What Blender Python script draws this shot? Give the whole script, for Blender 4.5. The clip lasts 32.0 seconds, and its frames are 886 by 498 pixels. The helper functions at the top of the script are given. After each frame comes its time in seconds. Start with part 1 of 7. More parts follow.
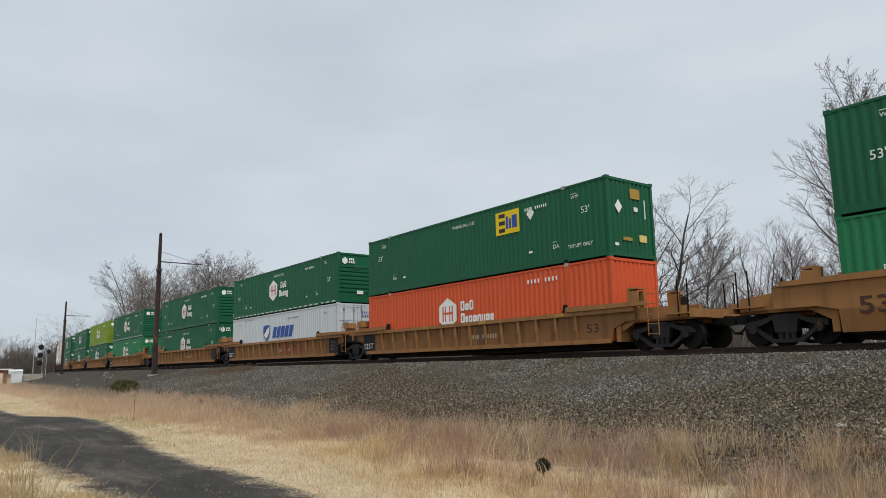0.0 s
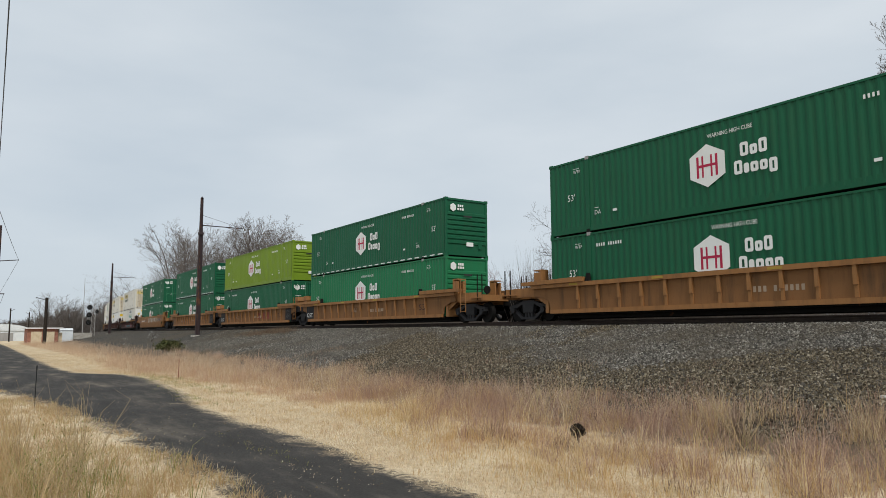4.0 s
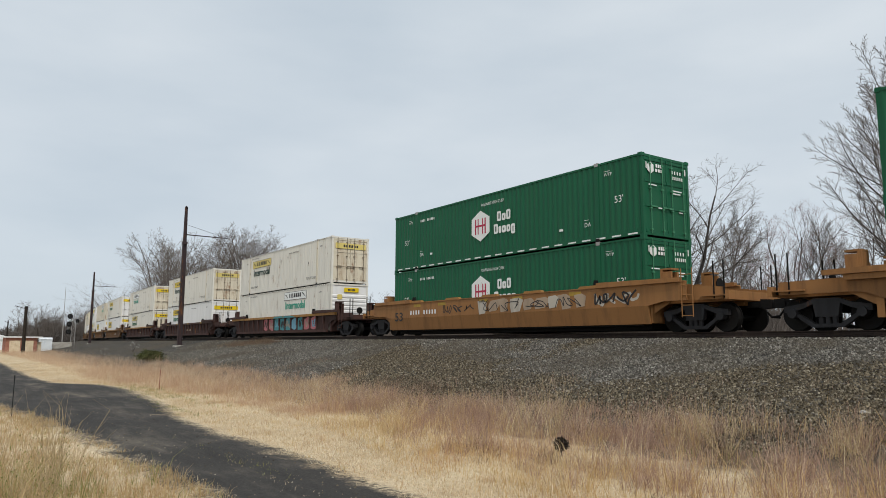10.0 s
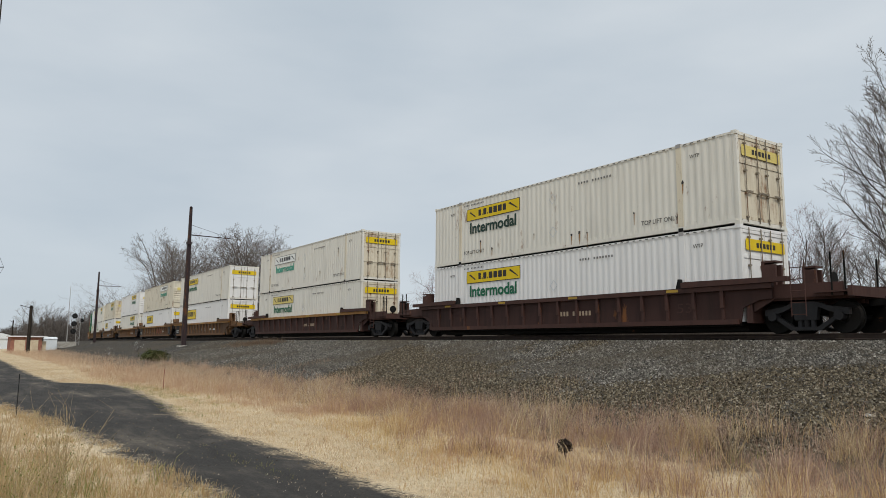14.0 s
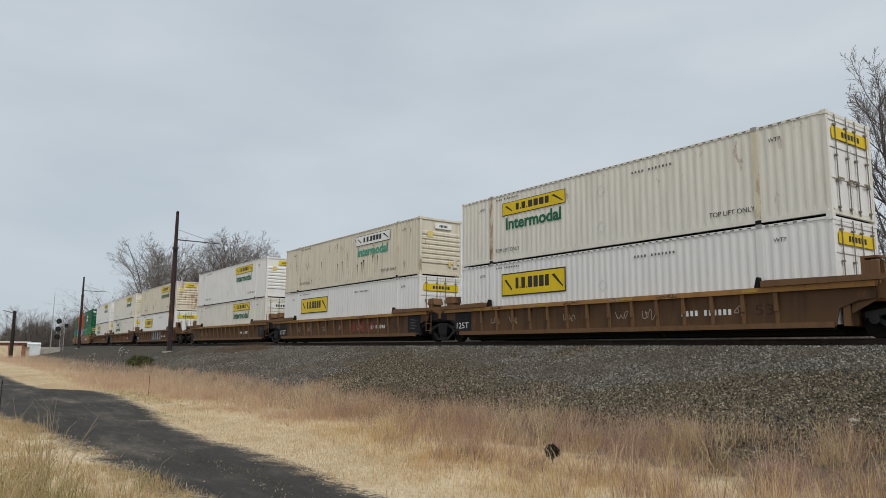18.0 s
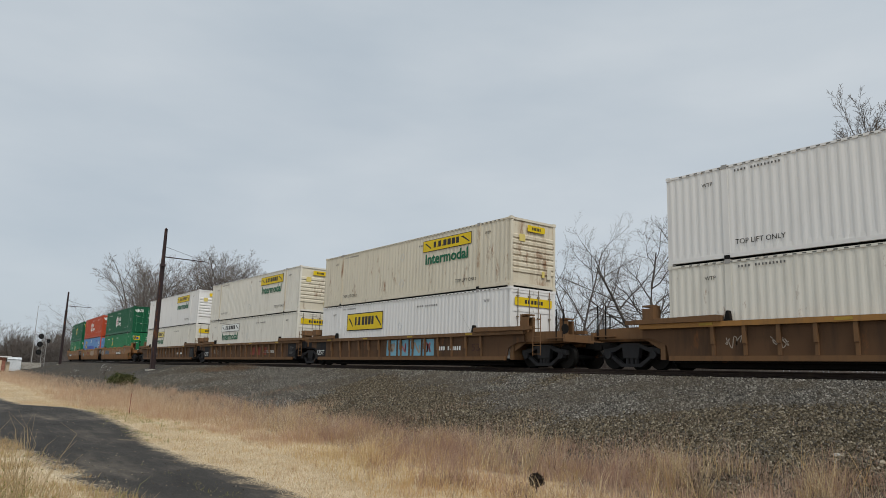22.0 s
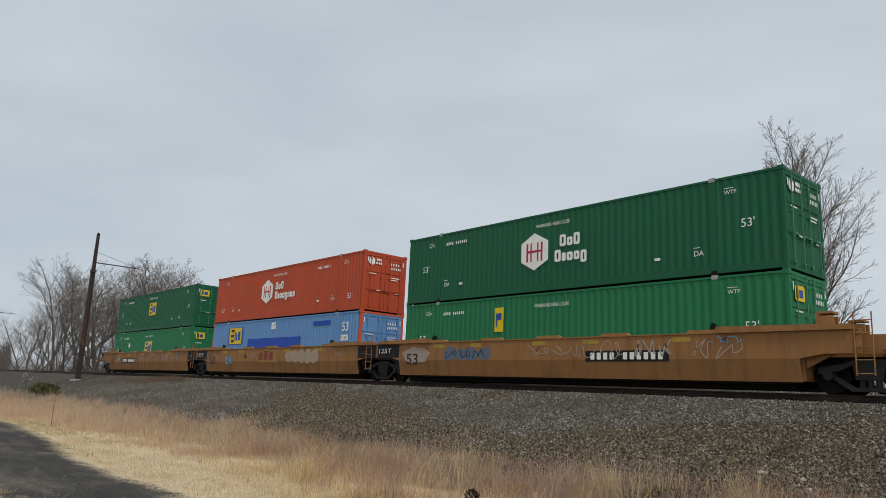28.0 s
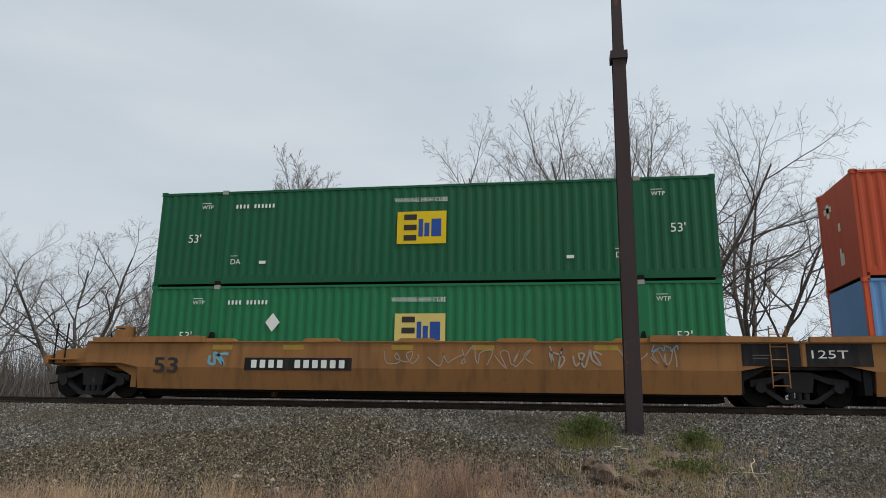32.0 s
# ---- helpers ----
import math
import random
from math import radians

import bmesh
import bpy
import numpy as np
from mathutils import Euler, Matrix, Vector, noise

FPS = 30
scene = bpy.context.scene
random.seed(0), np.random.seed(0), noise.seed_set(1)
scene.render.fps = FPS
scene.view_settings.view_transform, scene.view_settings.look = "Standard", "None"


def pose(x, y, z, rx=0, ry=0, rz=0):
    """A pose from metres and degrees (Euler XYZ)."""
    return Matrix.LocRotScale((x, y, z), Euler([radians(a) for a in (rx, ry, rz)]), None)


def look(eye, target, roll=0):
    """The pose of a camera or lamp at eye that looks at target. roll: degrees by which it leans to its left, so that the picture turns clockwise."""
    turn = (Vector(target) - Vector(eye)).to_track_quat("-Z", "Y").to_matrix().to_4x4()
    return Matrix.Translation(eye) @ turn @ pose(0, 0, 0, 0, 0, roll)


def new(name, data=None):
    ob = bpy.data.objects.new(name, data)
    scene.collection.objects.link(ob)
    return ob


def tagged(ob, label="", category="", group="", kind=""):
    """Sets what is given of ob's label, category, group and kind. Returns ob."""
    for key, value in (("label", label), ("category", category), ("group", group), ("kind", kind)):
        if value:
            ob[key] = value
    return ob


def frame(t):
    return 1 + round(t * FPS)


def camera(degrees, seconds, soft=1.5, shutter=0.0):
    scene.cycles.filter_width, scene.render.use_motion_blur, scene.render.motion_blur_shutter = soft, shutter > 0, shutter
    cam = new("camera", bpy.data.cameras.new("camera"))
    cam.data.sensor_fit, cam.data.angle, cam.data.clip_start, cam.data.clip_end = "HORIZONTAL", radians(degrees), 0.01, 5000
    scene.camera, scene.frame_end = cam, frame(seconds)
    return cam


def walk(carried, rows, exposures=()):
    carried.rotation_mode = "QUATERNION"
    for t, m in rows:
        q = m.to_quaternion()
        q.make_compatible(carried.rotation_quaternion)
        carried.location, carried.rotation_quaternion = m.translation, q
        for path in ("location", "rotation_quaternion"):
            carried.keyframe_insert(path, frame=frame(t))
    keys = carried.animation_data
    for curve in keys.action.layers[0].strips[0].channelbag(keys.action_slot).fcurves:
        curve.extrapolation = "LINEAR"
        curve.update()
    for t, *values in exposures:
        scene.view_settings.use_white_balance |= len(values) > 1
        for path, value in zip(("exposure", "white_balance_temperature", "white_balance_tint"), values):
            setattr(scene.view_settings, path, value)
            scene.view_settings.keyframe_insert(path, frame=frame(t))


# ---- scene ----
cam = camera(64.14, 32.0, soft=0.6)

PATH = [
    (0, pose(0, 0, 1.6, 99.38, 1.06, 53.24)),
    (0.5, pose(0, 0, 1.6, 98.74, 0.12, 54.20)),
    (1, pose(0, 0, 1.6, 98.39, -0.10, 54.47)),
    (1.5, pose(0, 0, 1.6, 98.17, -0.55, 55.00)),
    (2, pose(0, 0, 1.6, 97.51, -0.43, 55.70)),
    (2.5, pose(0, 0, 1.6, 96.84, -0.24, 56.30)),
    (3, pose(0, 0, 1.6, 96.51, -0.01, 56.44)),
    (3.5, pose(0, 0, 1.6, 96.45, 0.16, 56.27)),
    (5.5, pose(0, 0, 1.6, 97.39, -0.05, 55.97)),
    (6, pose(0, 0, 1.6, 97.55, -0.03, 56.11)),
    (6.5, pose(0, 0, 1.6, 97.67, 0.01, 56.15)),
    (7, pose(0, 0, 1.6, 97.79, -0.24, 55.97)),
    (7.5, pose(0, 0, 1.6, 97.77, -0.11, 55.56)),
    (8, pose(0, 0, 1.6, 97.78, -0.13, 55.21)),
    (8.5, pose(0, 0, 1.6, 97.70, -0.20, 54.89)),
    (9, pose(0, 0, 1.6, 97.67, -0.17, 54.75)),
    (9.5, pose(0, 0, 1.6, 97.52, -0.04, 54.75)),
    (10, pose(0, 0, 1.6, 97.59, -0.22, 54.88)),
    (10.5, pose(0, 0, 1.6, 97.53, -0.12, 55.03)),
    (11, pose(0, 0, 1.6, 97.62, -0.38, 55.01)),
    (11.5, pose(0, 0, 1.6, 97.48, -0.57, 54.97)),
    (12, pose(0, 0, 1.6, 97.39, -0.83, 54.91)),
    (12.5, pose(0, 0, 1.6, 97.25, -0.47, 55.00)),
    (13, pose(0, 0, 1.6, 97.41, -0.40, 55.14)),
    (13.5, pose(0, 0, 1.6, 97.55, -0.22, 55.24)),
    (14, pose(0, 0, 1.6, 97.68, -0.47, 55.17)),
    (14.5, pose(0, 0, 1.6, 97.57, -0.23, 55.09)),
    (16.5, pose(0, 0, 1.6, 97.78, -0.43, 54.61)),
    (17, pose(0, 0, 1.6, 97.82, -0.37, 54.56)),
    (17.5, pose(0, 0, 1.6, 97.93, -0.20, 54.36)),
    (18, pose(0, 0, 1.6, 98.12, -0.44, 54.19)),
    (18.5, pose(0, 0, 1.6, 98.47, -0.74, 54.14)),
    (19, pose(0, 0, 1.6, 98.48, -0.56, 54.28)),
    (19.5, pose(0, 0, 1.6, 98.54, -0.71, 54.30)),
    (20, pose(0, 0, 1.6, 98.56, -0.98, 54.19)),
    (20.5, pose(0, 0, 1.6, 98.64, -1.14, 53.82)),
    (21, pose(0, 0, 1.6, 99.12, -1.39, 53.51)),
    (21.5, pose(0, 0, 1.6, 99.80, -1.49, 53.27)),
    (22, pose(0, 0, 1.6, 100.11, -1.77, 53.08)),
    (22.5, pose(0, 0, 1.6, 99.83, -2.29, 52.92)),
    (23, pose(0, 0, 1.6, 99.46, -2.75, 52.47)),
    (23.5, pose(0, 0, 1.6, 99.75, -2.75, 51.83)),
    (24, pose(0, 0, 1.6, 100.65, -2.65, 50.93)),
    (24.5, pose(0, 0, 1.6, 101.56, -2.48, 50.35)),
    (25, pose(0, 0, 1.6, 101.88, -2.08, 50.23)),
    (25.5, pose(0, 0, 1.6, 101.91, -2.19, 50.40)),
    (26, pose(0, 0, 1.6, 101.70, -2.01, 50.68)),
    (26.5, pose(0, 0, 1.6, 101.51, -2.11, 50.97)),
    (28.5, pose(0, 0, 1.6, 101.62, -2.70, 46.14)),
    (29, pose(0, 0, 1.6, 101.87, -2.78, 43.51)),
    (29.5, pose(0, 0, 1.6, 101.96, -2.80, 40.13)),
    (30, pose(0, 0, 1.6, 102.19, -2.59, 35.81)),
    (30.5, pose(0, 0, 1.6, 102.57, -2.16, 30.42)),
    (31, pose(0, 0, 1.6, 102.98, -1.74, 24.76)),
    (31.5, pose(0, 0, 1.6, 103.16, -1.41, 18.07)),
    (32, pose(0, 0, 1.6, 103.35, -0.98, 9.12)),
]
# the light on the clip's picture swells and fades a little with the clouds
walk(cam, PATH, [(0, 0.04), (3, 0.06), (6, 0.13), (9, 0.13), (12, 0.02), (14.5, -0.02), (19, -0.08), (25, -0.13), (29, -0.06), (32, 0.0)])

# ---- world and light ----
world = bpy.data.worlds.new("world")
scene.world = world
world.use_nodes = True
wt = world.node_tree
wt.nodes.clear()
w_out = wt.nodes.new("ShaderNodeOutputWorld")
w_bg = wt.nodes.new("ShaderNodeBackground")
w_sky = wt.nodes.new("ShaderNodeTexSky")
w_sky.sky_type, w_sky.sun_disc = "NISHITA", False
SUN_EL, SUN_AZ = 52.0, 109.0  # degrees above the horizon; clockwise from +y
w_sky.sun_elevation, w_sky.sun_rotation = radians(SUN_EL), radians(SUN_AZ)
w_co = wt.nodes.new("ShaderNodeTexCoord")
w_map = wt.nodes.new("ShaderNodeMapping")
w_map.inputs["Scale"].default_value = (1.0, 1.0, 3.2)
w_n = wt.nodes.new("ShaderNodeTexNoise")
w_n.inputs["Scale"].default_value, w_n.inputs["Detail"].default_value, w_n.inputs["Roughness"].default_value = 1.6, 5.0, 0.5
w_r = wt.nodes.new("ShaderNodeValToRGB")
w_r.color_ramp.elements[0].position, w_r.color_ramp.elements[0].color = 0.34, (5.3, 6.05, 6.75, 1)
w_r.color_ramp.elements[1].position, w_r.color_ramp.elements[1].color = 0.68, (6.9, 7.45, 7.9, 1)
w_mix = wt.nodes.new("ShaderNodeMix")
w_mix.data_type = "RGBA"
w_mix.inputs["Factor"].default_value = 0.93
wt.links.new(w_co.outputs["Generated"], w_map.inputs["Vector"])
wt.links.new(w_map.outputs["Vector"], w_n.inputs["Vector"])
wt.links.new(w_n.outputs["Fac"], w_r.inputs["Fac"])
wt.links.new(w_sky.outputs["Color"], w_mix.inputs["A"])
wt.links.new(w_r.outputs["Color"], w_mix.inputs["B"])
w_dot = wt.nodes.new("ShaderNodeVectorMath")
w_dot.operation = "DOT_PRODUCT"
w_dot.inputs[1].default_value = (math.sin(radians(SUN_AZ)), math.cos(radians(SUN_AZ)), 0.25)
w_glow = wt.nodes.new("ShaderNodeMapRange")
w_glow.inputs["From Min"].default_value, w_glow.inputs["From Max"].default_value = -0.5, 0.9
w_glow.inputs["To Min"].default_value, w_glow.inputs["To Max"].default_value = 0.97, 1.3
w_mul = wt.nodes.new("ShaderNodeVectorMath")
w_mul.operation = "SCALE"
wt.links.new(w_co.outputs["Generated"], w_dot.inputs[0])
wt.links.new(w_dot.outputs["Value"], w_glow.inputs["Value"])
wt.links.new(w_mix.outputs["Result"], w_mul.inputs[0])
wt.links.new(w_glow.outputs["Result"], w_mul.inputs["Scale"])
wt.links.new(w_mul.outputs["Vector"], w_bg.inputs["Color"])
w_bg.inputs["Strength"].default_value = 0.1
wt.links.new(w_bg.outputs["Background"], w_out.inputs["Surface"])

sun = new("sun", bpy.data.lights.new("sun", "SUN"))
sun.data.energy, sun.data.angle, sun.data.color = 2.1, radians(10), (1.0, 0.95, 0.87)
sun_way = Vector((math.sin(radians(SUN_AZ)) * math.cos(radians(SUN_EL)), math.cos(radians(SUN_AZ)) * math.cos(radians(SUN_EL)), math.sin(radians(SUN_EL))))
sun.matrix_world = look(sun_way * 300, (0, 0, 0))

# ---- plan ----
RAIL = 1.98          # top of rail
SHOULDER = 1.745      # top of the ballast
Y0 = 20.35           # centre line of the track
BEND, RADIUS = -50.0, 1087.0
COUPLED, JOINED = 23.588, 19.539
GAPS = "CAACAACCCCCAACAACAA"


def along(s):
    """Place and heading (degrees) of the track at s metres along it."""
    if s >= BEND:
        return s, Y0, 0.0
    a = (BEND - s) / RADIUS
    return BEND - RADIUS * math.sin(a), Y0 + RADIUS * (1 - math.cos(a)), -math.degrees(a)


def centre_y(x):
    if x >= BEND:
        return Y0
    return Y0 + RADIUS - math.sqrt(max(RADIUS ** 2 - (BEND - x) ** 2, 0))


def train_at(i, t):
    """Place along the track of the rear end of the load of car i."""
    q = t / 32
    back = GAPS[:i].count("C") * COUPLED + GAPS[:i].count("A") * JOINED
    uneven = float(np.interp(t, (0, 1, 2.5, 6, 8, 9, 11, 12.5, 14, 17, 18.5, 20, 21.5, 23, 24.5, 26, 28.5, 29.5, 30.5, 32), (0.04, 0.02, -0.12, 0.12, 0.08, 0.04, -0.16, -0.12, 0.13, 0.09, -0.05, -0.12, -0.11, 0.21, 0.16, 0.17, -0.17, -0.18, 0.08, 0.13)))
    return -8.368 + 402.988 * q - 1.832 * q * q + 2.889 * q ** 3 - back + uneven


# ---- materials ----
def ramp(nt, source, stops):
    r = nt.nodes.new("ShaderNodeValToRGB")
    while len(r.color_ramp.elements) < len(stops):
        r.color_ramp.elements.new(0.5)
    for e, (p, c) in zip(r.color_ramp.elements, stops):
        e.position, e.color = p, (*c, 1) if len(c) == 3 else c
    nt.links.new(source, r.inputs["Fac"])
    return r.outputs["Color"]


def noise_of(nt, vec, scale, detail=4, rough=0.55, stretch=None):
    n = nt.nodes.new("ShaderNodeTexNoise")
    n.inputs["Scale"].default_value, n.inputs["Detail"].default_value, n.inputs["Roughness"].default_value = scale, detail, rough
    if stretch:
        m = nt.nodes.new("ShaderNodeMapping")
        m.inputs["Scale"].default_value = stretch
        nt.links.new(vec, m.inputs["Vector"])
        vec = m.outputs["Vector"]
    nt.links.new(vec, n.inputs["Vector"])
    return n.outputs["Fac"]


def mixed(nt, fac, a, b, blend="MIX"):
    m = nt.nodes.new("ShaderNodeMix")
    m.data_type, m.blend_type = "RGBA", blend
    for sock, v in ((m.inputs["Factor"], fac), (m.inputs["A"], a), (m.inputs["B"], b)):
        if isinstance(v, bpy.types.NodeSocket):
            nt.links.new(v, sock)
        elif isinstance(v, tuple):
            sock.default_value = (*v, 1)
        else:
            sock.default_value = v
    return m.outputs["Result"]


def start_material(name, rough=0.6, metal=0.0, spread=True):
    m = bpy.data.materials.new(name)
    m.use_nodes = True
    nt = m.node_tree
    b = nt.nodes["Principled BSDF"]
    b.inputs["Roughness"].default_value, b.inputs["Metallic"].default_value = rough, metal
    co = nt.nodes.new("ShaderNodeTexCoord")
    vec = co.outputs["Object"]
    if spread:
        info = nt.nodes.new("ShaderNodeObjectInfo")
        add = nt.nodes.new("ShaderNodeVectorMath")
        add.operation = "MULTIPLY_ADD"
        add.inputs[1].default_value = (1, 1, 1)
        mul = nt.nodes.new("ShaderNodeMath")
        mul.operation, mul.inputs[1].default_value = "MULTIPLY", 37.0
        nt.links.new(info.outputs["Random"], mul.inputs[0])
        nt.links.new(vec, add.inputs[0])
        nt.links.new(mul.outputs[0], add.inputs[2])
        vec = add.outputs[0]
    b.inputs["Specular IOR Level"].default_value = 0.12
    return m, nt, b, vec


def relief(nt, b, height, strength, distance):
    bump = nt.nodes.new("ShaderNodeBump")
    bump.inputs["Strength"].default_value, bump.inputs["Distance"].default_value = strength, distance
    nt.links.new(height, bump.inputs["Height"])
    nt.links.new(bump.outputs["Normal"], b.inputs["Normal"])


def shade(c, k):
    return tuple(min(1, v * k) for v in c)


def paint(name, c, rough=0.5, dirt=(0.10, 0.075, 0.05), dirty=0.35, rust=0.0, fade=0.12, gloss=0.2):
    """Worn paint: fading in large patches, grime running down, chips and rust."""
    m, nt, b, v = start_material(name, rough)
    big = noise_of(nt, v, 0.45, 3)
    col = mixed(nt, big, shade(c, 1 - fade), shade(c, 1 + fade))
    run = noise_of(nt, v, 3.2, 5, 0.62, (1, 1, 0.12))
    col = mixed(nt, ramp(nt, run, [(0.48, (0, 0, 0)), (0.78, (dirty,) * 3)]), col, dirt)
    fine = noise_of(nt, v, 26, 4, 0.7)
    col = mixed(nt, ramp(nt, fine, [(0.60, (0, 0, 0)), (0.74, (dirty * 0.6,) * 3)]), col, shade(dirt, 0.7))
    if rust:
        spots = noise_of(nt, v, 1.7, 6, 0.72, (1, 1, 0.35))
        col = mixed(nt, ramp(nt, spots, [(0.66 - rust * 0.22, (0, 0, 0)), (0.74 - rust * 0.14, (0.85,) * 3)]), col, (0.19, 0.075, 0.025))
    nt.links.new(col, b.inputs["Base Color"])
    r = nt.nodes.new("ShaderNodeMapRange")
    r.inputs["To Min"].default_value, r.inputs["To Max"].default_value = rough - 0.1, rough + 0.2
    nt.links.new(run, r.inputs["Value"])
    nt.links.new(r.outputs["Result"], b.inputs["Roughness"])
    b.inputs["Specular IOR Level"].default_value = gloss
    relief(nt, b, fine, 0.12, 0.01)
    return m


def mottled(name, stops, scale, rough=0.85, detail=5, bump=0.4, dist=0.02, stretch=None, spread=True, fine=None):
    m, nt, b, v = start_material(name, rough, 0.0, spread)
    n = noise_of(nt, v, scale, detail, 0.62, stretch)
    col = ramp(nt, n, stops)
    n2 = noise_of(nt, v, fine or scale * 9, 3, 0.6, stretch)
    col = mixed(nt, 0.5, col, ramp(nt, n2, [(0.3, (0.35, 0.35, 0.35)), (0.7, (0.85, 0.85, 0.85))]), "OVERLAY")
    nt.links.new(col, b.inputs["Base Color"])
    relief(nt, b, n2, bump, dist)
    return m


def islands(name, stops, rough=0.85, scale=30, earth=None):
    """One colour a piece, from the ramp, with grain; and earth-stained in broad patches."""
    m, nt, b, v = start_material(name, rough, 0.0, False)
    geo = nt.nodes.new("ShaderNodeNewGeometry")
    col = ramp(nt, geo.outputs["Random Per Island"], stops)
    n = noise_of(nt, v, scale, 3)
    col = mixed(nt, 0.5, col, ramp(nt, n, [(0.3, (0.4, 0.4, 0.4)), (0.7, (0.62, 0.62, 0.62))]), "OVERLAY")
    if earth:
        stain = noise_of(nt, v, 0.30, 6, 0.66)
        col = mixed(nt, ramp(nt, stain, [(0.45, (0, 0, 0)), (0.60, (0.62, 0.62, 0.62))]), col, earth)
    nt.links.new(col, b.inputs["Base Color"])
    return m


GREEN = paint("green_paint", (0.007, 0.088, 0.040), 0.45, dirty=0.10)
GREEN_PALE = paint("brighter_green_paint", (0.014, 0.150, 0.060), 0.45, dirty=0.10)
LIME = paint("lime_paint", (0.150, 0.235, 0.016), 0.45, dirty=0.14)
ORANGE = paint("orange_paint", (0.56, 0.085, 0.028), 0.5, dirty=0.14)
RED_ORANGE = paint("red_orange_paint", (0.40, 0.062, 0.024), 0.5, dirty=0.2)
WHITE = paint("white_paint", (0.70, 0.69, 0.67), 0.5, dirty=0.12, fade=0.03)
PALE_GREY = paint("pale_grey_paint", (0.50, 0.535, 0.56), 0.5, dirty=0.1, fade=0.04)
OFFWHITE = paint("off_white_paint", (0.66, 0.635, 0.565), 0.55, dirty=0.2, rust=0.22, fade=0.05)
CREAM = paint("cream_paint", (0.61, 0.56, 0.45), 0.55, dirty=0.25, rust=0.34, fade=0.06)
RUSTY_WHITE = paint("rust_stained_white_paint", (0.60, 0.54, 0.42), 0.6, dirty=0.5, rust=0.62, dirt=(0.24, 0.13, 0.05))
ROD_GREEN = paint("scuffed_green_paint", (0.05, 0.20, 0.105), 0.4, dirty=0.1)
GRIMY_ROD = paint("grimy_rod_paint", (0.20, 0.17, 0.13), 0.6, dirty=0.5, rust=0.4)
BLUE = paint("blue_paint", (0.115, 0.245, 0.47), 0.5, dirty=0.16)
DEEP_BLUE = paint("deep_blue_paint", (0.012, 0.06, 0.36), 0.45, dirty=0.05)
TAN = paint("tan_car_paint", (0.275, 0.130, 0.046), 0.6, dirty=0.55, rust=0.12, dirt=(0.07, 0.045, 0.03))
BROWN_TAN = paint("brown_tan_car_paint", (0.150, 0.080, 0.037), 0.65, dirty=0.6, rust=0.2, dirt=(0.06, 0.04, 0.03))
BROWN = paint("brown_car_paint", (0.062, 0.030, 0.024), 0.65, dirty=0.6, rust=0.15, dirt=(0.03, 0.022, 0.02))
# darker copies for the recessed sheets: grime, plus shade between the ribs painted in
SHADED_GRIMY = {"brown_car_paint": paint("shaded_grimy_brown_car_paint", (0.045, 0.022, 0.018), 0.7, dirty=0.75, rust=0.15, dirt=(0.02, 0.015, 0.013)),
         "tan_car_paint": paint("shaded_grimy_tan_car_paint", (0.20, 0.095, 0.036), 0.7, dirty=0.75, rust=0.15, dirt=(0.04, 0.03, 0.022)),
         "brown_tan_car_paint": paint("shaded_grimy_brown_tan_car_paint", (0.098, 0.052, 0.026), 0.7, dirty=0.75, rust=0.25, dirt=(0.035, 0.026, 0.02))}
OCHRE = paint("ochre_car_paint", (0.30, 0.15, 0.045), 0.6, dirty=0.5, rust=0.15)
BLACK = paint("black_car_paint", (0.009, 0.009, 0.011), 0.6, dirty=0.4, gloss=0.2)
STEEL = paint("dark_cast_steel", (0.009, 0.0085, 0.008), 0.7, dirty=0.5, rust=0.1, dirt=(0.018, 0.013, 0.009), gloss=0.12)
TRUCK_STEEL = paint("truck_steel", (0.026, 0.025, 0.026), 0.65, dirty=0.5, rust=0.1, dirt=(0.014, 0.011, 0.009), gloss=0.2)
BRIGHT_STEEL = paint("worn_steel", (0.30, 0.29, 0.28), 0.35, dirty=0.3)
RAIL_STEEL = paint("rail_steel", (0.034, 0.022, 0.017), 0.6, dirty=0.5)
LETTER = paint("white_lettering", (0.72, 0.73, 0.70), 0.5, dirty=0.12, fade=0.05)
DARK_LETTER = paint("dark_lettering", (0.03, 0.028, 0.028), 0.5, dirty=0.1)
RUST = paint("run_rust", (0.30, 0.17, 0.07), 0.8, dirty=0.4)
FADED_LETTER = paint("faded_dark_lettering", (0.13, 0.125, 0.12), 0.5, dirty=0.1)
BLACK_GREEN_LETTER = paint("black_green_lettering", (0.018, 0.045, 0.035), 0.5, dirty=0.15)
GREEN_LETTER = paint("green_lettering", (0.012, 0.12, 0.06), 0.5, dirty=0.1)
TEAL_LETTER = paint("teal_lettering", (0.04, 0.30, 0.21), 0.5, dirty=0.1)
DULL_YELLOW = paint("dull_yellow_paint", (0.36, 0.23, 0.04), 0.6, dirty=0.4)
YELLOW = paint("yellow_sign_paint", (0.66, 0.47, 0.012), 0.45, dirty=0.12)
PALE_YELLOW = paint("faded_yellow_paint", (0.62, 0.50, 0.16), 0.5, dirty=0.15)
RED_DULL = paint("dull_red_paint", (0.20, 0.045, 0.03), 0.6, dirty=0.3)
RED = paint("red_sign_paint", (0.38, 0.02, 0.06), 0.45, dirty=0.1)
SIGN_BLUE = paint("blue_sign_paint", (0.02, 0.07, 0.30), 0.45, dirty=0.1)
SPRAY_BLUE = paint("pale_blue_spray", (0.17, 0.36, 0.46), 0.6, dirty=0.25)
SPRAY_SLATE = paint("slate_spray", (0.10, 0.13, 0.18), 0.6, dirty=0.3)
SPRAY_CREAM = paint("cream_spray", (0.36, 0.27, 0.19), 0.6, dirty=0.35)
SPRAY_WHITE = paint("white_spray", (0.33, 0.27, 0.215), 0.6, dirty=0.35)
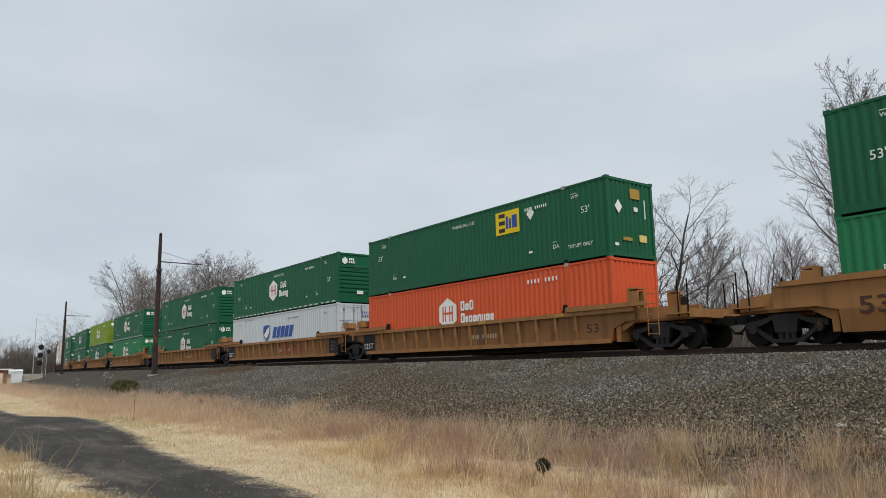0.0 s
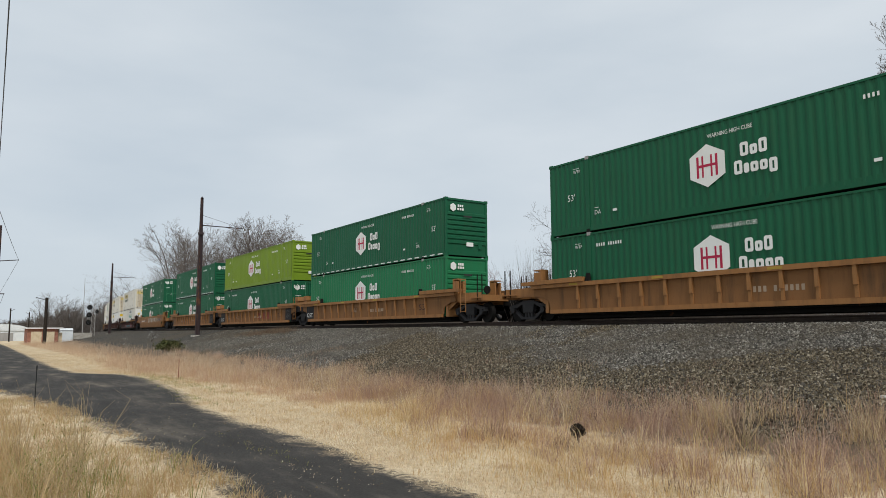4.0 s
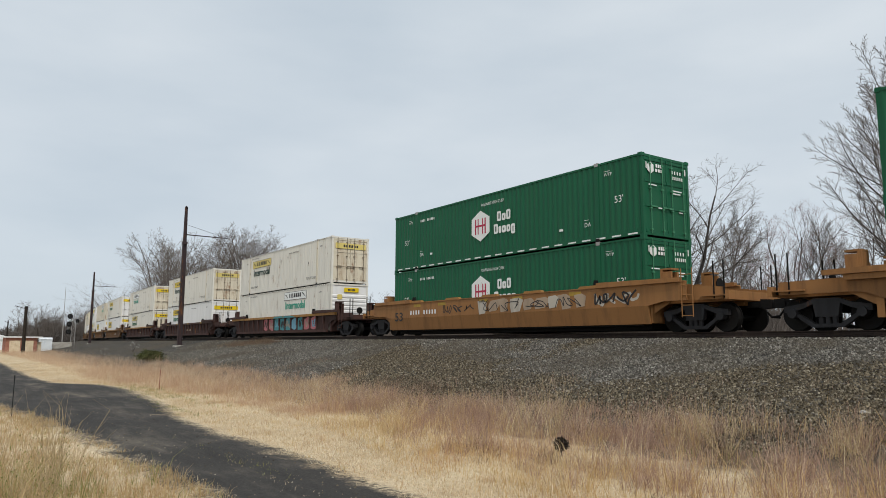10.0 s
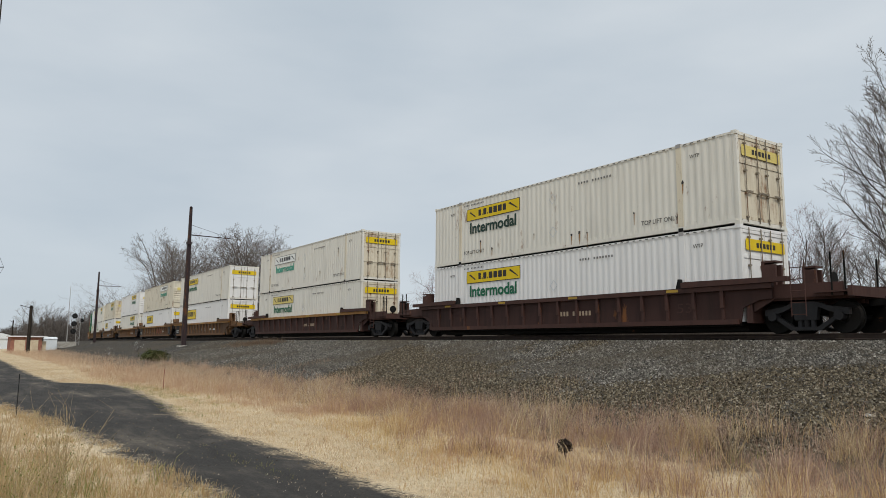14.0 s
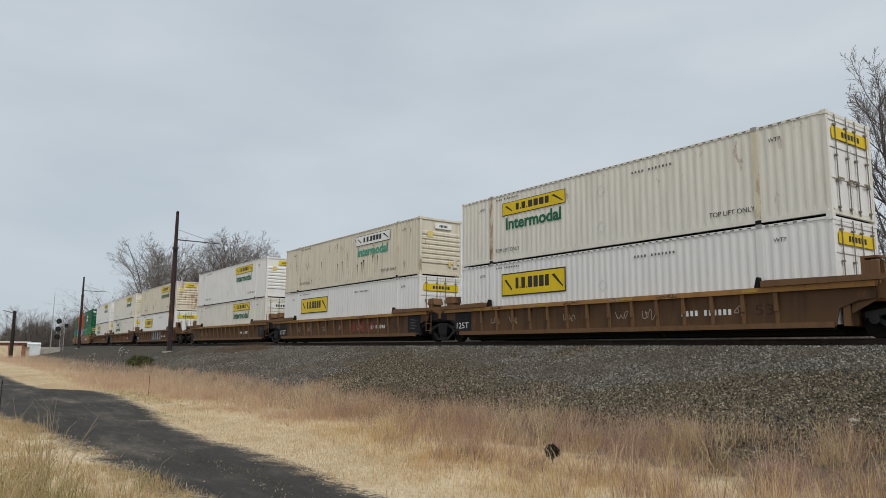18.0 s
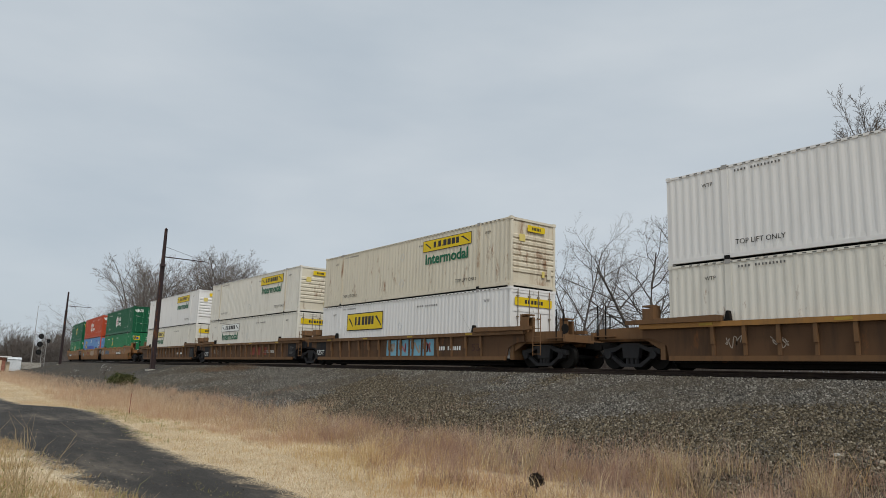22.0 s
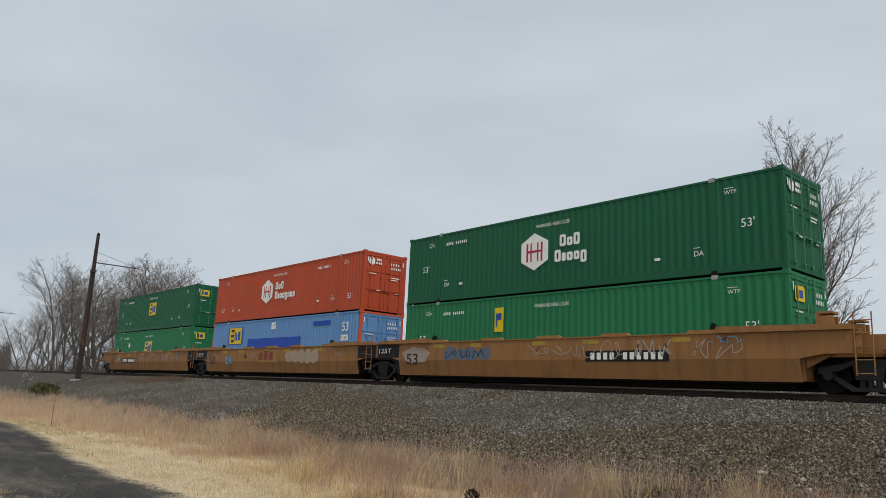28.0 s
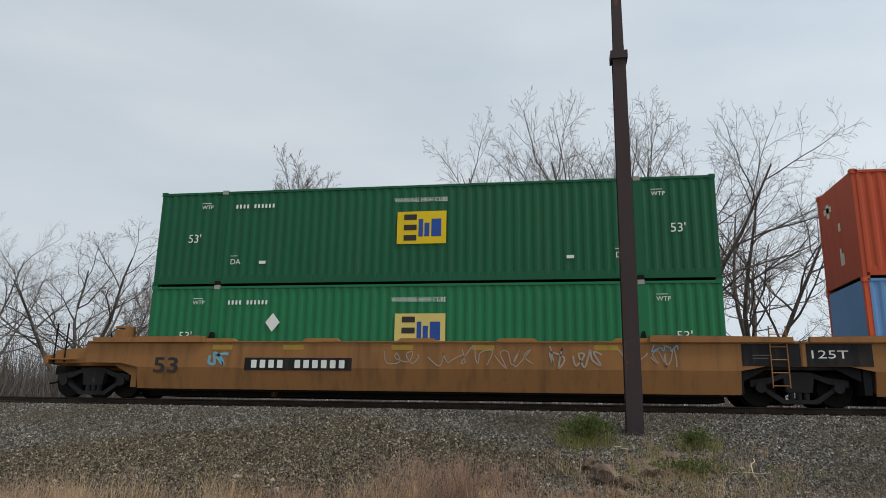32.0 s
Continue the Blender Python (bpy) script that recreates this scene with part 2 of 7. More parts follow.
SPRAY_PALE = paint("pale_spray", (0.46, 0.41, 0.34), 0.6, dirty=0.35)
SPRAY_PINK = paint("pink_spray", (0.42, 0.14, 0.15), 0.6, dirty=0.3)
SPRAY_TEAL = paint("teal_spray", (0.07, 0.24, 0.26), 0.6, dirty=0.3)
POLE_STEEL = paint("pole_steel", (0.042, 0.030, 0.032), 0.7, dirty=0.5, rust=0.42, dirt=(0.05, 0.026, 0.02))
WOOD_DARK = mottled("creosoted_wood", [(0.3, (0.014, 0.011, 0.009)), (0.7, (0.038, 0.030, 0.024))], 2.0, stretch=(6, 6, 1))


# ---- mesh helpers ----
def box(bm, x0, x1, y0, y1, z0, z1):
    v = [bm.verts.new(p) for p in ((x0, y0, z0), (x1, y0, z0), (x1, y1, z0), (x0, y1, z0), (x0, y0, z1), (x1, y0, z1), (x1, y1, z1), (x0, y1, z1))]
    for f in ((3, 2, 1, 0), (4, 5, 6, 7), (0, 1, 5, 4), (1, 2, 6, 5), (2, 3, 7, 6), (3, 0, 4, 7)):
        bm.faces.new([v[k] for k in f])


def prism(bm, outline, y0, y1):
    """An outline in x and z, drawn through from y0 to y1."""
    a = [bm.verts.new((x, y0, z)) for x, z in outline]
    b = [bm.verts.new((x, y1, z)) for x, z in outline]
    n = len(a)
    bm.faces.new(a)
    bm.faces.new(b[::-1])
    for k in range(n):
        bm.faces.new((a[k], b[k], b[(k + 1) % n], a[(k + 1) % n]))
    bmesh.ops.recalc_face_normals(bm, faces=bm.faces)


def tube(bm, p, q, r0, r1=None, sides=8):
    """A tapered rod from p to q."""
    p, q = Vector(p), Vector(q)
    r1 = r0 if r1 is None else r1
    turn = (q - p).to_track_quat("Z", "Y")
    rings = []
    for c, r in ((p, r0), (q, r1)):
        rings.append([bm.verts.new(c + turn @ Vector((r * math.cos(k * math.tau / sides), r * math.sin(k * math.tau / sides), 0))) for k in range(sides)])
    for k in range(sides):
        bm.faces.new((rings[0][k], rings[0][(k + 1) % sides], rings[1][(k + 1) % sides], rings[1][k]))
    bm.faces.new(rings[0][::-1])
    bm.faces.new(rings[1])


def mesh_of(name, bm, material):
    me = bpy.data.meshes.new(name)
    bm.to_mesh(me)
    bm.free()
    me.materials.append(material)
    return me


def put(name, me, parent, at=None, label=""):
    ob = new(name, me)
    ob.parent = parent
    if at is not None:
        ob.matrix_basis = at
    if label:
        ob["label"] = label
    return ob


def part(name, bm, material, parent, label="", at=None):
    return put(name, mesh_of(name, bm, material), parent, at, label)


def thing(name, label, category, group="", at=None, kind=""):
    ob = new(name)
    if at is not None:
        ob.matrix_world = at
    return tagged(ob, label, category, group, kind)


CACHE = {}


def cached(key, make, material):
    """The mesh for this key and material, made once."""
    k = (key, material.name)
    if k not in CACHE:
        bm = bmesh.new()
        make(bm)
        CACHE[k] = mesh_of(key[0] if isinstance(key, tuple) else key, bm, material)
    return CACHE[k]


def lettering(words, size, stretch=1.0, thick=0.0):
    """Flat letters standing in the x-z plane, facing -y, from their lower left corner."""
    cu = bpy.data.curves.new("letters", "FONT")
    cu.body, cu.size, cu.offset, cu.resolution_u = words, size / 0.7, thick, 3
    tmp = bpy.data.objects.new("letters", cu)
    me = bpy.data.meshes.new_from_object(tmp)
    bpy.data.objects.remove(tmp)
    me.transform(Matrix.Diagonal((stretch, 1, 1, 1)))
    me.transform(Matrix.Rotation(radians(90), 4, "X"))
    return me


def write(name, words, x, z, size, material, parent, y, stretch=1.0, width=None, thick=0.0, label=""):
    k = ("letters", words, size, stretch, width, thick, material.name)
    if k not in CACHE:
        me = lettering(words, size, stretch, thick)
        if width:
            xs = [v.co.x for v in me.vertices]
            me.transform(Matrix.Translation((-min(xs), 0, 0)))
            me.transform(Matrix.Diagonal((width / (max(xs) - min(xs)), 1, 1, 1)))
        me.materials.append(material)
        CACHE[k] = me
    return put(name, CACHE[k], parent, pose(x, y, z), label)


def flat(bm, x0, x1, z0, z1, y, thick=0.004):
    box(bm, x0, x1, y - thick, y, z0, z1)


def slab(bm, outline, y, thick=0.004):
    prism(bm, outline, y - thick, y)


# ---- containers ----
CL, CW, CH = 16.15, 2.59, 2.896
HALF = CL / 2
FACE = -CW / 2


def side_wall(bm, sign, pitch=0.27, depth=0.030):
    """Folded sheet between the posts: flat-topped waves."""
    y_out, y_in = sign * (CW / 2 - 0.012), sign * (CW / 2 - 0.012 - depth)
    z0, z1 = 0.16, CH - 0.09
    xs = []
    for a, b in ((-HALF + 0.13, -HALF + 1.97), (-HALF + 2.17, HALF - 2.17), (HALF - 1.97, HALF - 0.13)):
        n = max(1, round((b - a) / pitch))
        p = (b - a) / n
        for k in range(n):
            x = a + k * p
            xs += [(x, y_out), (x + p * 0.24, y_out), (x + p * 0.5, y_in), (x + p * 0.74, y_in)]
        xs.append((b, y_out))
    lo = [bm.verts.new((x, y, z0)) for x, y in xs]
    hi = [bm.verts.new((x, y, z1)) for x, y in xs]
    for k in range(len(xs) - 1):
        f = (lo[k], lo[k + 1], hi[k + 1], hi[k])
        bm.faces.new(f if sign < 0 else f[::-1])


def vertical_end(bm):
    """End sheet with upright waves."""
    y0, y1, n = -CW / 2 + 0.12, CW / 2 - 0.12, 10
    p = (y1 - y0) / n
    pts = []
    for k in range(n):
        y = y0 + k * p
        pts += [(HALF - 0.02, y), (HALF - 0.02, y + p * 0.36), (HALF - 0.06, y + p * 0.5), (HALF - 0.06, y + p * 0.86)]
    pts.append((HALF - 0.02, y1))
    lo = [bm.verts.new((x, y, 0.17)) for x, y in pts]
    hi = [bm.verts.new((x, y, CH - 0.12)) for x, y in pts]
    for k in range(len(pts) - 1):
        bm.faces.new((lo[k], lo[k + 1], hi[k + 1], hi[k]))


def ribbed_end(bm):
    """End sheet with seven lying ribs between a plain top and foot."""
    y0, y1 = -CW / 2 + 0.12, CW / 2 - 0.12
    zs = [(0.17, 0.05), (0.56, 0.05)]
    for k in range(7):
        z = 0.60 + k * 0.235
        zs += [(z, 0.05), (z + 0.03, 0.005), (z + 0.15, 0.005), (z + 0.19, 0.05)]
    zs += [(CH - 0.12, 0.05)]
    a = [bm.verts.new((HALF - d, y0, z)) for z, d in zs]
    b = [bm.verts.new((HALF - d, y1, z)) for z, d in zs]
    for k in range(len(zs) - 1):
        bm.faces.new((a[k], b[k], b[k + 1], a[k + 1]))


def door_leaf(bm):
    """One door leaf, hinge at y = 0, towards +y, with a recessed panel and lying ribs."""
    w, z0, z1 = CW / 2 - 0.13, 0.17, CH - 0.14
    box(bm, -0.05, 0.0, 0.01, w, z0, z1)
    for z in (z0, (z0 * 2 + z1) / 3, (z0 + z1 * 2) / 3, z1 - 0.1):
        box(bm, 0.002, 0.022, 0.02, w - 0.01, z, z + 0.10)


def lock_rod(bm):
    tube(bm, (0.05, 0, 0.10), (0.05, 0, CH - 0.08), 0.017, sides=6)
    for z in (0.22, 0.95, 1.65, 2.5):
        box(bm, 0.0, 0.07, -0.05, 0.05, z, z + 0.05)
    box(bm, 0.055, 0.075, -0.02, 0.30, 1.02, 1.07)


def roof_bow(bm):
    flat(bm, 0, 0.11, -0.035, 0, 0)


def make_container(colour, end, end_colour=None, post_colour=None, label="", name="shipping_container", roof_dots=False, lift_colour=None):
    c = thing(name, label, "container", "stacked containers")
    post_colour = post_colour or colour
    end_colour = end_colour or colour
    deep = 0.014 if roof_dots else 0.026
    put("side_panel", cached(("side_panel", -1), lambda bm: side_wall(bm, -1, depth=deep), colour), c)
    put("side_panel", cached(("side_panel", 1), lambda bm: side_wall(bm, 1, depth=deep), colour), c)
    put("roof", cached("roof", lambda bm: box(bm, -HALF + 0.05, HALF - 0.05, -CW / 2 + 0.03, CW / 2 - 0.03, CH - 0.07, CH - 0.04), colour), c)
    put("floor_frame", cached("floor_frame", lambda bm: box(bm, -HALF + 0.05, HALF - 0.05, -CW / 2 + 0.05, CW / 2 - 0.05, 0.05, 0.16), STEEL), c)
    for sy in (-1, 1):
        y_o, y_i = sy * CW / 2, sy * (CW / 2 - 0.09)
        ya, yb = min(y_o, y_i), max(y_o, y_i)
        put("top_rail", cached(("top_rail", sy), lambda bm: box(bm, -HALF + 0.1, HALF - 0.1, ya, yb, CH - 0.10, CH - 0.032), colour), c)
        put("bottom_rail", cached(("bottom_rail", sy), lambda bm: (box(bm, -HALF + 0.1, HALF - 0.1, ya, yb, 0.048, 0.17), box(bm, -HALF + 0.14, HALF - 0.14, min(y_o * 0.985, y_i), max(y_o * 0.985, y_i), 0.174, 0.29)), colour), c)
        for x in (-HALF + 2.07, HALF - 2.07):
            put("lifting_post", cached(("lifting_post", sy), lambda bm: box(bm, -0.10, 0.10, ya, yb, 0.171, CH - 0.101), lift_colour or colour), c, pose(x, sy * 0.004, 0))
            put("corner_casting", cached("lift_casting", lambda bm: box(bm, -0.09, 0.09, -0.08, 0.08, -0.062, 0.062), BRIGHT_STEEL), c, pose(x, sy * (CW / 2 - 0.066), CH - 0.06), "worn grey steel lifting casting")
            put("corner_casting", cached("lift_casting", lambda bm: box(bm, -0.09, 0.09, -0.08, 0.08, -0.062, 0.062), STEEL), c, pose(x, sy * (CW / 2 - 0.066), 0.064))
        for sx in (-1, 1):
            put("corner_post", cached("corner_post", lambda bm: (box(bm, -0.07, 0.07, -0.06, 0.06, 0.12, CH - 0.12), box(bm, -0.085, 0.085, -0.085, 0.085, 0.0, 0.118), box(bm, -0.085, 0.085, -0.085, 0.085, CH - 0.118, CH)), post_colour), c, pose(sx * (HALF - 0.085), sy * (CW / 2 - 0.085), 0))
    put("end_header", cached("end_header", lambda bm: box(bm, HALF - 0.1, HALF - 0.005, -CW / 2 + 0.17, CW / 2 - 0.17, CH - 0.13, CH - 0.032), post_colour), c)
    put("end_sill", cached("end_sill", lambda bm: box(bm, HALF - 0.1, HALF - 0.005, -CW / 2 + 0.17, CW / 2 - 0.17, 0.048, 0.165), post_colour), c)
    put("rear_wall", cached("rear_wall", lambda bm: box(bm, -HALF + 0.02, -HALF + 0.06, -CW / 2 + 0.145, CW / 2 - 0.145, 0.05, CH - 0.05), colour), c)
    if roof_dots:
        for k in range(56):
            put("roof_bow", cached("roof_bow", roof_bow, FADED_LETTER), c, pose(X(0.5) + k * 0.27, FACE - 0.001, CH - 0.05))
    if end == "doors":
        for sy in (-1, 1):
            leaf = put("door", cached("door", door_leaf, end_colour), c, pose(HALF - 0.03, sy * (CW / 2 - 0.12), 0) @ Matrix.Diagonal((1, -sy, 1, 1)))
            for d in (0.28, 0.92):
                put("lock_rod", cached("lock_rod", lock_rod, ROD_GREEN if end_colour in (GREEN, GREEN_PALE) else end_colour if end_colour in (RED_ORANGE, BLUE) else GRIMY_ROD), leaf, pose(0.012, d, 0))
    elif end == "ribs":
        put("end_wall", cached("ribbed_end_wall", ribbed_end, end_colour), c)
    else:
        put("end_wall", cached("upright_end_wall", vertical_end, end_colour), c)
    return c


def X(u):
    return u - HALF


def block(parent, x, z, w, h, material, y, name="number_bar", front=False):
    """One plain flat block with clipped corners, on the side, or on the front end if front (x runs across it)."""
    k = ("block", round(w, 3), round(h, 3), material.name)
    if k not in CACHE:
        bm = bmesh.new()
        g = min(w, h) * 0.1
        slab(bm, [(g, 0), (w - g, 0), (w, g), (w, h - g), (w - g, h), (g, h), (0, h - g), (0, g)], 0.0)
        CACHE[k] = mesh_of(name, bm, material)
    return put(name, CACHE[k], parent, pose(y, x, z, 0, 0, 90) if front else pose(x, y, z))


def bars(parent, u, z, n, w, h, material, y=FACE - 0.002, name="number_bar", gap=1.3):
    """Withheld figures: plain bars in a row."""
    p = w / (n + (n - 1) * gap)
    for k in range(n):
        if n < 7 or k != 4:
            block(parent, X(u) + k * p * (1 + gap), z, p, h, material, y, name)


def hexagon(bm, cx, cz, w, h, y):
    slab(bm, [(cx, cz + h / 2), (cx + w / 2, cz + h / 4), (cx + w / 2, cz - h / 4), (cx, cz - h / 2), (cx - w / 2, cz - h / 4), (cx - w / 2, cz + h / 4)], y)


def slim(c, x, z, w, h, material, y):
    """A name block: a bold hollow oblong with clipped corners, or a plain bar where it is narrow."""
    k = ("ring", round(w, 3), round(h, 3), material.name)
    if k not in CACHE:
        bm = bmesh.new()
        t = 0.095

        def clipped(a, g):
            return [(a + g, a), (w - a - g, a), (w - a, a + g), (w - a, h - a - g), (w - a - g, h - a), (a + g, h - a), (a, h - a - g), (a, a + g)]
        if w < 0.2:
            slab(bm, clipped(0, min(w, h) * 0.25), 0.0)
        else:
            o = [bm.verts.new((px, -0.004, pz)) for px, pz in clipped(0, 0.045)]
            i = [bm.verts.new((px, -0.004, pz)) for px, pz in clipped(t, 0.004)]
            b = [bm.verts.new((px, 0.0, pz)) for px, pz in clipped(0, 0.045)]
            for q in range(8):
                r = (q + 1) % 8
                bm.faces.new((o[q], o[r], i[r], i[q]))
                bm.faces.new((b[q], b[r], o[r], o[q]))
        CACHE[k] = mesh_of("name_block", bm, material)
    put("name_block", CACHE[k], c, pose(x, y, z))


def hexagon_emblem(c, u, z, inner=RED, w=1.27, h=1.38, two_lines=True, plate=LETTER):
    """White six-sided emblem and two lines of plain blocks."""
    y = FACE - 0.002
    bm = bmesh.new()
    hexagon(bm, X(u) + w / 2, z, w, h, y)
    e = part("emblem", bm, plate, c, "white six-sided emblem")
    bm = bmesh.new()
    cx = X(u) + w / 2
    for a, b in ((-0.30, -0.235), (-0.15, -0.10), (0.10, 0.15), (0.235, 0.30)):
        flat(bm, cx + a * w, cx + b * w, z - 0.26 * h, z + 0.24 * h, y - 0.005)
    flat(bm, cx - 0.24 * w, cx + 0.24 * w, z - 0.025 * h, z + 0.035 * h, y - 0.006)
    part("emblem_mark", bm, inner, e)
    x0 = X(u) + w + 0.30
    one, two = (0.30, 0.27, 0.29), (0.30, 0.20, 0.28, 0.27, 0.28) if two_lines else (0.30, 0.20, 0.28, 0.27, 0.28, 0.1, 0.12, 0.26, 0.24)
    a = x0 + (0.22 if two_lines else 0.0)
    for k, ww in enumerate(one):
        slim(c, a, z + 0.05, ww - 0.03, 0.42 if k != 1 else 0.30, plate, y)
        a += ww + 0.02
    a = x0
    for k, ww in enumerate(two):
        low = -0.12 if k == 4 else 0.0
        slim(c, a, z - 0.48 + low, ww - 0.03, (0.42 if k == 0 else 0.30) - low, plate, y)
        a += ww + 0.02


def square_emblem(c, u, z, w=1.42, h=0.95, back=YELLOW, border=None):
    """Yellow oblong with dark and blue strokes."""
    y = FACE - 0.002
    if border:
        bm = bmesh.new()
        flat(bm, X(u) - 0.12, X(u) + w + 0.14, z - 0.03, z + h + 0.03, y + 0.001)
        part("emblem_border", bm, border, c)
    bm = bmesh.new()
    flat(bm, X(u), X(u) + w, z, z + h, y - 0.002)
    e = part("emblem", bm, back, c, "yellow oblong emblem with dark strokes")
    x0 = X(u)
    for zz in (0.10, 0.42, 0.74):
        bm = bmesh.new()
        flat(bm, x0 + 0.14 * w, x0 + 0.40 * w, z + zz * h, z + (zz + 0.17) * h, y - 0.007)
        part("emblem_mark", bm, DARK_LETTER, e)
    for a, b, top in ((0.44, 0.53, 0.76), (0.56, 0.66, 0.64), (0.70, 0.90, 0.76)):
        bm = bmesh.new()
        flat(bm, x0 + a * w, x0 + b * w, z + 0.22 * h, z + top * h, y - 0.007)
        part("emblem_mark", bm, SIGN_BLUE, e)


def banner(c, u, z, w=3.65, h=0.56, back=YELLOW, thick_edge=False):
    """Long sign panel: a frame, a back and plain blocks in place of the name."""
    y = FACE - 0.002
    bm = bmesh.new()
    flat(bm, X(u), X(u) + w, z, z + h, y)
    e = part("sign_frame", bm, DARK_LETTER, c)
    g = 0.05 if thick_edge else 0.025
    bm = bmesh.new()
    flat(bm, X(u) + g, X(u) + w - g, z + g, z + h - g, y - 0.004)
    part("sign_panel", bm, back, e, "sign panel with plain blocks in place of a name")
    b = h * 0.28 if h < 0.7 else h * 0.3
    a = X(u) + w * 0.235
    for k, ww in enumerate((0.20, 0.06, 0.24, 0.06, 0.27, 0.27, 0.28, 0.24)):
        tall = h - b * 1.75
        if ww < 0.1:
            block(e, a, z + b, ww, 0.07, DARK_LETTER, y - 0.005, "name_block")
        else:
            block(e, a, z + b, ww - 0.02, tall, DARK_LETTER, y - 0.005, "name_block")
        a += ww + 0.045
    bm = bmesh.new()
    slab(bm, [(X(u) + w * 0.80, z + h * 0.74), (X(u) + w * 0.96, z + h * 0.20), (X(u) + w * 0.965, z + h * 0.26), (X(u) + w * 0.84, z + h * 0.78)], y - 0.008)
    part("sign_stroke", bm, DARK_LETTER, e)
    bm = bmesh.new()
    slab(bm, [(X(u) + w * 0.05, z + h * 0.7), (X(u) + w * 0.17, z + h * 0.24), (X(u) + w * 0.18, z + h * 0.3), (X(u) + w * 0.08, z + h * 0.74)], y - 0.008)
    part("sign_stroke", bm, DARK_LETTER, e)


def hub_marks(c, lower=False, low=False, number="left", at=1.30):
    z = 1.29 if lower else 0.62 if low else at
    write("length_mark", "53'", X(1.0), z, 0.25, LETTER, c, FACE - 0.003)
    write("length_mark", "53'", X(14.9), z, 0.25, LETTER, c, FACE - 0.003)
    write("warning", "WARNING HIGH CUBE", X(7.3), 2.36, 0.13, LETTER, c, FACE - 0.003, width=1.55)
    for u in (1.35, 14.45):
        write("lift_mark", "WTP", X(u), 2.33, 0.12, LETTER, c, FACE - 0.003)
        block(c, X(u), 2.50, 0.30, 0.016, LETTER, FACE - 0.002, "mark_line")
    bars(c, 2.45 if number == "left" else 12.0, 2.32, 11, 1.2, 0.12, LETTER, gap=1.0)
    if not lower:
        for u in (2.4, 13.45):
            write("lift_mark", "DA", X(u), 0.62, 0.16, LETTER, c, FACE - 0.003)
            block(c, X(u), 0.86, 0.22, 0.018, LETTER, FACE - 0.002, "mark_line")
            block(c, X(u + 0.9 if u < 5 else u - 1.3), 0.62, 0.2, 0.09, LETTER, FACE - 0.002, "notice")


def white_marks(c, lower=False):
    bars(c, 2.4, 2.62, 14, 1.4, 0.07, FADED_LETTER)
    bars(c, 9.6, 2.38, 12, 1.6, 0.08, FADED_LETTER)
    write("lift_mark", "WTP", X(1.3), 2.33, 0.12, DARK_LETTER, c, FACE - 0.003)
    write("lift_mark", "WTP", X(14.5), 2.33, 0.12, DARK_LETTER, c, FACE - 0.003)
    if not lower:
        write("lift_note", "TOP LIFT ONLY", X(2.35), 0.42, 0.15, DARK_LETTER, c, FACE - 0.003, width=1.5)
        write("lift_note", "TOP LIFT ONLY", X(12.5), 0.42, 0.15, DARK_LETTER, c, FACE - 0.003, width=1.5)
    for z in ((1.55,) if lower else (0.75, 2.05)):
        put("placard_frame", cached("placard_frame", placard_frame, PALE_GREY), c, pose(X(8.2), FACE - 0.001, z), "thin empty diamond frame")


def dashes(c):
    """Row of pale reflecting dashes along the bottom rail."""
    u = 0.35
    while u < 15.8:
        block(c, X(u), 0.085, 0.42, 0.055, LETTER, FACE - 0.001, "reflector")
        u += 0.72


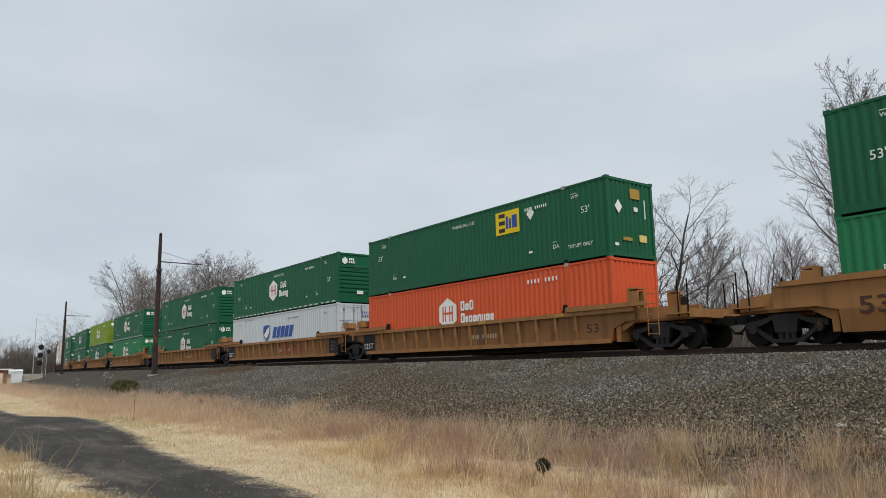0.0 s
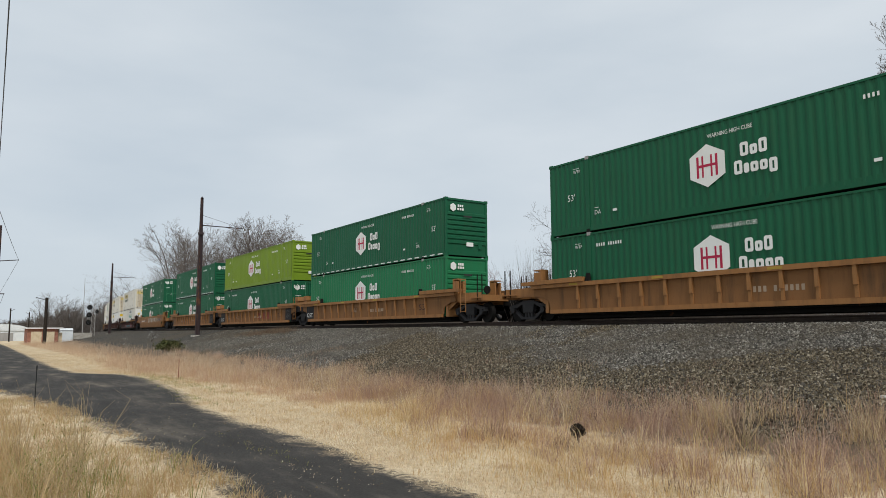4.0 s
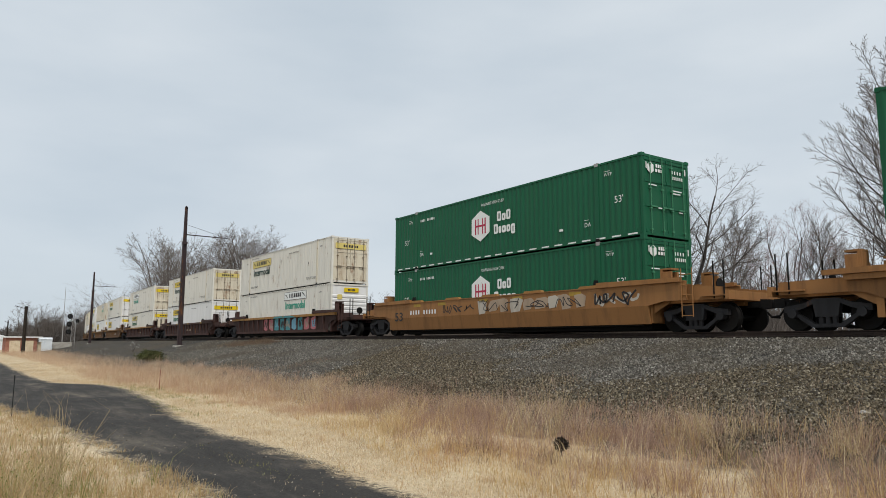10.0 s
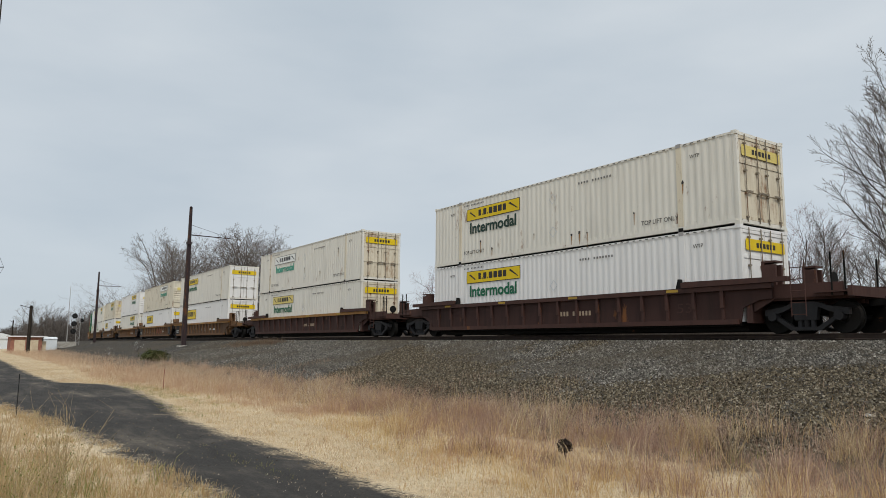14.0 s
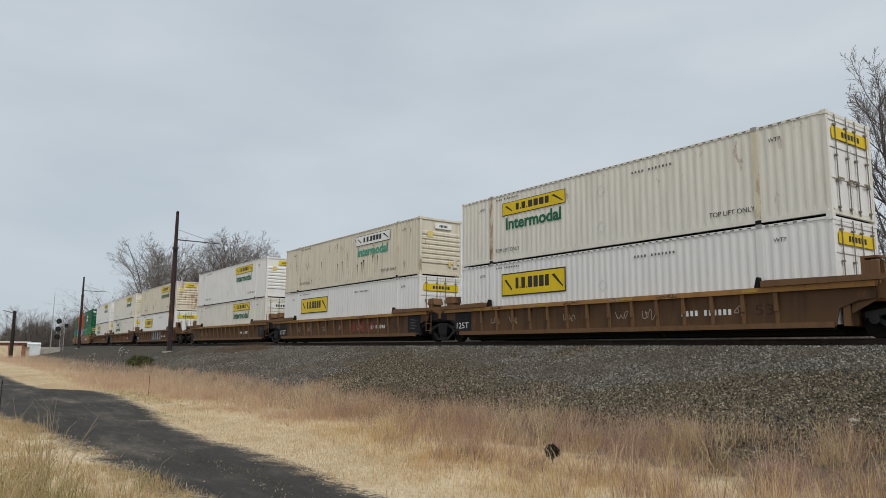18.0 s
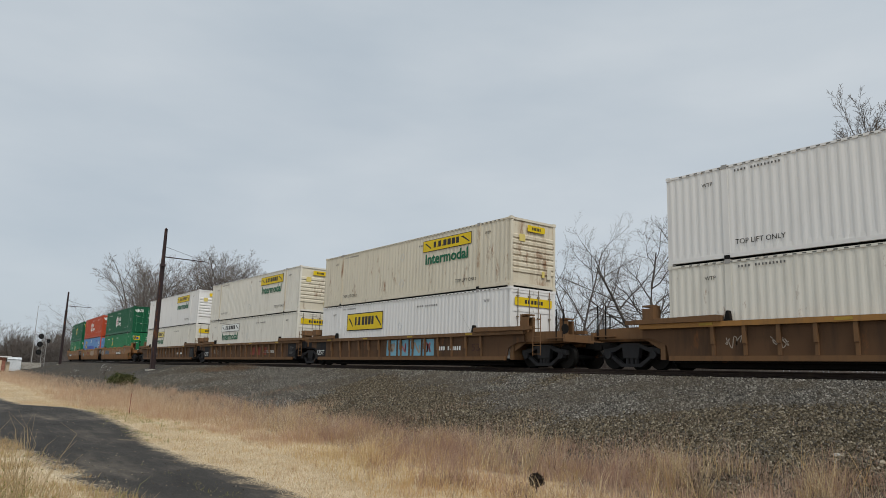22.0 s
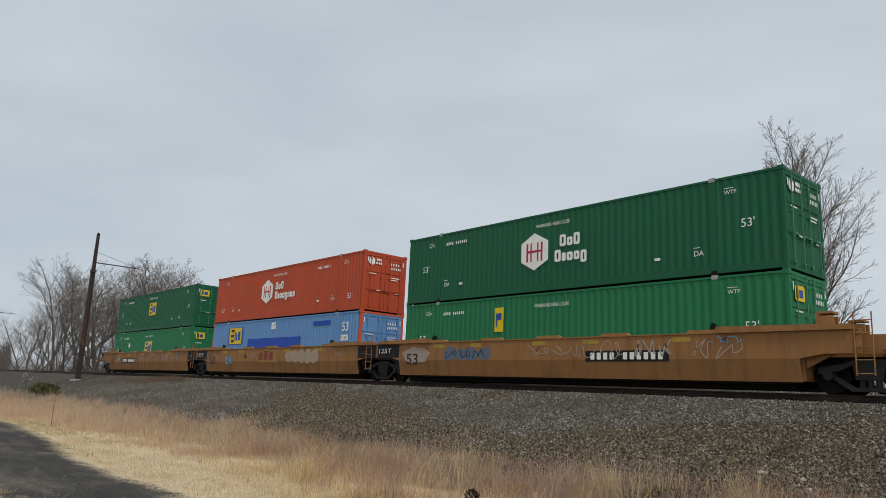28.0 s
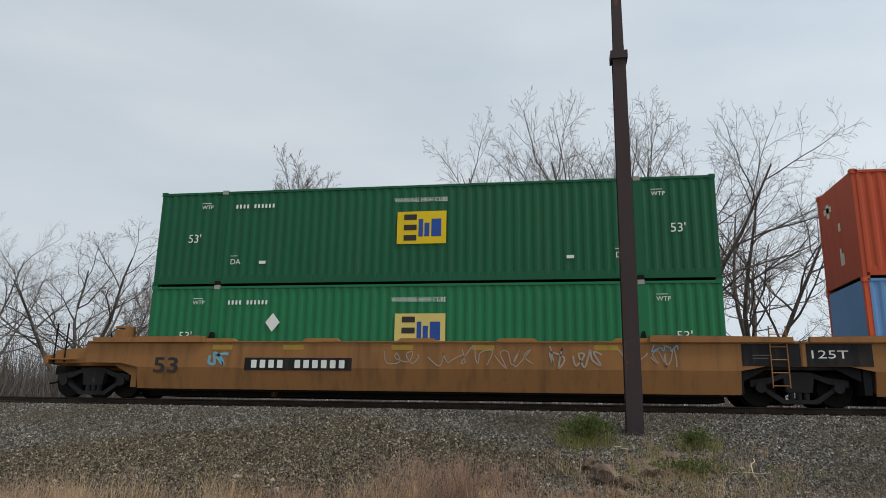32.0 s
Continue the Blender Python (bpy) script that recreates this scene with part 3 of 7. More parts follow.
def end_marks(c, plate=None, small_hex=False, bars_of=LETTER, emblem=None, doors=True):
    """Plates and figures on the end that faces forward."""
    x = HALF + (-0.006 if doors else 0.012)
    if plate:
        w = 2.1 if doors else 1.0
        z, h = (2.14, 0.34) if doors else (2.36, 0.27)
        y0 = -w / 2 + (0 if doors else 0.1)
        e = block(c, y0, z, w, h, plate, x + 0.012, "end_sign", True)
        e["label"] = "white sign panel on the end" if plate is LETTER else "yellow sign panel on the end"
        for k in range(6):
            block(c, y0 + w * (0.26 + 0.085 * k), z + h * 0.27, w * 0.06, h * 0.46, DARK_LETTER, x + 0.017, "name_block", True)
        if not doors:
            block(c, -0.85, 1.9, 0.34, 0.30, bars_of, x, "plate", True)
            block(c, 0.45, 0.5, 0.16, 0.26, bars_of, x, "plate", True)
            block(c, 0.75, 0.45, 0.24, 0.42, CREAM, x, "plate", True)
        return
    if emblem:
        e = block(c, -1.0, 2.08, 0.62, 0.42, emblem, x + 0.02, "emblem", True)
        e["label"] = "small yellow emblem"
        block(c, -0.94, 2.14, 0.14, 0.30, DARK_LETTER, x + 0.025, "emblem_mark", True)
        block(c, -0.74, 2.17, 0.24, 0.22, SIGN_BLUE, x + 0.025, "emblem_mark", True)
        block(c, 0.25, 0.86, 0.34, 0.24, emblem, x + 0.02, "plate", True)
        block(c, 0.66, 0.86, 0.36, 0.24, PALE_YELLOW, x + 0.02, "plate", True)
    if small_hex:
        n = [(-0.85 + 0.19 * math.sin(k * math.tau / 6), 2.40 + 0.21 * math.cos(k * math.tau / 6)) for k in range(6)]
        bm = bmesh.new()
        a = [bm.verts.new((x + 0.014, y, z)) for y, z in n]
        b = [bm.verts.new((x + 0.018, y, z)) for y, z in n]
        bm.faces.new(b)
        for k in range(6):
            bm.faces.new((a[k], b[k], b[(k + 1) % 6], a[(k + 1) % 6]))
        bmesh.ops.recalc_face_normals(bm, faces=bm.faces)
        part("emblem", bm, LETTER, c, "small white six-sided emblem")
        for k in range(3):
            block(c, -0.58 + k * 0.12, 2.44, 0.09, 0.12, LETTER, x + 0.018, "name_block", True)
            block(c, -0.60 + k * 0.14, 2.28, 0.10, 0.11, LETTER, x + 0.018, "name_block", True)
    if doors:
        for k in range(4):
            block(c, 0.28 + k * 0.15, 2.32, 0.06, 0.12, bars_of, x + 0.02, "number_bar", True)
        for k in range(6):
            block(c, 0.28 + k * 0.11, 2.12, 0.05, 0.12, bars_of, x + 0.02, "number_bar", True)
        for y, z, w in ((-0.98, 1.78, 0.42), (0.32, 1.70, 0.5), (0.32, 1.60, 0.42), (-0.5, 1.0, 0.2), (0.62, 0.95, 0.24)):
            block(c, y, z, w, 0.04, bars_of, x + 0.02, "notice", True)
        for y0 in (-1.11, 1.02):
            block(c, y0, 2.35, 0.05, 0.22, LETTER, x + 0.02, "reflector", True)
    else:
        block(c, -0.25, 1.95, 0.5, 0.08, DARK_LETTER, x + 0.04, "notice", True)
        block(c, -0.05, 0.52, 0.42, 0.2, LETTER, x - 0.004, "plate", True)
        block(c, 0.68, 0.42, 0.22, 0.36, GREEN, x - 0.004, "plate", True)


def diamond(c, u, z, r=0.27):
    bm = bmesh.new()
    slab(bm, [(X(u) - r * 0.8, z), (X(u), z - r), (X(u) + r * 0.8, z), (X(u), z + r)], FACE - 0.002)
    part("placard_holder", bm, LETTER, c, "white diamond placard holder")


def placard_frame(bm):
    for a, b in (((0, -0.2), (0.2, 0)), ((0.2, 0), (0, 0.2)), ((0, 0.2), (-0.2, 0)), ((-0.2, 0), (0, -0.2))):
        d = Vector((b[0] - a[0], b[1] - a[1])).normalized() * 0.008
        slab(bm, [(a[0] - d.y, a[1] + d.x), (b[0] - d.y, b[1] + d.x), (b[0] + d.y, b[1] - d.x), (a[0] + d.y, a[1] - d.x)], 0.0)


def rust_drips(c, seed, spots):
    """Torn blots with rust run down from them."""
    rng = random.Random(seed)
    for u, z in spots:
        r = rng.uniform(0.03, 0.07)
        bm = bmesh.new()
        slab(bm, [(X(u) + r * rng.uniform(0.6, 1.3) * math.cos(k * math.tau / 9), z + r * rng.uniform(0.6, 1.6) * math.sin(k * math.tau / 9)) for k in range(9)], FACE - 0.001)
        part("dent", bm, DARK_LETTER, c, "small torn dark dent")
        bm = bmesh.new()
        low = z - rng.uniform(0.2, 0.55)
        slab(bm, [(X(u) - r * 0.5, z), (X(u) - r * 0.12, low), (X(u) + r * 0.15, low + 0.05), (X(u) + r * 0.6, z)], FACE + 0.002)
        part("rust_streak", bm, RUST, c, "brown streak of rust")


LOADS = []      # (car, level, container)


def load(i, upper, c):
    LOADS.append((i, upper, c))
    return c


def hub(i, upper, colour, end="ribs", dash=False, label="", red=RED):
    c = make_container(colour, end, label=label)
    hub_marks(c, not upper, number="left" if end == "doors" else "right")
    hexagon_emblem(c, 6.62, 1.50, red)
    if dash:
        dashes(c)
    end_marks(c, small_hex=True, doors=end == "doors")
    return load(i, upper, c)


def jb(i, upper, colour, end, u, sign=YELLOW, word=GREEN_LETTER, boxed=False, end_colour=None, end_sign=YELLOW, label=""):
    c = make_container(colour, end, end_colour, label=label, roof_dots=True, lift_colour=RUSTY_WHITE if colour is not WHITE and upper else None)
    white_marks(c, not upper)
    if boxed:
        banner(c, u, 1.46, 3.65, 0.93, sign, thick_edge=True)
    else:
        z = 2.06 if u > 8 else 1.92
        z = z if upper else z + 0.05
        banner(c, u, z, 3.65, 0.55, sign)
        write("company_word", "Intermodal", X(u) + 0.22, z - 0.58, 0.47, word, c, FACE - 0.003, width=3.2, thick=0.02)
    end_marks(c, end_sign, bars_of=PALE_YELLOW, doors=end == "doors")
    return load(i, upper, c)


def build_loads():
    c = load(0, True, make_container(GREEN, "ribs", label="dark green corrugated steel container on top of another"))
    hub_marks(c)
    c = load(0, False, make_container(GREEN_PALE, "ribs", label="green corrugated steel container sunk in a tan well car"))
    hub_marks(c, True)
    c = load(1, True, make_container(GREEN, "upright", label="green container with a yellow emblem and white diamond"))
    hub_marks(c, number="right", at=1.72)
    write("lift_note", "TOP LIFT ONLY", X(14.2), 0.52, 0.13, LETTER, c, FACE - 0.003, width=1.2)
    square_emblem(c, 10.25, 1.60)
    diamond(c, 12.3, 2.2)
    for y, z, w, h, m in ((-0.05, 2.18, 0.55, 0.38, DULL_YELLOW), (0.35, 0.62, 0.42, 0.26, PALE_YELLOW), (-0.55, 0.62, 0.5, 0.12, DULL_YELLOW), (-1.0, 0.40, 0.2, 0.1, LETTER), (0.72, 1.5, 0.05, 0.7, LETTER), (0.12, 1.72, 0.22, 0.16, LETTER)):
        block(c, y, z, w, h, m, HALF + 0.0, "plate", True)
    bm = bmesh.new()
    slab(bm, [(-0.2, 0), (0, -0.25), (0.2, 0), (0, 0.25)], 0.0)
    part("placard_holder", bm, LETTER, c, "white diamond placard holder", pose(HALF, -0.72, 1.82, 0, 0, 90))
    c = load(1, False, make_container(ORANGE, "upright", label="bright orange container with a white six-sided emblem"))
    hexagon_emblem(c, 6.2, 1.55, ORANGE, two_lines=False)
    bars(c, 12.0, 2.33, 9, 1.6, 0.16, LETTER)
    hub(2, True, GREEN, "ribs", True, label="green container with a white six-sided emblem, over a white one")
    c = load(2, False, make_container(PALE_GREY, "doors", label="pale grey container with slanted dark blue blocks"))
    y = FACE - 0.002
    bm = bmesh.new()
    slab(bm, [(X(5.75), 2.10), (X(5.75), 1.70), (X(5.85), 1.40), (X(6.3), 1.12), (X(6.75), 1.40), (X(6.85), 1.70), (X(6.85), 2.10), (X(6.3), 2.18)], y)
    e = part("emblem", bm, SIGN_BLUE, c, "dark blue shield with a gold flash")
    bm = bmesh.new()
    slab(bm, [(X(5.88), 1.5), (X(6.3), 1.83), (X(6.2), 1.8), (X(6.75), 2.06), (X(6.75), 1.68), (X(6.5), 1.42), (X(6.25), 1.26)], y - 0.005)
    part("emblem_flash", bm, LETTER, e)
    for k in range(5):
        a = X(7.25) + k * 0.62
        bm = bmesh.new()
        slab(bm, [(a, 1.28), (a + 0.50, 1.28), (a + 0.72, 1.98), (a + 0.22, 1.98)], y)
        part("name_block", bm, SIGN_BLUE, c, "slanted dark blue block")
    white_marks(c, True)
    end_marks(c, bars_of=SIGN_BLUE)
    hub(3, True, GREEN, "ribs", label="green container with a white six-sided emblem")
    hub(3, False, GREEN, "doors", label="green container half hidden in a tan well car")
    hub(4, True, GREEN, "ribs", True, label="dark green container with pale dashes along its foot")
    hub(4, False, GREEN_PALE, "ribs", label="brighter green container half hidden in a tan well car")
    hub(5, True, LIME, "ribs", label="lime green container with a white six-sided emblem")
    hub(5, False, GREEN, "doors", label="green container with its doors forward, in a well car")
    hub(6, True, GREEN, "ribs", True, label="dark green container with pale dashes along its foot")
    hub(6, False, GREEN, "doors", label="green container with its doors forward, in a well car")
    hub(7, True, GREEN, "doors", True, label="dark green container with ribbed doors and pale dashes")
    hub(7, False, GREEN, "doors", label="dark green container in a graffitied tan well car")
    c = jb(8, True, OFFWHITE, "doors", 2.67, PALE_YELLOW, BLACK_GREEN_LETTER, end_sign=PALE_YELLOW, end_colour=RUSTY_WHITE, label="weathered off-white container with rust-stained doors")
    rust_drips(c, 8, ((2.2, 2.5), (2.15, 1.6), (6.8, 1.1), (9.4, 2.2), (12.8, 1.5), (14.1, 2.3)))
    jb(8, False, OFFWHITE, "ribs", 9.0, LETTER, TEAL_LETTER, end_colour=WHITE, label="off-white container in a brown well car with graffiti")
    c = jb(9, True, OFFWHITE, "doors", 2.6, YELLOW, BLACK_GREEN_LETTER, end_sign=PALE_YELLOW, end_colour=RUSTY_WHITE, label="off-white container with heavily rust-stained doors")
    rust_drips(c, 9, ((3.6, 0.9), (4.4, 0.5), (7.1, 0.8), (9.2, 0.5), (9.6, 0.55), (10.0, 0.5), (12.2, 0.9), (14.2, 1.6)))
    jb(9, False, WHITE, "doors", 2.6, YELLOW, label="white container in a brown well car")
    c = jb(10, True, OFFWHITE, "doors", 2.97, LETTER, TEAL_LETTER, end_colour=RUSTY_WHITE, label="off-white container with a faded sign and teal word")
    rust_drips(c, 10, ((2.05, 1.7), (2.1, 1.2), (8.2, 1.3), (10.6, 0.9), (13.1, 2.1)))
    jb(10, False, OFFWHITE, "doors", 2.87, PALE_YELLOW, end_colour=RUSTY_WHITE, label="off-white container in a brown well car")
    jb(11, True, OFFWHITE, "doors", 2.8, YELLOW, end_colour=WHITE, label="off-white container with yellow sign and white doors")
    jb(11, False, WHITE, "doors", 2.75, YELLOW, boxed=True, label="clean white container with a black-edged yellow sign")
    c = jb(12, True, CREAM, "ribs", 9.7, LETTER, TEAL_LETTER, end_sign=LETTER, label="cream container with rust streaks and a ribbed end")
    rust_drips(c, 12, ((5.4, 1.6), (7.4, 2.45), (7.5, 1.25), (7.9, 2.3), (8.1, 1.35), (9.9, 1.0), (10.4, 1.1), (10.6, 1.2), (11.6, 1.35), (12.1, 1.3), (4.1, 0.6)))
    jb(12, False, WHITE, "doors", 2.7, YELLOW, boxed=True, label="clean white container with a black-edged yellow sign")
    jb(13, True, WHITE, "ribs", 9.75, YELLOW, label="white container with a yellow sign and a ribbed end")
    jb(13, False, OFFWHITE, "doors", 9.5, YELLOW, end_sign=LETTER, label="off-white container with a yellow sign near its doors")
    jb(14, True, CREAM, "ribs", 9.95, YELLOW, end_colour=RUSTY_WHITE, label="cream container with a rusty ribbed end")
    jb(14, False, WHITE, "doors", 2.95, YELLOW, boxed=True, label="white container with a black-edged yellow sign")
    jb(15, True, OFFWHITE, "ribs", 10.0, YELLOW, end_colour=CREAM, label="off-white container with a stained ribbed end")
    jb(15, False, OFFWHITE, "doors", 2.9, LETTER, label="off-white container with a white sign in a tan well car")
    jb(16, True, WHITE, "ribs", 9.9, YELLOW, label="clean white container with a yellow sign and ribbed end")
    jb(16, False, OFFWHITE, "doors", 2.9, PALE_YELLOW, label="off-white container with a pale yellow sign")
    hub(17, True, GREEN, "doors", label="dark green container with its marked doors forward")
    c = load(17, False, make_container(GREEN_PALE, "doors", label="green container with a patched yellow emblem"))
    hub_marks(c, True)
    bm = bmesh.new()
    flat(bm, X(5.35), X(5.80), 1.56, 2.46, FACE - 0.002)
    e = part("emblem", bm, YELLOW, c, "remnant of a yellow emblem")
    bm = bmesh.new()
    flat(bm, X(5.42), X(5.50), 1.75, 2.25, FACE - 0.007)
    flat(bm, X(5.505), X(5.70), 2.0, 2.25, FACE - 0.007)
    part("emblem_mark", bm, SIGN_BLUE, e)
    end_marks(c, emblem=YELLOW)
    c = load(18, True, make_container(RED_ORANGE, "doors", label="red-orange container with a white six-sided emblem"))
    hexagon_emblem(c, 6.1, 1.55, RED_ORANGE, two_lines=False)
    hub_marks(c, low=True, number="right")
    for py, pz, w, h in ((0.3, 2.2, 0.55, 0.16), (0.45, 2.05, 0.2, 0.4), (-0.2, 1.5, 0.14, 0.22), (-0.1, 0.85, 0.1, 0.18), (-0.25, 0.55, 0.26, 0.32)):
        block(c, py, pz, w, h, CREAM, -HALF + 0.013, "scuff", True)
    end_marks(c, small_hex=True)
    c = load(18, False, make_container(BLUE, "doors", post_colour=ORANGE, label="blue container with orange corner posts"))
    square_emblem(c, 2.45, 1.55, 1.6, 0.95, YELLOW, SIGN_BLUE)
    bm = bmesh.new()
    flat(bm, X(4.9), X(10.85), 1.15, 1.80, FACE - 0.002)
    part("paint_patch", bm, DEEP_BLUE, c, "deep blue painted-over patch")
    bm = bmesh.new()
    flat(bm, X(12.0), X(13.6), 2.3, 2.52, FACE - 0.002)
    part("paint_patch", bm, DEEP_BLUE, c, "deep blue painted-over patch")
    write("length_mark", "53", X(14.65), 1.95, 0.42, LETTER, c, FACE - 0.003, width=0.55, thick=0.01)
    bm = bmesh.new()
    flat(bm, X(14.6), X(15.2), 1.48, 1.76, FACE - 0.002)
    part("plate", bm, LETTER, c)
    bm = bmesh.new()
    flat(bm, X(7.6), X(8.1), 2.27, 2.64, FACE - 0.002)
    part("plate", bm, LETTER, c)
    write("inside_height", '110"', X(14.66), 1.53, 0.16, DARK_LETTER, c, FACE - 0.008, width=0.48)
    write("inside_height", '110"', X(7.64), 2.38, 0.18, DARK_LETTER, c, FACE - 0.008, width=0.42)
    end_marks(c)
    c = load(19, True, make_container(GREEN, "doors", label="dark green container with a yellow emblem, on the last car"))
    hub_marks(c)
    square_emblem(c, 7.4, 1.12)
    end_marks(c, emblem=YELLOW)
    c = load(19, False, make_container(GREEN_PALE, "doors", label="brighter green container with a yellow emblem and diamond"))
    hub_marks(c, True)
    square_emblem(c, 7.42, 1.08, 1.42, 0.95, PALE_YELLOW)
    diamond(c, 3.85, 1.8)
    end_marks(c, emblem=YELLOW)


# ---- well cars ----
PIVOT = HALF + 1.68     # truck centres
SIDE = 1.50             # half width of the car


def wheelset(bm):
    tube(bm, (0, -0.9, 0), (0, 0.9, 0), 0.085, sides=10)
    for s in (-1, 1):
        tube(bm, (0, s * 0.69, 0), (0, s * 0.82, 0), 0.44, 0.425, 24)
        tube(bm, (0, s * 0.66, 0), (0, s * 0.688, 0), 0.475, 0.475, 24)
        tube(bm, (0, s * 0.822, 0), (0, s * 0.86, 0), 0.16, 0.13, 12)
    for k in range(4):
        a = k * math.tau / 4
        box(bm, 0.22 * math.cos(a) - 0.04, 0.22 * math.cos(a) + 0.04, -0.826, -0.821, 0.22 * math.sin(a) - 0.04, 0.22 * math.sin(a) + 0.04)


def side_frame(bm):
    """Cast truck side with two open windows and a spring nest."""
    o = [(-1.16, 0.50), (-1.16, 0.66), (-0.62, 0.74), (-0.3, 0.86), (0.3, 0.86), (0.62, 0.74), (1.16, 0.66), (1.16, 0.50), (0.98, 0.50), (0.62, 0.60), (0.36, 0.72), (0.30, 0.36), (-0.30, 0.36), (-0.36, 0.72), (-0.62, 0.60), (-0.98, 0.50)]
    prism(bm, o, -0.09, 0.09)
    prism(bm, [(-0.98, 0.49), (-0.82, 0.49), (-0.34, 0.18), (0.34, 0.18), (0.82, 0.49), (0.98, 0.49), (0.42, 0.08), (-0.42, 0.08)], -0.08, 0.08)
    for x in (-0.18, 0.0, 0.18):
        tube(bm, (x, 0, 0.18), (x, 0, 0.36), 0.075, sides=8)
    for x in (-0.92, 0.92):
        tube(bm, (x, -0.15, 0.47), (x, 0.1, 0.47), 0.13, sides=10)


def make_truck(car, x):
    tr = put("truck", cached("truck_bolster", lambda bm: (box(bm, -0.22, 0.22, -0.86, 0.86, 0.50, 0.80), tube(bm, (0, 0, 0.8), (0, 0, 0.9), 0.3, sides=16)), STEEL), car, pose(x, 0, 0))
    for sy in (-1, 1):
        put("side_frame", cached("side_frame", side_frame, TRUCK_STEEL), tr, pose(0, sy * 1.0, 0))
    for dx in (-0.92, 0.92):
        w = put("wheelset", cached("wheelset", wheelset, STEEL), tr, None, "dark steel wheels on an axle")
        w.matrix_parent_inverse = pose(dx, 0, 0.44)
        WHEELS.append(w)
    return tr


WHEELS = []


def smooth_side(bm, sy):
    """Smooth pressed side: an upright upper sheet, and a lower one drawn in below a crease."""
    a, b = X(-0.05), X(16.38)
    y0, y1 = sy * SIDE, sy * (SIDE - 0.06)
    prism(bm, [(a, 0.86), (a - 0.55, 0.98), (X(-1.75), 0.98), (X(-1.75), 1.56), (X(17.85), 1.56), (X(17.85), 0.98), (b + 0.6, 0.98), (b, 0.86)], min(y0, y1), max(y0, y1))
    lo, hi = 0.27, 0.858
    v = []
    for x in (a, b):
        for y, z in ((sy * SIDE, hi), (sy * (SIDE - 0.06), hi), (sy * (SIDE - 0.16), lo), (sy * (SIDE - 0.11), lo)):
            v.append(bm.verts.new((x, y, z)))
    for k in range(4):
        bm.faces.new((v[k], v[(k + 1) % 4], v[4 + (k + 1) % 4], v[4 + k]))
    bm.faces.new(v[:4])
    bm.faces.new(v[4:])
    bmesh.ops.recalc_face_normals(bm, faces=bm.faces)


def ribbed_side(bm, sy, top):
    """Side sheet of a ribbed car."""
    a, b = X(-0.95), X(17.1)
    y0, y1 = sy * (SIDE - 0.10), sy * (SIDE - 0.13)
    prism(bm, [(a + 1.0, 0.30), (a + 0.9, 0.75), (a + 0.4, 0.95), (a, 0.98), (a, top - 0.02), (b, top - 0.02), (b, 0.98), (b - 0.4, 0.95), (b - 0.9, 0.75), (b - 1.0, 0.30)], min(y0, y1), max(y0, y1))


def rib(bm, sy, top):
    y0, y1 = sy * (SIDE - 0.005), sy * (SIDE - 0.098)
    ya, yb = min(y0, y1), max(y0, y1)
    box(bm, -0.055, 0.055, ya, yb, 0.76, top - 0.15)
    yo = sy * (SIDE - 0.05)
    box(bm, -0.05, 0.05, min(yo, y1), max(yo, y1), 0.43, 0.758)


def chord(bm, sy, a, b, z0, z1, out=SIDE, thick=0.13):
    y0, y1 = sy * out, sy * (out - thick)
    box(bm, a, b, min(y0, y1), max(y0, y1), z0, z1)


def ladder(bm):
    for y in (-0.2, 0.2):
        tube(bm, (y, 0, 0.45), (y, 0, 1.98), 0.017, sides=6)
    for k in range(5):
        tube(bm, (-0.2, 0, 0.5 + k * 0.32), (0.2, 0, 0.5 + k * 0.32), 0.014, sides=6)


def coupler(bm):
    box(bm, 0.0, 0.95, -0.09, 0.09, 0.74, 0.92)
    prism(bm, [(0.95, 0.68), (1.28, 0.70), (1.28, 0.96), (0.95, 0.98)], -0.16, 0.12)
    tube(bm, (0.6, 0.45, 0.85), (0.95, 0.42, 0.45), 0.03, sides=8)
    tube(bm, (0.95, 0.42, 0.45), (1.28, 0.30, 0.42), 0.03, sides=8)


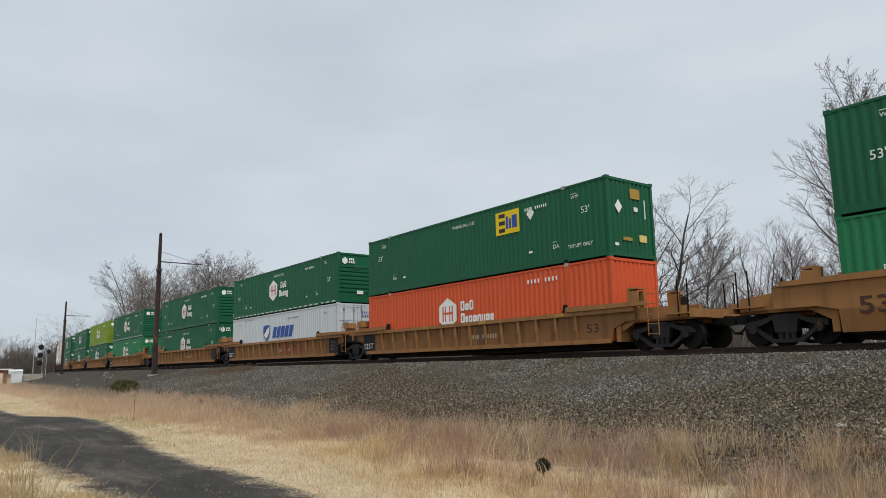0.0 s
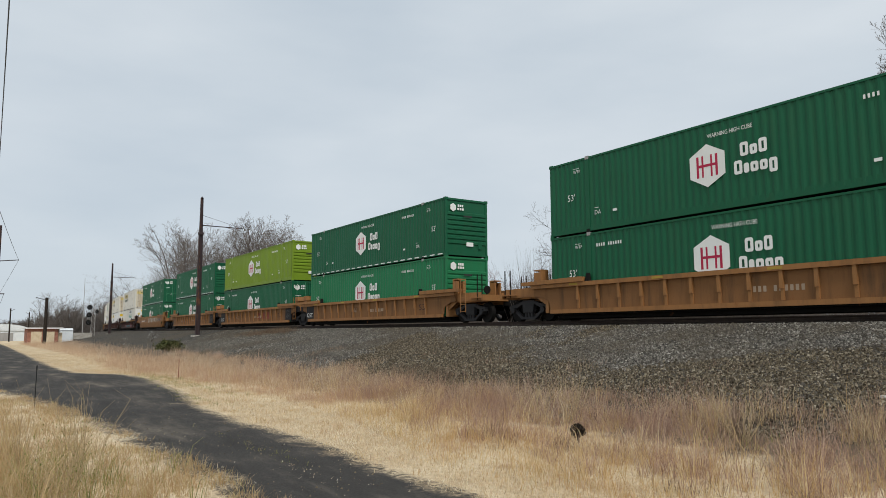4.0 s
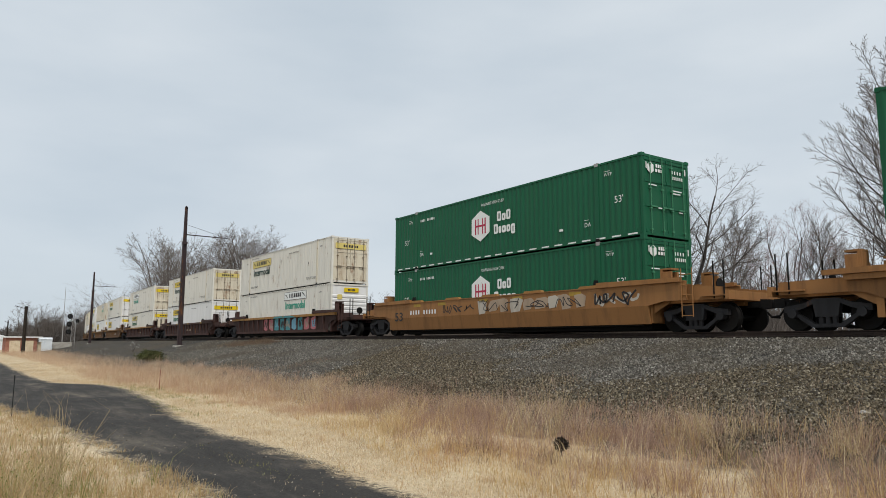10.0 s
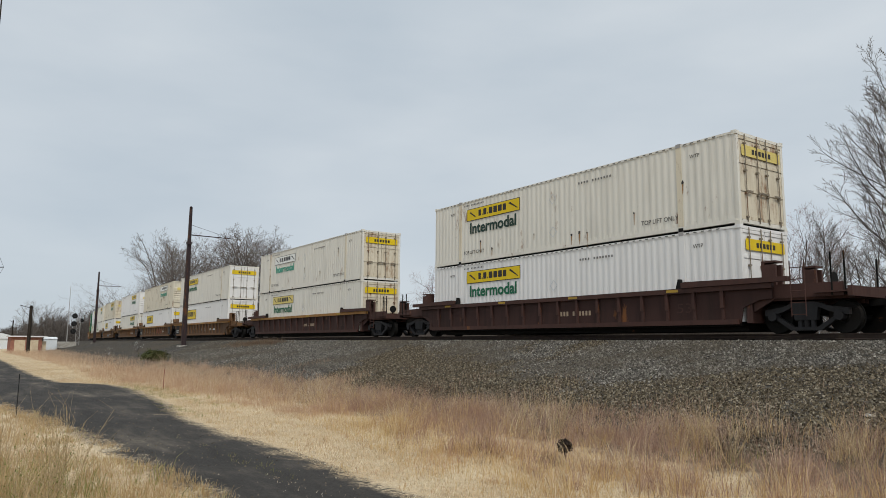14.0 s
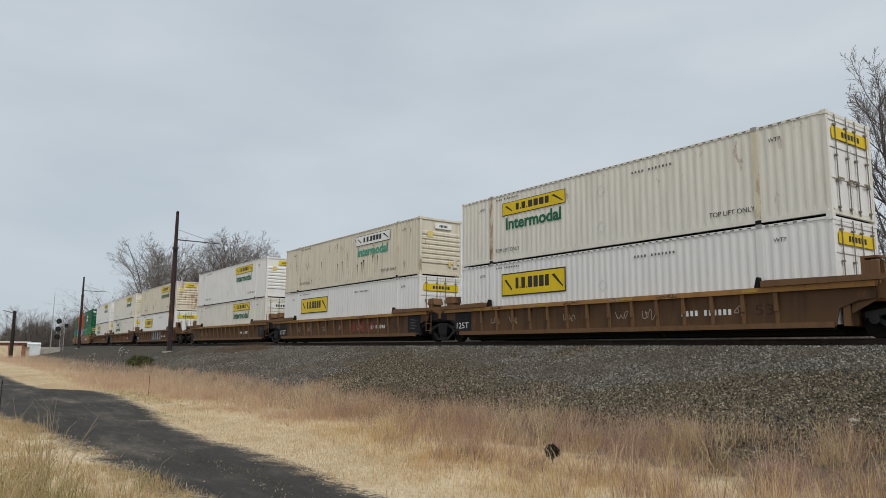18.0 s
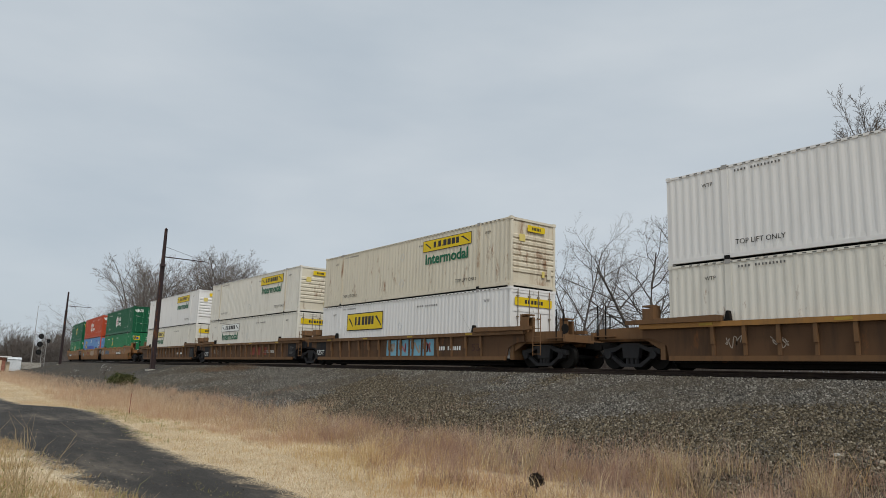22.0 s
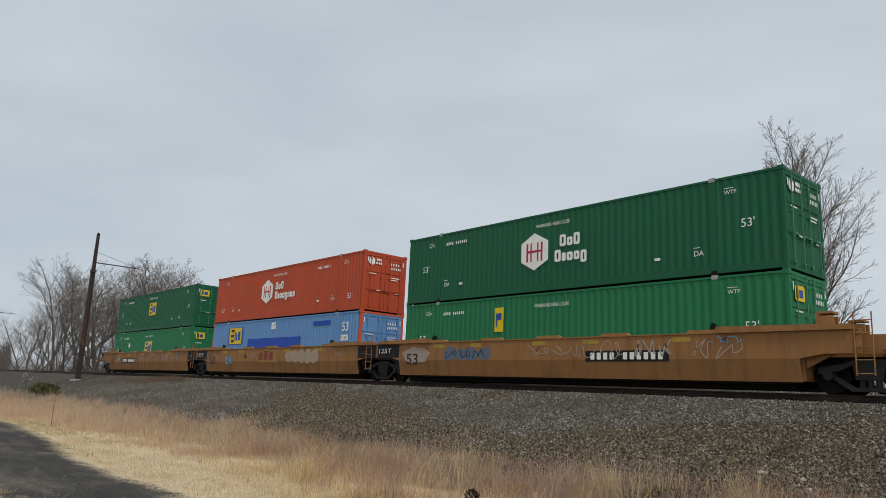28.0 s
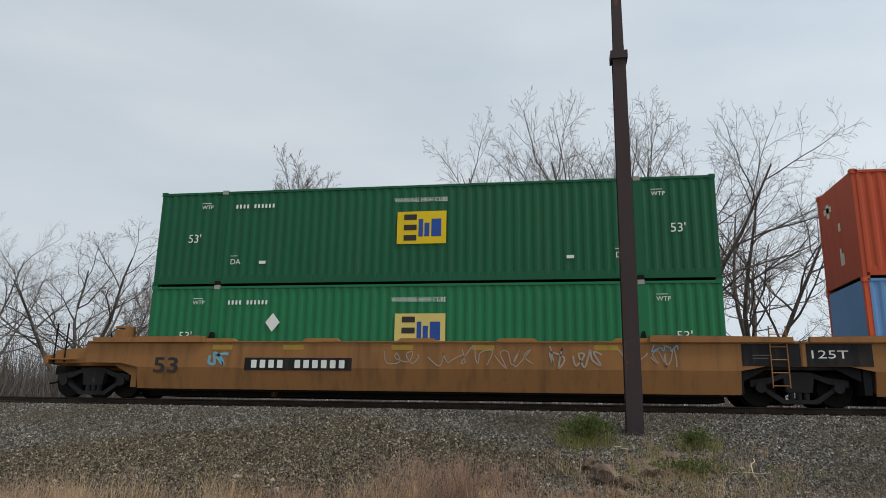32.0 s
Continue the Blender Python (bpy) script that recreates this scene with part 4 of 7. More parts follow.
def car_end(car, s, joined, colour, top, smooth):
    """One end of a car: deck over the truck, end guides, and a coupler or the joint to the next unit."""
    dark = BLACK if joined else colour
    x0 = s * HALF
    at = Matrix.Identity(4) if s > 0 else pose(0, 0, 0, 0, 0, 180)
    deck = 1.70 if joined else 3.0
    put("end_deck", cached(("end_deck", joined), lambda bm: (box(bm, HALF + 0.12, HALF + deck, -1.05, 1.05, 0.92, 1.06), box(bm, HALF + 0.12, HALF + 0.30, -SIDE + 0.14, SIDE - 0.14, 0.30, 1.30), box(bm, HALF + 0.3, HALF + deck - 0.1, -0.32, 0.32, 0.80, 0.918)), dark), car, at)
    for sy in (-1, 1):
        put("end_girder", cached(("end_girder", joined, sy, smooth), lambda bm: prism(bm, [(HALF + 0.32, 0.62), (HALF + 1.0, 0.98), (HALF + deck - 0.15, 0.98), (HALF + deck - 0.15, 1.28 if joined else 1.34), (HALF + 1.3, top - 0.06), (HALF + 0.32, top - 0.06)], sy * (SIDE - 0.26), sy * (SIDE - 0.20)) if sy > 0 else prism(bm, [(HALF + 0.32, 0.62), (HALF + 1.0, 0.98), (HALF + deck - 0.15, 0.98), (HALF + deck - 0.15, 1.28 if joined else 1.34), (HALF + 1.3, top - 0.06), (HALF + 0.32, top - 0.06)], -(SIDE - 0.20), -(SIDE - 0.26)), dark), car, at)
        put("end_guide", cached(("end_guide", sy, top), lambda bm: prism(bm, [(HALF - 1.95, top + 0.005), (HALF + 1.5, top + 0.005), (HALF + 1.5, top + 0.14), (HALF - 1.8, top + 0.19), (HALF - 1.95, top + 0.17)], sy * SIDE - 0.09, sy * SIDE + 0.09), colour), car, at)
        put("guide_bracket", cached(("guide_bracket", top), lambda bm: (prism(bm, [(-0.1, top + 0.005), (0.1, top + 0.005), (0.05, top + 0.3), (-0.02, top + 0.3)], -0.07, 0.07)), STEEL), car, pose(s * (HALF - 2.1), sy * (SIDE - 0.07), 0))
    if not joined:
        put("coupler", cached("coupler", lambda bm: coupler(bm), STEEL), car, at @ pose(HALF + 2.4, 0, 0))
        put("end_sill", cached("car_end_sill", lambda bm: (box(bm, HALF + 3.0, HALF + 3.12, -1.42, 1.42, 0.95, 1.22), box(bm, HALF + 2.1, HALF + 3.0, -1.4, -1.0, 1.07, 1.11), box(bm, HALF + 2.1, HALF + 3.0, 1.0, 1.4, 1.07, 1.11)), colour), car, at)
        for sy in (-1, 1):
            put("grab_iron", cached("grab_post", lambda bm: (tube(bm, (0, 0, 1.0), (0, 0, 2.15), 0.025, sides=6), tube(bm, (0.35, 0, 1.0), (0.35, 0, 2.15), 0.025, sides=6)), STEEL), car, at @ pose(HALF + 2.55, sy * 1.3, 0))
        for sy in (-1, 1):
            put("end_stand", cached("end_stand", lambda bm: (box(bm, 0, 0.10, -0.2, 0.2, 1.065, 2.0), box(bm, 0.102, 0.42, -0.2, -0.12, 1.065, 1.95), box(bm, 0.102, 0.42, 0.12, 0.2, 1.065, 1.95), box(bm, 0.0, 0.42, -0.2, 0.2, 2.004, 2.06)), colour), car, at @ pose(HALF + 0.6, sy * 1.1, 0))
        put("brake_wheel", cached("brake_wheel", lambda bm: (tube(bm, (0, 0, 1.06), (0, 0, 1.5), 0.035, sides=6), tube(bm, (0.02, 0, 1.5), (0.05, 0, 1.5), 0.19, sides=14)), STEEL), car, at @ pose(HALF + 2.2, -0.5, 0))
    elif not smooth:
        for sy in (-1, 1):
            put("joint_stand", cached("joint_stand", lambda bm: (box(bm, 0.0, 0.42, -0.22, 0.22, 1.065, 1.72), prism(bm, [(-0.05, 1.725), (0.5, 1.725), (0.42, 2.02), (0.02, 2.02)], -0.26, 0.26)), colour), car, at @ pose(HALF + 0.75, sy * 1.02, 0))
        put("joint_beam", cached("joint_beam", lambda bm: (box(bm, HALF + 0.62, HALF + 0.74, -1.3, 1.3, 1.30, 1.52), tube(bm, (HALF + 0.5, -0.6, 1.6), (HALF + 1.5, -0.6, 1.35), 0.04, sides=6)), colour), car, at)
    put("ladder", cached("ladder", ladder, colour), car, pose(s * (HALF + (1.15 if joined else 1.75)), -SIDE - 0.02, 0.0) if s > 0 else pose(-(HALF + 1.85), SIDE + 0.02, 0))


def make_car(i, kind, colour, chord_colour=None, label=""):
    car = thing("well_car", label, "rail car", "train of well cars")
    chord_colour = chord_colour or colour
    smooth = kind == "smooth"
    top = 1.56 if smooth else 1.42
    rear_joined = i < 19 and GAPS[i] == "A"
    front_joined = i > 0 and GAPS[i - 1] == "A"
    for sy in (-1, 1):
        if smooth:
            put("side_sheet", cached(("smooth_side", sy), lambda bm: smooth_side(bm, sy), colour), car)
            put("top_chord", cached(("smooth_chord", sy), lambda bm: chord(bm, sy, X(-1.7), X(17.8), 1.562, 1.60, SIDE + 0.03, 0.16), colour), car)
        else:
            put("side_sheet", cached(("ribbed_side", sy), lambda bm: ribbed_side(bm, sy, top), SHADED_GRIMY.get(colour.name, colour)), car)
            put("top_chord", cached(("top_chord", sy), lambda bm: chord(bm, sy, X(-1.0), X(17.15), top - 0.15, top, SIDE + 0.02, 0.15), chord_colour), car)
            put("bottom_chord", cached(("bottom_chord", sy), lambda bm: chord(bm, sy, X(0.1), X(16.05), 0.27, 0.42, SIDE, 0.13), colour), car)
            for k in range(16):
                if 0 < k < 15 or not (rear_joined or front_joined):
                    put("rib", cached(("rib", sy), lambda bm: rib(bm, sy, top), colour), car, pose(X(0.6 + k * 0.997), 0, 0))
    put("well_floor", cached("well_floor", lambda bm: (box(bm, X(0.1), X(16.05), -SIDE + 0.18, SIDE - 0.18, 0.22, 0.33), box(bm, X(0.1), X(16.05), -0.95, 0.95, 0.085, 0.218)), STEEL), car)
    car_end(car, 1, front_joined, colour, top, smooth)
    car_end(car, -1, rear_joined, colour, top, smooth)
    make_truck(car, PIVOT)
    if not rear_joined:
        make_truck(car, -PIVOT)
    y = -SIDE - (0.002 if smooth else -0.098)
    # black end panels with load figures where units share a truck
    for joined, a, b, words in ((rear_joined, -0.31, 0.84, "125T"), (front_joined, 15.35, 16.45, "")):
        if joined:
            bm = bmesh.new()
            if smooth:
                a, b = (-1.6, -0.08) if a < 5 else (16.42, 17.8)
            flat(bm, X(a), X(b), 0.985 if smooth else 0.45, top - (0.02 if smooth else 0.16), y, 0.006)
            e = part("end_panel", bm, BLACK, car, "black painted end panel with load figures")
            if words:
                write("load_figure", words, X(a) + 0.12, 1.18 if smooth else 0.56, 0.2 if smooth else 0.26, LETTER, e, y - 0.008, width=0.85)
            else:
                bm = bmesh.new()
                for r in range(2 if smooth else 7):
                    flat(bm, X(a) + 0.25, X(a) + 0.62 + 0.1 * (r % 3), 0.62 + r * 0.075 + (0.55 if smooth else 0), 0.636 + r * 0.075 + (0.55 if smooth else 0), y - 0.008)
                part("notice", bm, FADED_LETTER, e)
    return car, y, top


def spray(car, material, strokes, y, width=0.05, name="graffiti"):
    """Sprayed lines on the side, each a thin bent ribbon."""
    for st in strokes:
        bm = bmesh.new()
        left, right = [], []
        for k, (x, z) in enumerate(st):
            a, b = st[max(0, k - 1)], st[min(len(st) - 1, k + 1)]
            d = Vector((b[0] - a[0], b[1] - a[1]))
            if d.length < 1e-4:
                d = Vector((1, 0))
            n = Vector((-d.y, d.x)).normalized() * width / 2
            left.append(bm.verts.new((x + n.x, y - 0.002, z + n.y)))
            right.append(bm.verts.new((x - n.x, y - 0.002, z - n.y)))
        for k in range(len(st) - 1):
            bm.faces.new((left[k], right[k], right[k + 1], left[k + 1]))
        part(name, bm, material, car, "sprayed graffiti stroke")


def scrawl(rng, x, z, w, h, n):
    """Quick running scribbles that read as a tag from afar and spell nothing."""
    out = []
    m = max(1, n // 2)
    for k in range(m):
        a, b = x + w * k / m, x + w * (k + 1.1) / m
        count = rng.randrange(9, 15)
        ctrl = []
        for q in range(count):
            c = (q + rng.uniform(-2.2, 2.2)) / count
            ctrl.append((a + (b - a) * min(1, max(0, c)), z + h * (0.5 + 0.5 * math.sin(q * 1.9 + k) * rng.uniform(0.3, 1.0))))
        pts = []
        for q in range(1, count - 2):
            p0, p1, p2, p3 = ctrl[q - 1:q + 3]
            for t in (0.0, 0.2, 0.4, 0.6, 0.8):
                pts.append(tuple(0.5 * (2 * p1[d] + (p2[d] - p0[d]) * t + (2 * p0[d] - 5 * p1[d] + 4 * p2[d] - p3[d]) * t * t + (3 * p1[d] - p0[d] - 3 * p2[d] + p3[d]) * t ** 3) for d in (0, 1)))
        out.append([(px, min(z + h, max(z, pz))) for px, pz in pts])
    return out


CARS = []


def build_cars():
    rng = random.Random(5)
    kinds = {0: ("smooth", TAN, None, "tan smooth-sided well car with a dark 53 mark"),
             7: ("smooth", TAN, None, "tan smooth-sided well car with long pale graffiti"),
             8: ("ribbed", BROWN, OCHRE, "dark brown ribbed well car with teal and pink graffiti"),
             9: ("ribbed", BROWN, BROWN, "dark brown ribbed well car with worn top chord"),
             10: ("ribbed", BROWN, OCHRE, "dark brown ribbed well car with ochre top chord")}
    for i in range(20):
        if i in kinds:
            k, col, ch, label = kinds[i]
        elif i >= 17:
            k, col, ch, label = "smooth", TAN, None, "tan smooth-sided well car with scribbled graffiti"
        elif i in (14, 15, 16):
            k, col, ch, label = "ribbed", BROWN_TAN, None, "rusty brown ribbed well car"
        else:
            k, col, ch, label = "ribbed", TAN if i < 7 else BROWN_TAN, TAN if i < 7 else OCHRE, "tan ribbed well car with grimy sides"
        car, y, top = make_car(i, k, col, ch, label)
        CARS.append(car)
        if k == "smooth":
            write("length_mark", "53", X(0.45), 0.72, 0.42, DARK_LETTER if i else BROWN, car, y - 0.006, width=0.75, thick=0.01)
            for u in (2.35, 5.4, 8.1, 10.8, 13.8):
                put("stacking_lug", cached("stacking_lug", lambda bm: prism(bm, [(-0.55, 1.602), (0.55, 1.602), (0.45, 1.68), (-0.45, 1.68)], -0.08, 0.08), OCHRE), car, pose(X(u), -SIDE + 0.07, 0))
            for u in (2.2, 4.3, 7.4, 9.6, 12.8):
                block(car, X(u), 1.36, 0.6, 0.14, DULL_YELLOW, y, "reflector")
        else:
            write("length_mark", "53", X(15.0) if i in (1, 2, 3) else X(13.9), 0.66, 0.30, BROWN, car, y - 0.004, width=0.55)
            bars(car, 11.45 if i > 10 else 8.5, 0.70, 11, 1.7, 0.17, SPRAY_CREAM if i < 11 else LETTER, y, "number_bar", gap=0.7)
            for u in (1.2, 5.1, 9.2, 13.6):
                block(car, X(u), top - 0.11, 0.45, 0.08, DULL_YELLOW, -SIDE - 0.022, "reflector")
        if i in (17, 19):
            u0, u1 = (9.7, 12.7) if i == 17 else (3.2, 6.3)
            bm = bmesh.new()
            flat(bm, X(u0), X(u1), 0.80, 1.14, y)
            pl = part("number_plate", bm, BLACK, car, "black panel with pale bars in place of figures")
            bars(pl, u0 + 0.2, 0.86, 11, u1 - u0 - 0.4, 0.22, LETTER, y - 0.005, "number_bar", gap=0.6)
        if i == 18:
            bm = bmesh.new()
            flat(bm, X(6.6), X(9.1), 0.80, 1.44, y)
            pl = part("emblem", bm, OCHRE, car, "ochre panel with red-brown bars in place of a company mark")
            for a in (6.85, 7.42, 8.0):
                block(pl, X(a), 0.92, 0.46, 0.42, RED_DULL, y - 0.005, "name_block")
            for k in range(5):
                bm = bmesh.new()
                n = [(X(10.2 + k * 0.62) + 0.42 * math.cos(j * math.tau / 24) * (1 + 0.12 * math.sin(3 * j * math.tau / 24 + k)), 1.10 + 0.33 * math.sin(j * math.tau / 24) * (1 + 0.14 * math.cos(2 * j * math.tau / 24 + k))) for j in range(24)]
                slab(bm, n, y - 0.001 * k)
                part("graffiti", bm, SPRAY_CREAM, car, "pale rounded sprayed patch")
            spray(car, SPRAY_WHITE, scrawl(rng, X(10.0), 0.82, 2.9, 0.5, 5), y - 0.012, 0.03)
            spray(car, SPRAY_BLUE, scrawl(rng, X(2.5), 0.62, 1.2, 0.62, 5), y - 0.004, 0.07)
            spray(car, DARK_LETTER, scrawl(rng, X(5.0), 1.0, 0.4, 0.3, 1), y - 0.004, 0.04)
            spray(car, SPRAY_WHITE, scrawl(rng, X(5.7), 1.0, 0.8, 0.4, 3), y - 0.004, 0.025)
            spray(car, SPRAY_WHITE, scrawl(rng, X(14.4), 1.0, 0.9, 0.45, 3), y - 0.004, 0.03)
            spray(car, SPRAY_WHITE, scrawl(rng, X(0.9), 1.0, 0.8, 0.4, 3), y - 0.004, 0.03)
        if i in (19, 17):
            spray(car, SPRAY_BLUE if i == 19 else DARK_LETTER, scrawl(rng, X(2.0 if i == 19 else 2.9), 0.86, 0.7 if i == 19 else 2.2, 0.5, 3 if i == 19 else 6), y - 0.004, 0.08 if i == 19 else 0.035)
            spray(car, SPRAY_WHITE, scrawl(rng, X(7.2), 0.90, 2.2, 0.5, 5), y - 0.008, 0.03)
            spray(car, SPRAY_WHITE, scrawl(rng, X(9.2), 0.80, 2.0, 0.74, 5), y - 0.008, 0.028)
            spray(car, SPRAY_WHITE, scrawl(rng, X(11.5), 0.82, 1.5, 0.72, 4), y - 0.008, 0.05)
            spray(car, SPRAY_WHITE, scrawl(rng, X(13.4), 0.85, 1.5, 0.6, 4), y - 0.008, 0.03)
            spray(car, SPRAY_BLUE, scrawl(rng, X(14.2), 1.25, 0.7, 0.3, 3), y - 0.01, 0.03)
            if i == 17:
                for k in range(4):
                    a = X(2.85 + 0.62 * k)
                    bm = bmesh.new()
                    slab(bm, [(a, 0.88 + 0.06 * (k % 2)), (a + 0.5, 0.86), (a + 0.66, 1.05), (a + 0.58, 1.36 - 0.08 * (k % 3)), (a + 0.2, 1.40 - 0.1 * (k % 2)), (a - 0.06, 1.18)], y + 0.0008 * k)
                    part("graffiti", bm, SPRAY_SLATE, car, "slate blue sprayed patch")
                bm = bmesh.new()
                slab(bm, [(X(0.1) + 0.95 + 0.85 * math.cos(j * math.tau / 40) * (1 + 0.10 * math.sin(5 * j * math.tau / 40)), 1.08 + 0.33 * math.sin(j * math.tau / 40) * (1 + 0.10 * math.cos(7 * j * math.tau / 40))) for j in range(40)], y)
                part("graffiti", bm, SPRAY_WHITE, car, "pale sprayed cloud behind the 53 mark")
        if i == 7:
            for k in range(9):
                a, w = X(7.6 + k * 0.72), rng.uniform(0.28, 0.4)
                lo, hi, lean = rng.uniform(0.84, 0.95), rng.uniform(1.38, 1.5), rng.uniform(-0.15, 0.25)
                bm = bmesh.new()
                slab(bm, [(a - w * 0.6, lo), (a + w * 0.7, lo + 0.04), (a + w + lean, hi - 0.1), (a + w * 0.3 + lean, hi), (a - w + lean, hi - 0.04), (a - w * 0.8, (lo + hi) / 2)], y - 0.0008 * k)
                part("graffiti", bm, SPRAY_CREAM if k % 3 else SPRAY_PALE, car, "pale sprayed block of graffiti")
            spray(car, DARK_LETTER, scrawl(rng, X(7.4), 0.86, 6.0, 0.6, 9), y - 0.010, 0.035)
            spray(car, DARK_LETTER, scrawl(rng, X(4.6), 0.95, 2.4, 0.45, 6), y - 0.002, 0.045)
            spray(car, DARK_LETTER, scrawl(rng, X(14.0), 0.88, 2.0, 0.6, 4), y - 0.010, 0.07)
            spray(car, SPRAY_PALE, scrawl(rng, X(14.0), 0.92, 2.0, 0.5, 4), y - 0.002, 0.09)
            bars(car, 1.9, 1.0, 10, 2.2, 0.2, LETTER, y, "number_bar")
        if i == 14:
            y2 = y
            for k in range(4):
                bm = bmesh.new()
                flat(bm, X(7.2 + k * 1.03) + 0.06, X(7.2 + k * 1.03) + 0.93, 0.47, 1.22, y2)
                g = part("graffiti", bm, SPRAY_BLUE, car, "pale blue block of graffiti")
                spray(g, SPRAY_PINK if k % 2 else SPRAY_WHITE, scrawl(rng, X(7.3 + k * 1.03), 0.55, 0.75, 0.6, 2), y2 - 0.005, 0.10, "graffiti_stroke")
        if i == 8:
            for k in range(9):
                bm = bmesh.new()
                m = (SPRAY_PINK, SPRAY_PINK, SPRAY_TEAL, SPRAY_TEAL, SPRAY_TEAL, SPRAY_BLUE, SPRAY_TEAL, SPRAY_PINK, SPRAY_PINK)[k]
                a = X(5.3 + k * 0.997) + 0.36
                slab(bm, [(a, 0.45 + rng.uniform(0, 0.15)), (a + 0.45, 0.45), (a + 0.88, 0.45 + rng.uniform(0, 0.15)), (a + 0.88, 1.2 + rng.uniform(-0.1, 0.06)), (a + 0.5, 1.26), (a, 1.2 + rng.uniform(-0.15, 0.06))], y)
                g = part("graffiti", bm, m, car, "teal and pink block of graffiti")
                spray(g, (DARK_LETTER, SPRAY_WHITE, SPRAY_BLUE)[k % 3], scrawl(rng, a + 0.08, 0.52, 0.7, 0.64, 1), y - 0.005, 0.09, "graffiti_stroke")
            bm = bmesh.new()
            slab(bm, [(X(7.6), top - 0.15), (X(8.0), top - 0.02), (X(10.6), top - 0.01), (X(11.6), top - 0.15)], -SIDE - 0.022)
            part("graffiti", bm, SPRAY_TEAL, car, "teal graffiti running over the top chord")
        if i in (2, 5, 12, 15):
            for k in range(3):
                block(car, X(9.3 + k * 1.0), 0.58, 0.72, 0.5, RED_DULL, y, "name_block")
        if 11 <= i <= 13 or 4 <= i <= 6 or i in (15, 16):
            for k in range(6 if i in (11, 12) else 2 + i % 2):
                spray(car, SPRAY_WHITE, scrawl(rng, X(1.0 + 2.2 * k + rng.uniform(0, 1.4)) if i in (11, 12) else X(rng.uniform(1.5, 9.5)), 0.62, 0.55, 0.42, 3), y - 0.004, 0.03)
            if i in (11, 12):
                for k in range(5):
                    spray(car, SPRAY_WHITE if k % 2 else DARK_LETTER, scrawl(rng, X(2.2 + 2.1 * k), top - 0.14, 0.8, 0.12, 4), -SIDE - 0.022, 0.018)


# ---- ground ----
def lie(x, y):
    """Height of the ground."""
    d = y - centre_y(x)
    n = noise.noise((x * 0.11, y * 0.11, 0.3)) * 0.10 + noise.noise((x * 0.5, y * 0.5, 4.0)) * 0.03
    if d < -11.0:
        return n * min(1, (-11.0 - d) / 2 + 0.3)
    if d < -2.7:
        k = (d + 11.0) / 8.3
        k = k * 0.72 + 0.28 * k * k
        return SHOULDER * k + n * 0.35
    if d < 2.7:
        return SHOULDER
    k = min(1, (d - 2.7) / 5)
    return SHOULDER - 0.9 * k + n * k


def build_ground():
    xs = list(np.concatenate([np.linspace(-3000, -420, 14)[:-1], np.linspace(-420, -90, 60)[:-1], np.arange(-90, 34, 0.5), np.linspace(34, 90, 16)[1:], np.linspace(90, 3000, 14)[1:]]))
    ys = list(np.concatenate([np.linspace(-3000, -60, 10)[:-1], np.linspace(-60, -12, 12)[:-1], np.arange(-12, 12, 0.5), np.arange(12, 24, 0.3), np.arange(24, 44, 1.0), np.linspace(44, 130, 24)[:-1], np.linspace(130, 3000, 12)]))
    verts = [(float(x), float(y), lie(x, y)) for x in xs for y in ys]
    n = len(ys)
    faces = [(i * n + j, (i + 1) * n + j, (i + 1) * n + j + 1, i * n + j + 1) for i in range(len(xs) - 1) for j in range(n - 1)]
    me = bpy.data.meshes.new("ground")
    me.from_pydata(verts, [], faces)
    me.shade_smooth()
    me.materials.append(GROUND)
    mask = me.attributes.new("stony", "FLOAT", "POINT")
    for k, (x, y, z) in enumerate(verts):
        d = y - centre_y(x)
        m = min(1, max(0, (d + 13.2) / 4.8)) * min(1, max(0, (9.5 - d) / 3))
        mask.data[k].value = m
    ob = new("ground", me)
    tagged(ob, "dry grass verge rising to a grey ballast bank", "ground", kind="structure")


def straw_colour(nt, v):
    """Matted straw in broad patches with fine grain; gives the colour and the grain."""
    n = noise_of(nt, v, 0.6, 6, 0.62)
    grass = ramp(nt, n, [(0.25, (0.26, 0.185, 0.11)), (0.45, (0.46, 0.36, 0.235)), (0.75, (0.62, 0.52, 0.37))])
    n2 = noise_of(nt, v, 18, 5, 0.65)
    return mixed(nt, 0.5, grass, ramp(nt, n2, [(0.3, (0.3, 0.3, 0.3)), (0.7, (0.8, 0.8, 0.8))]), "OVERLAY"), n2


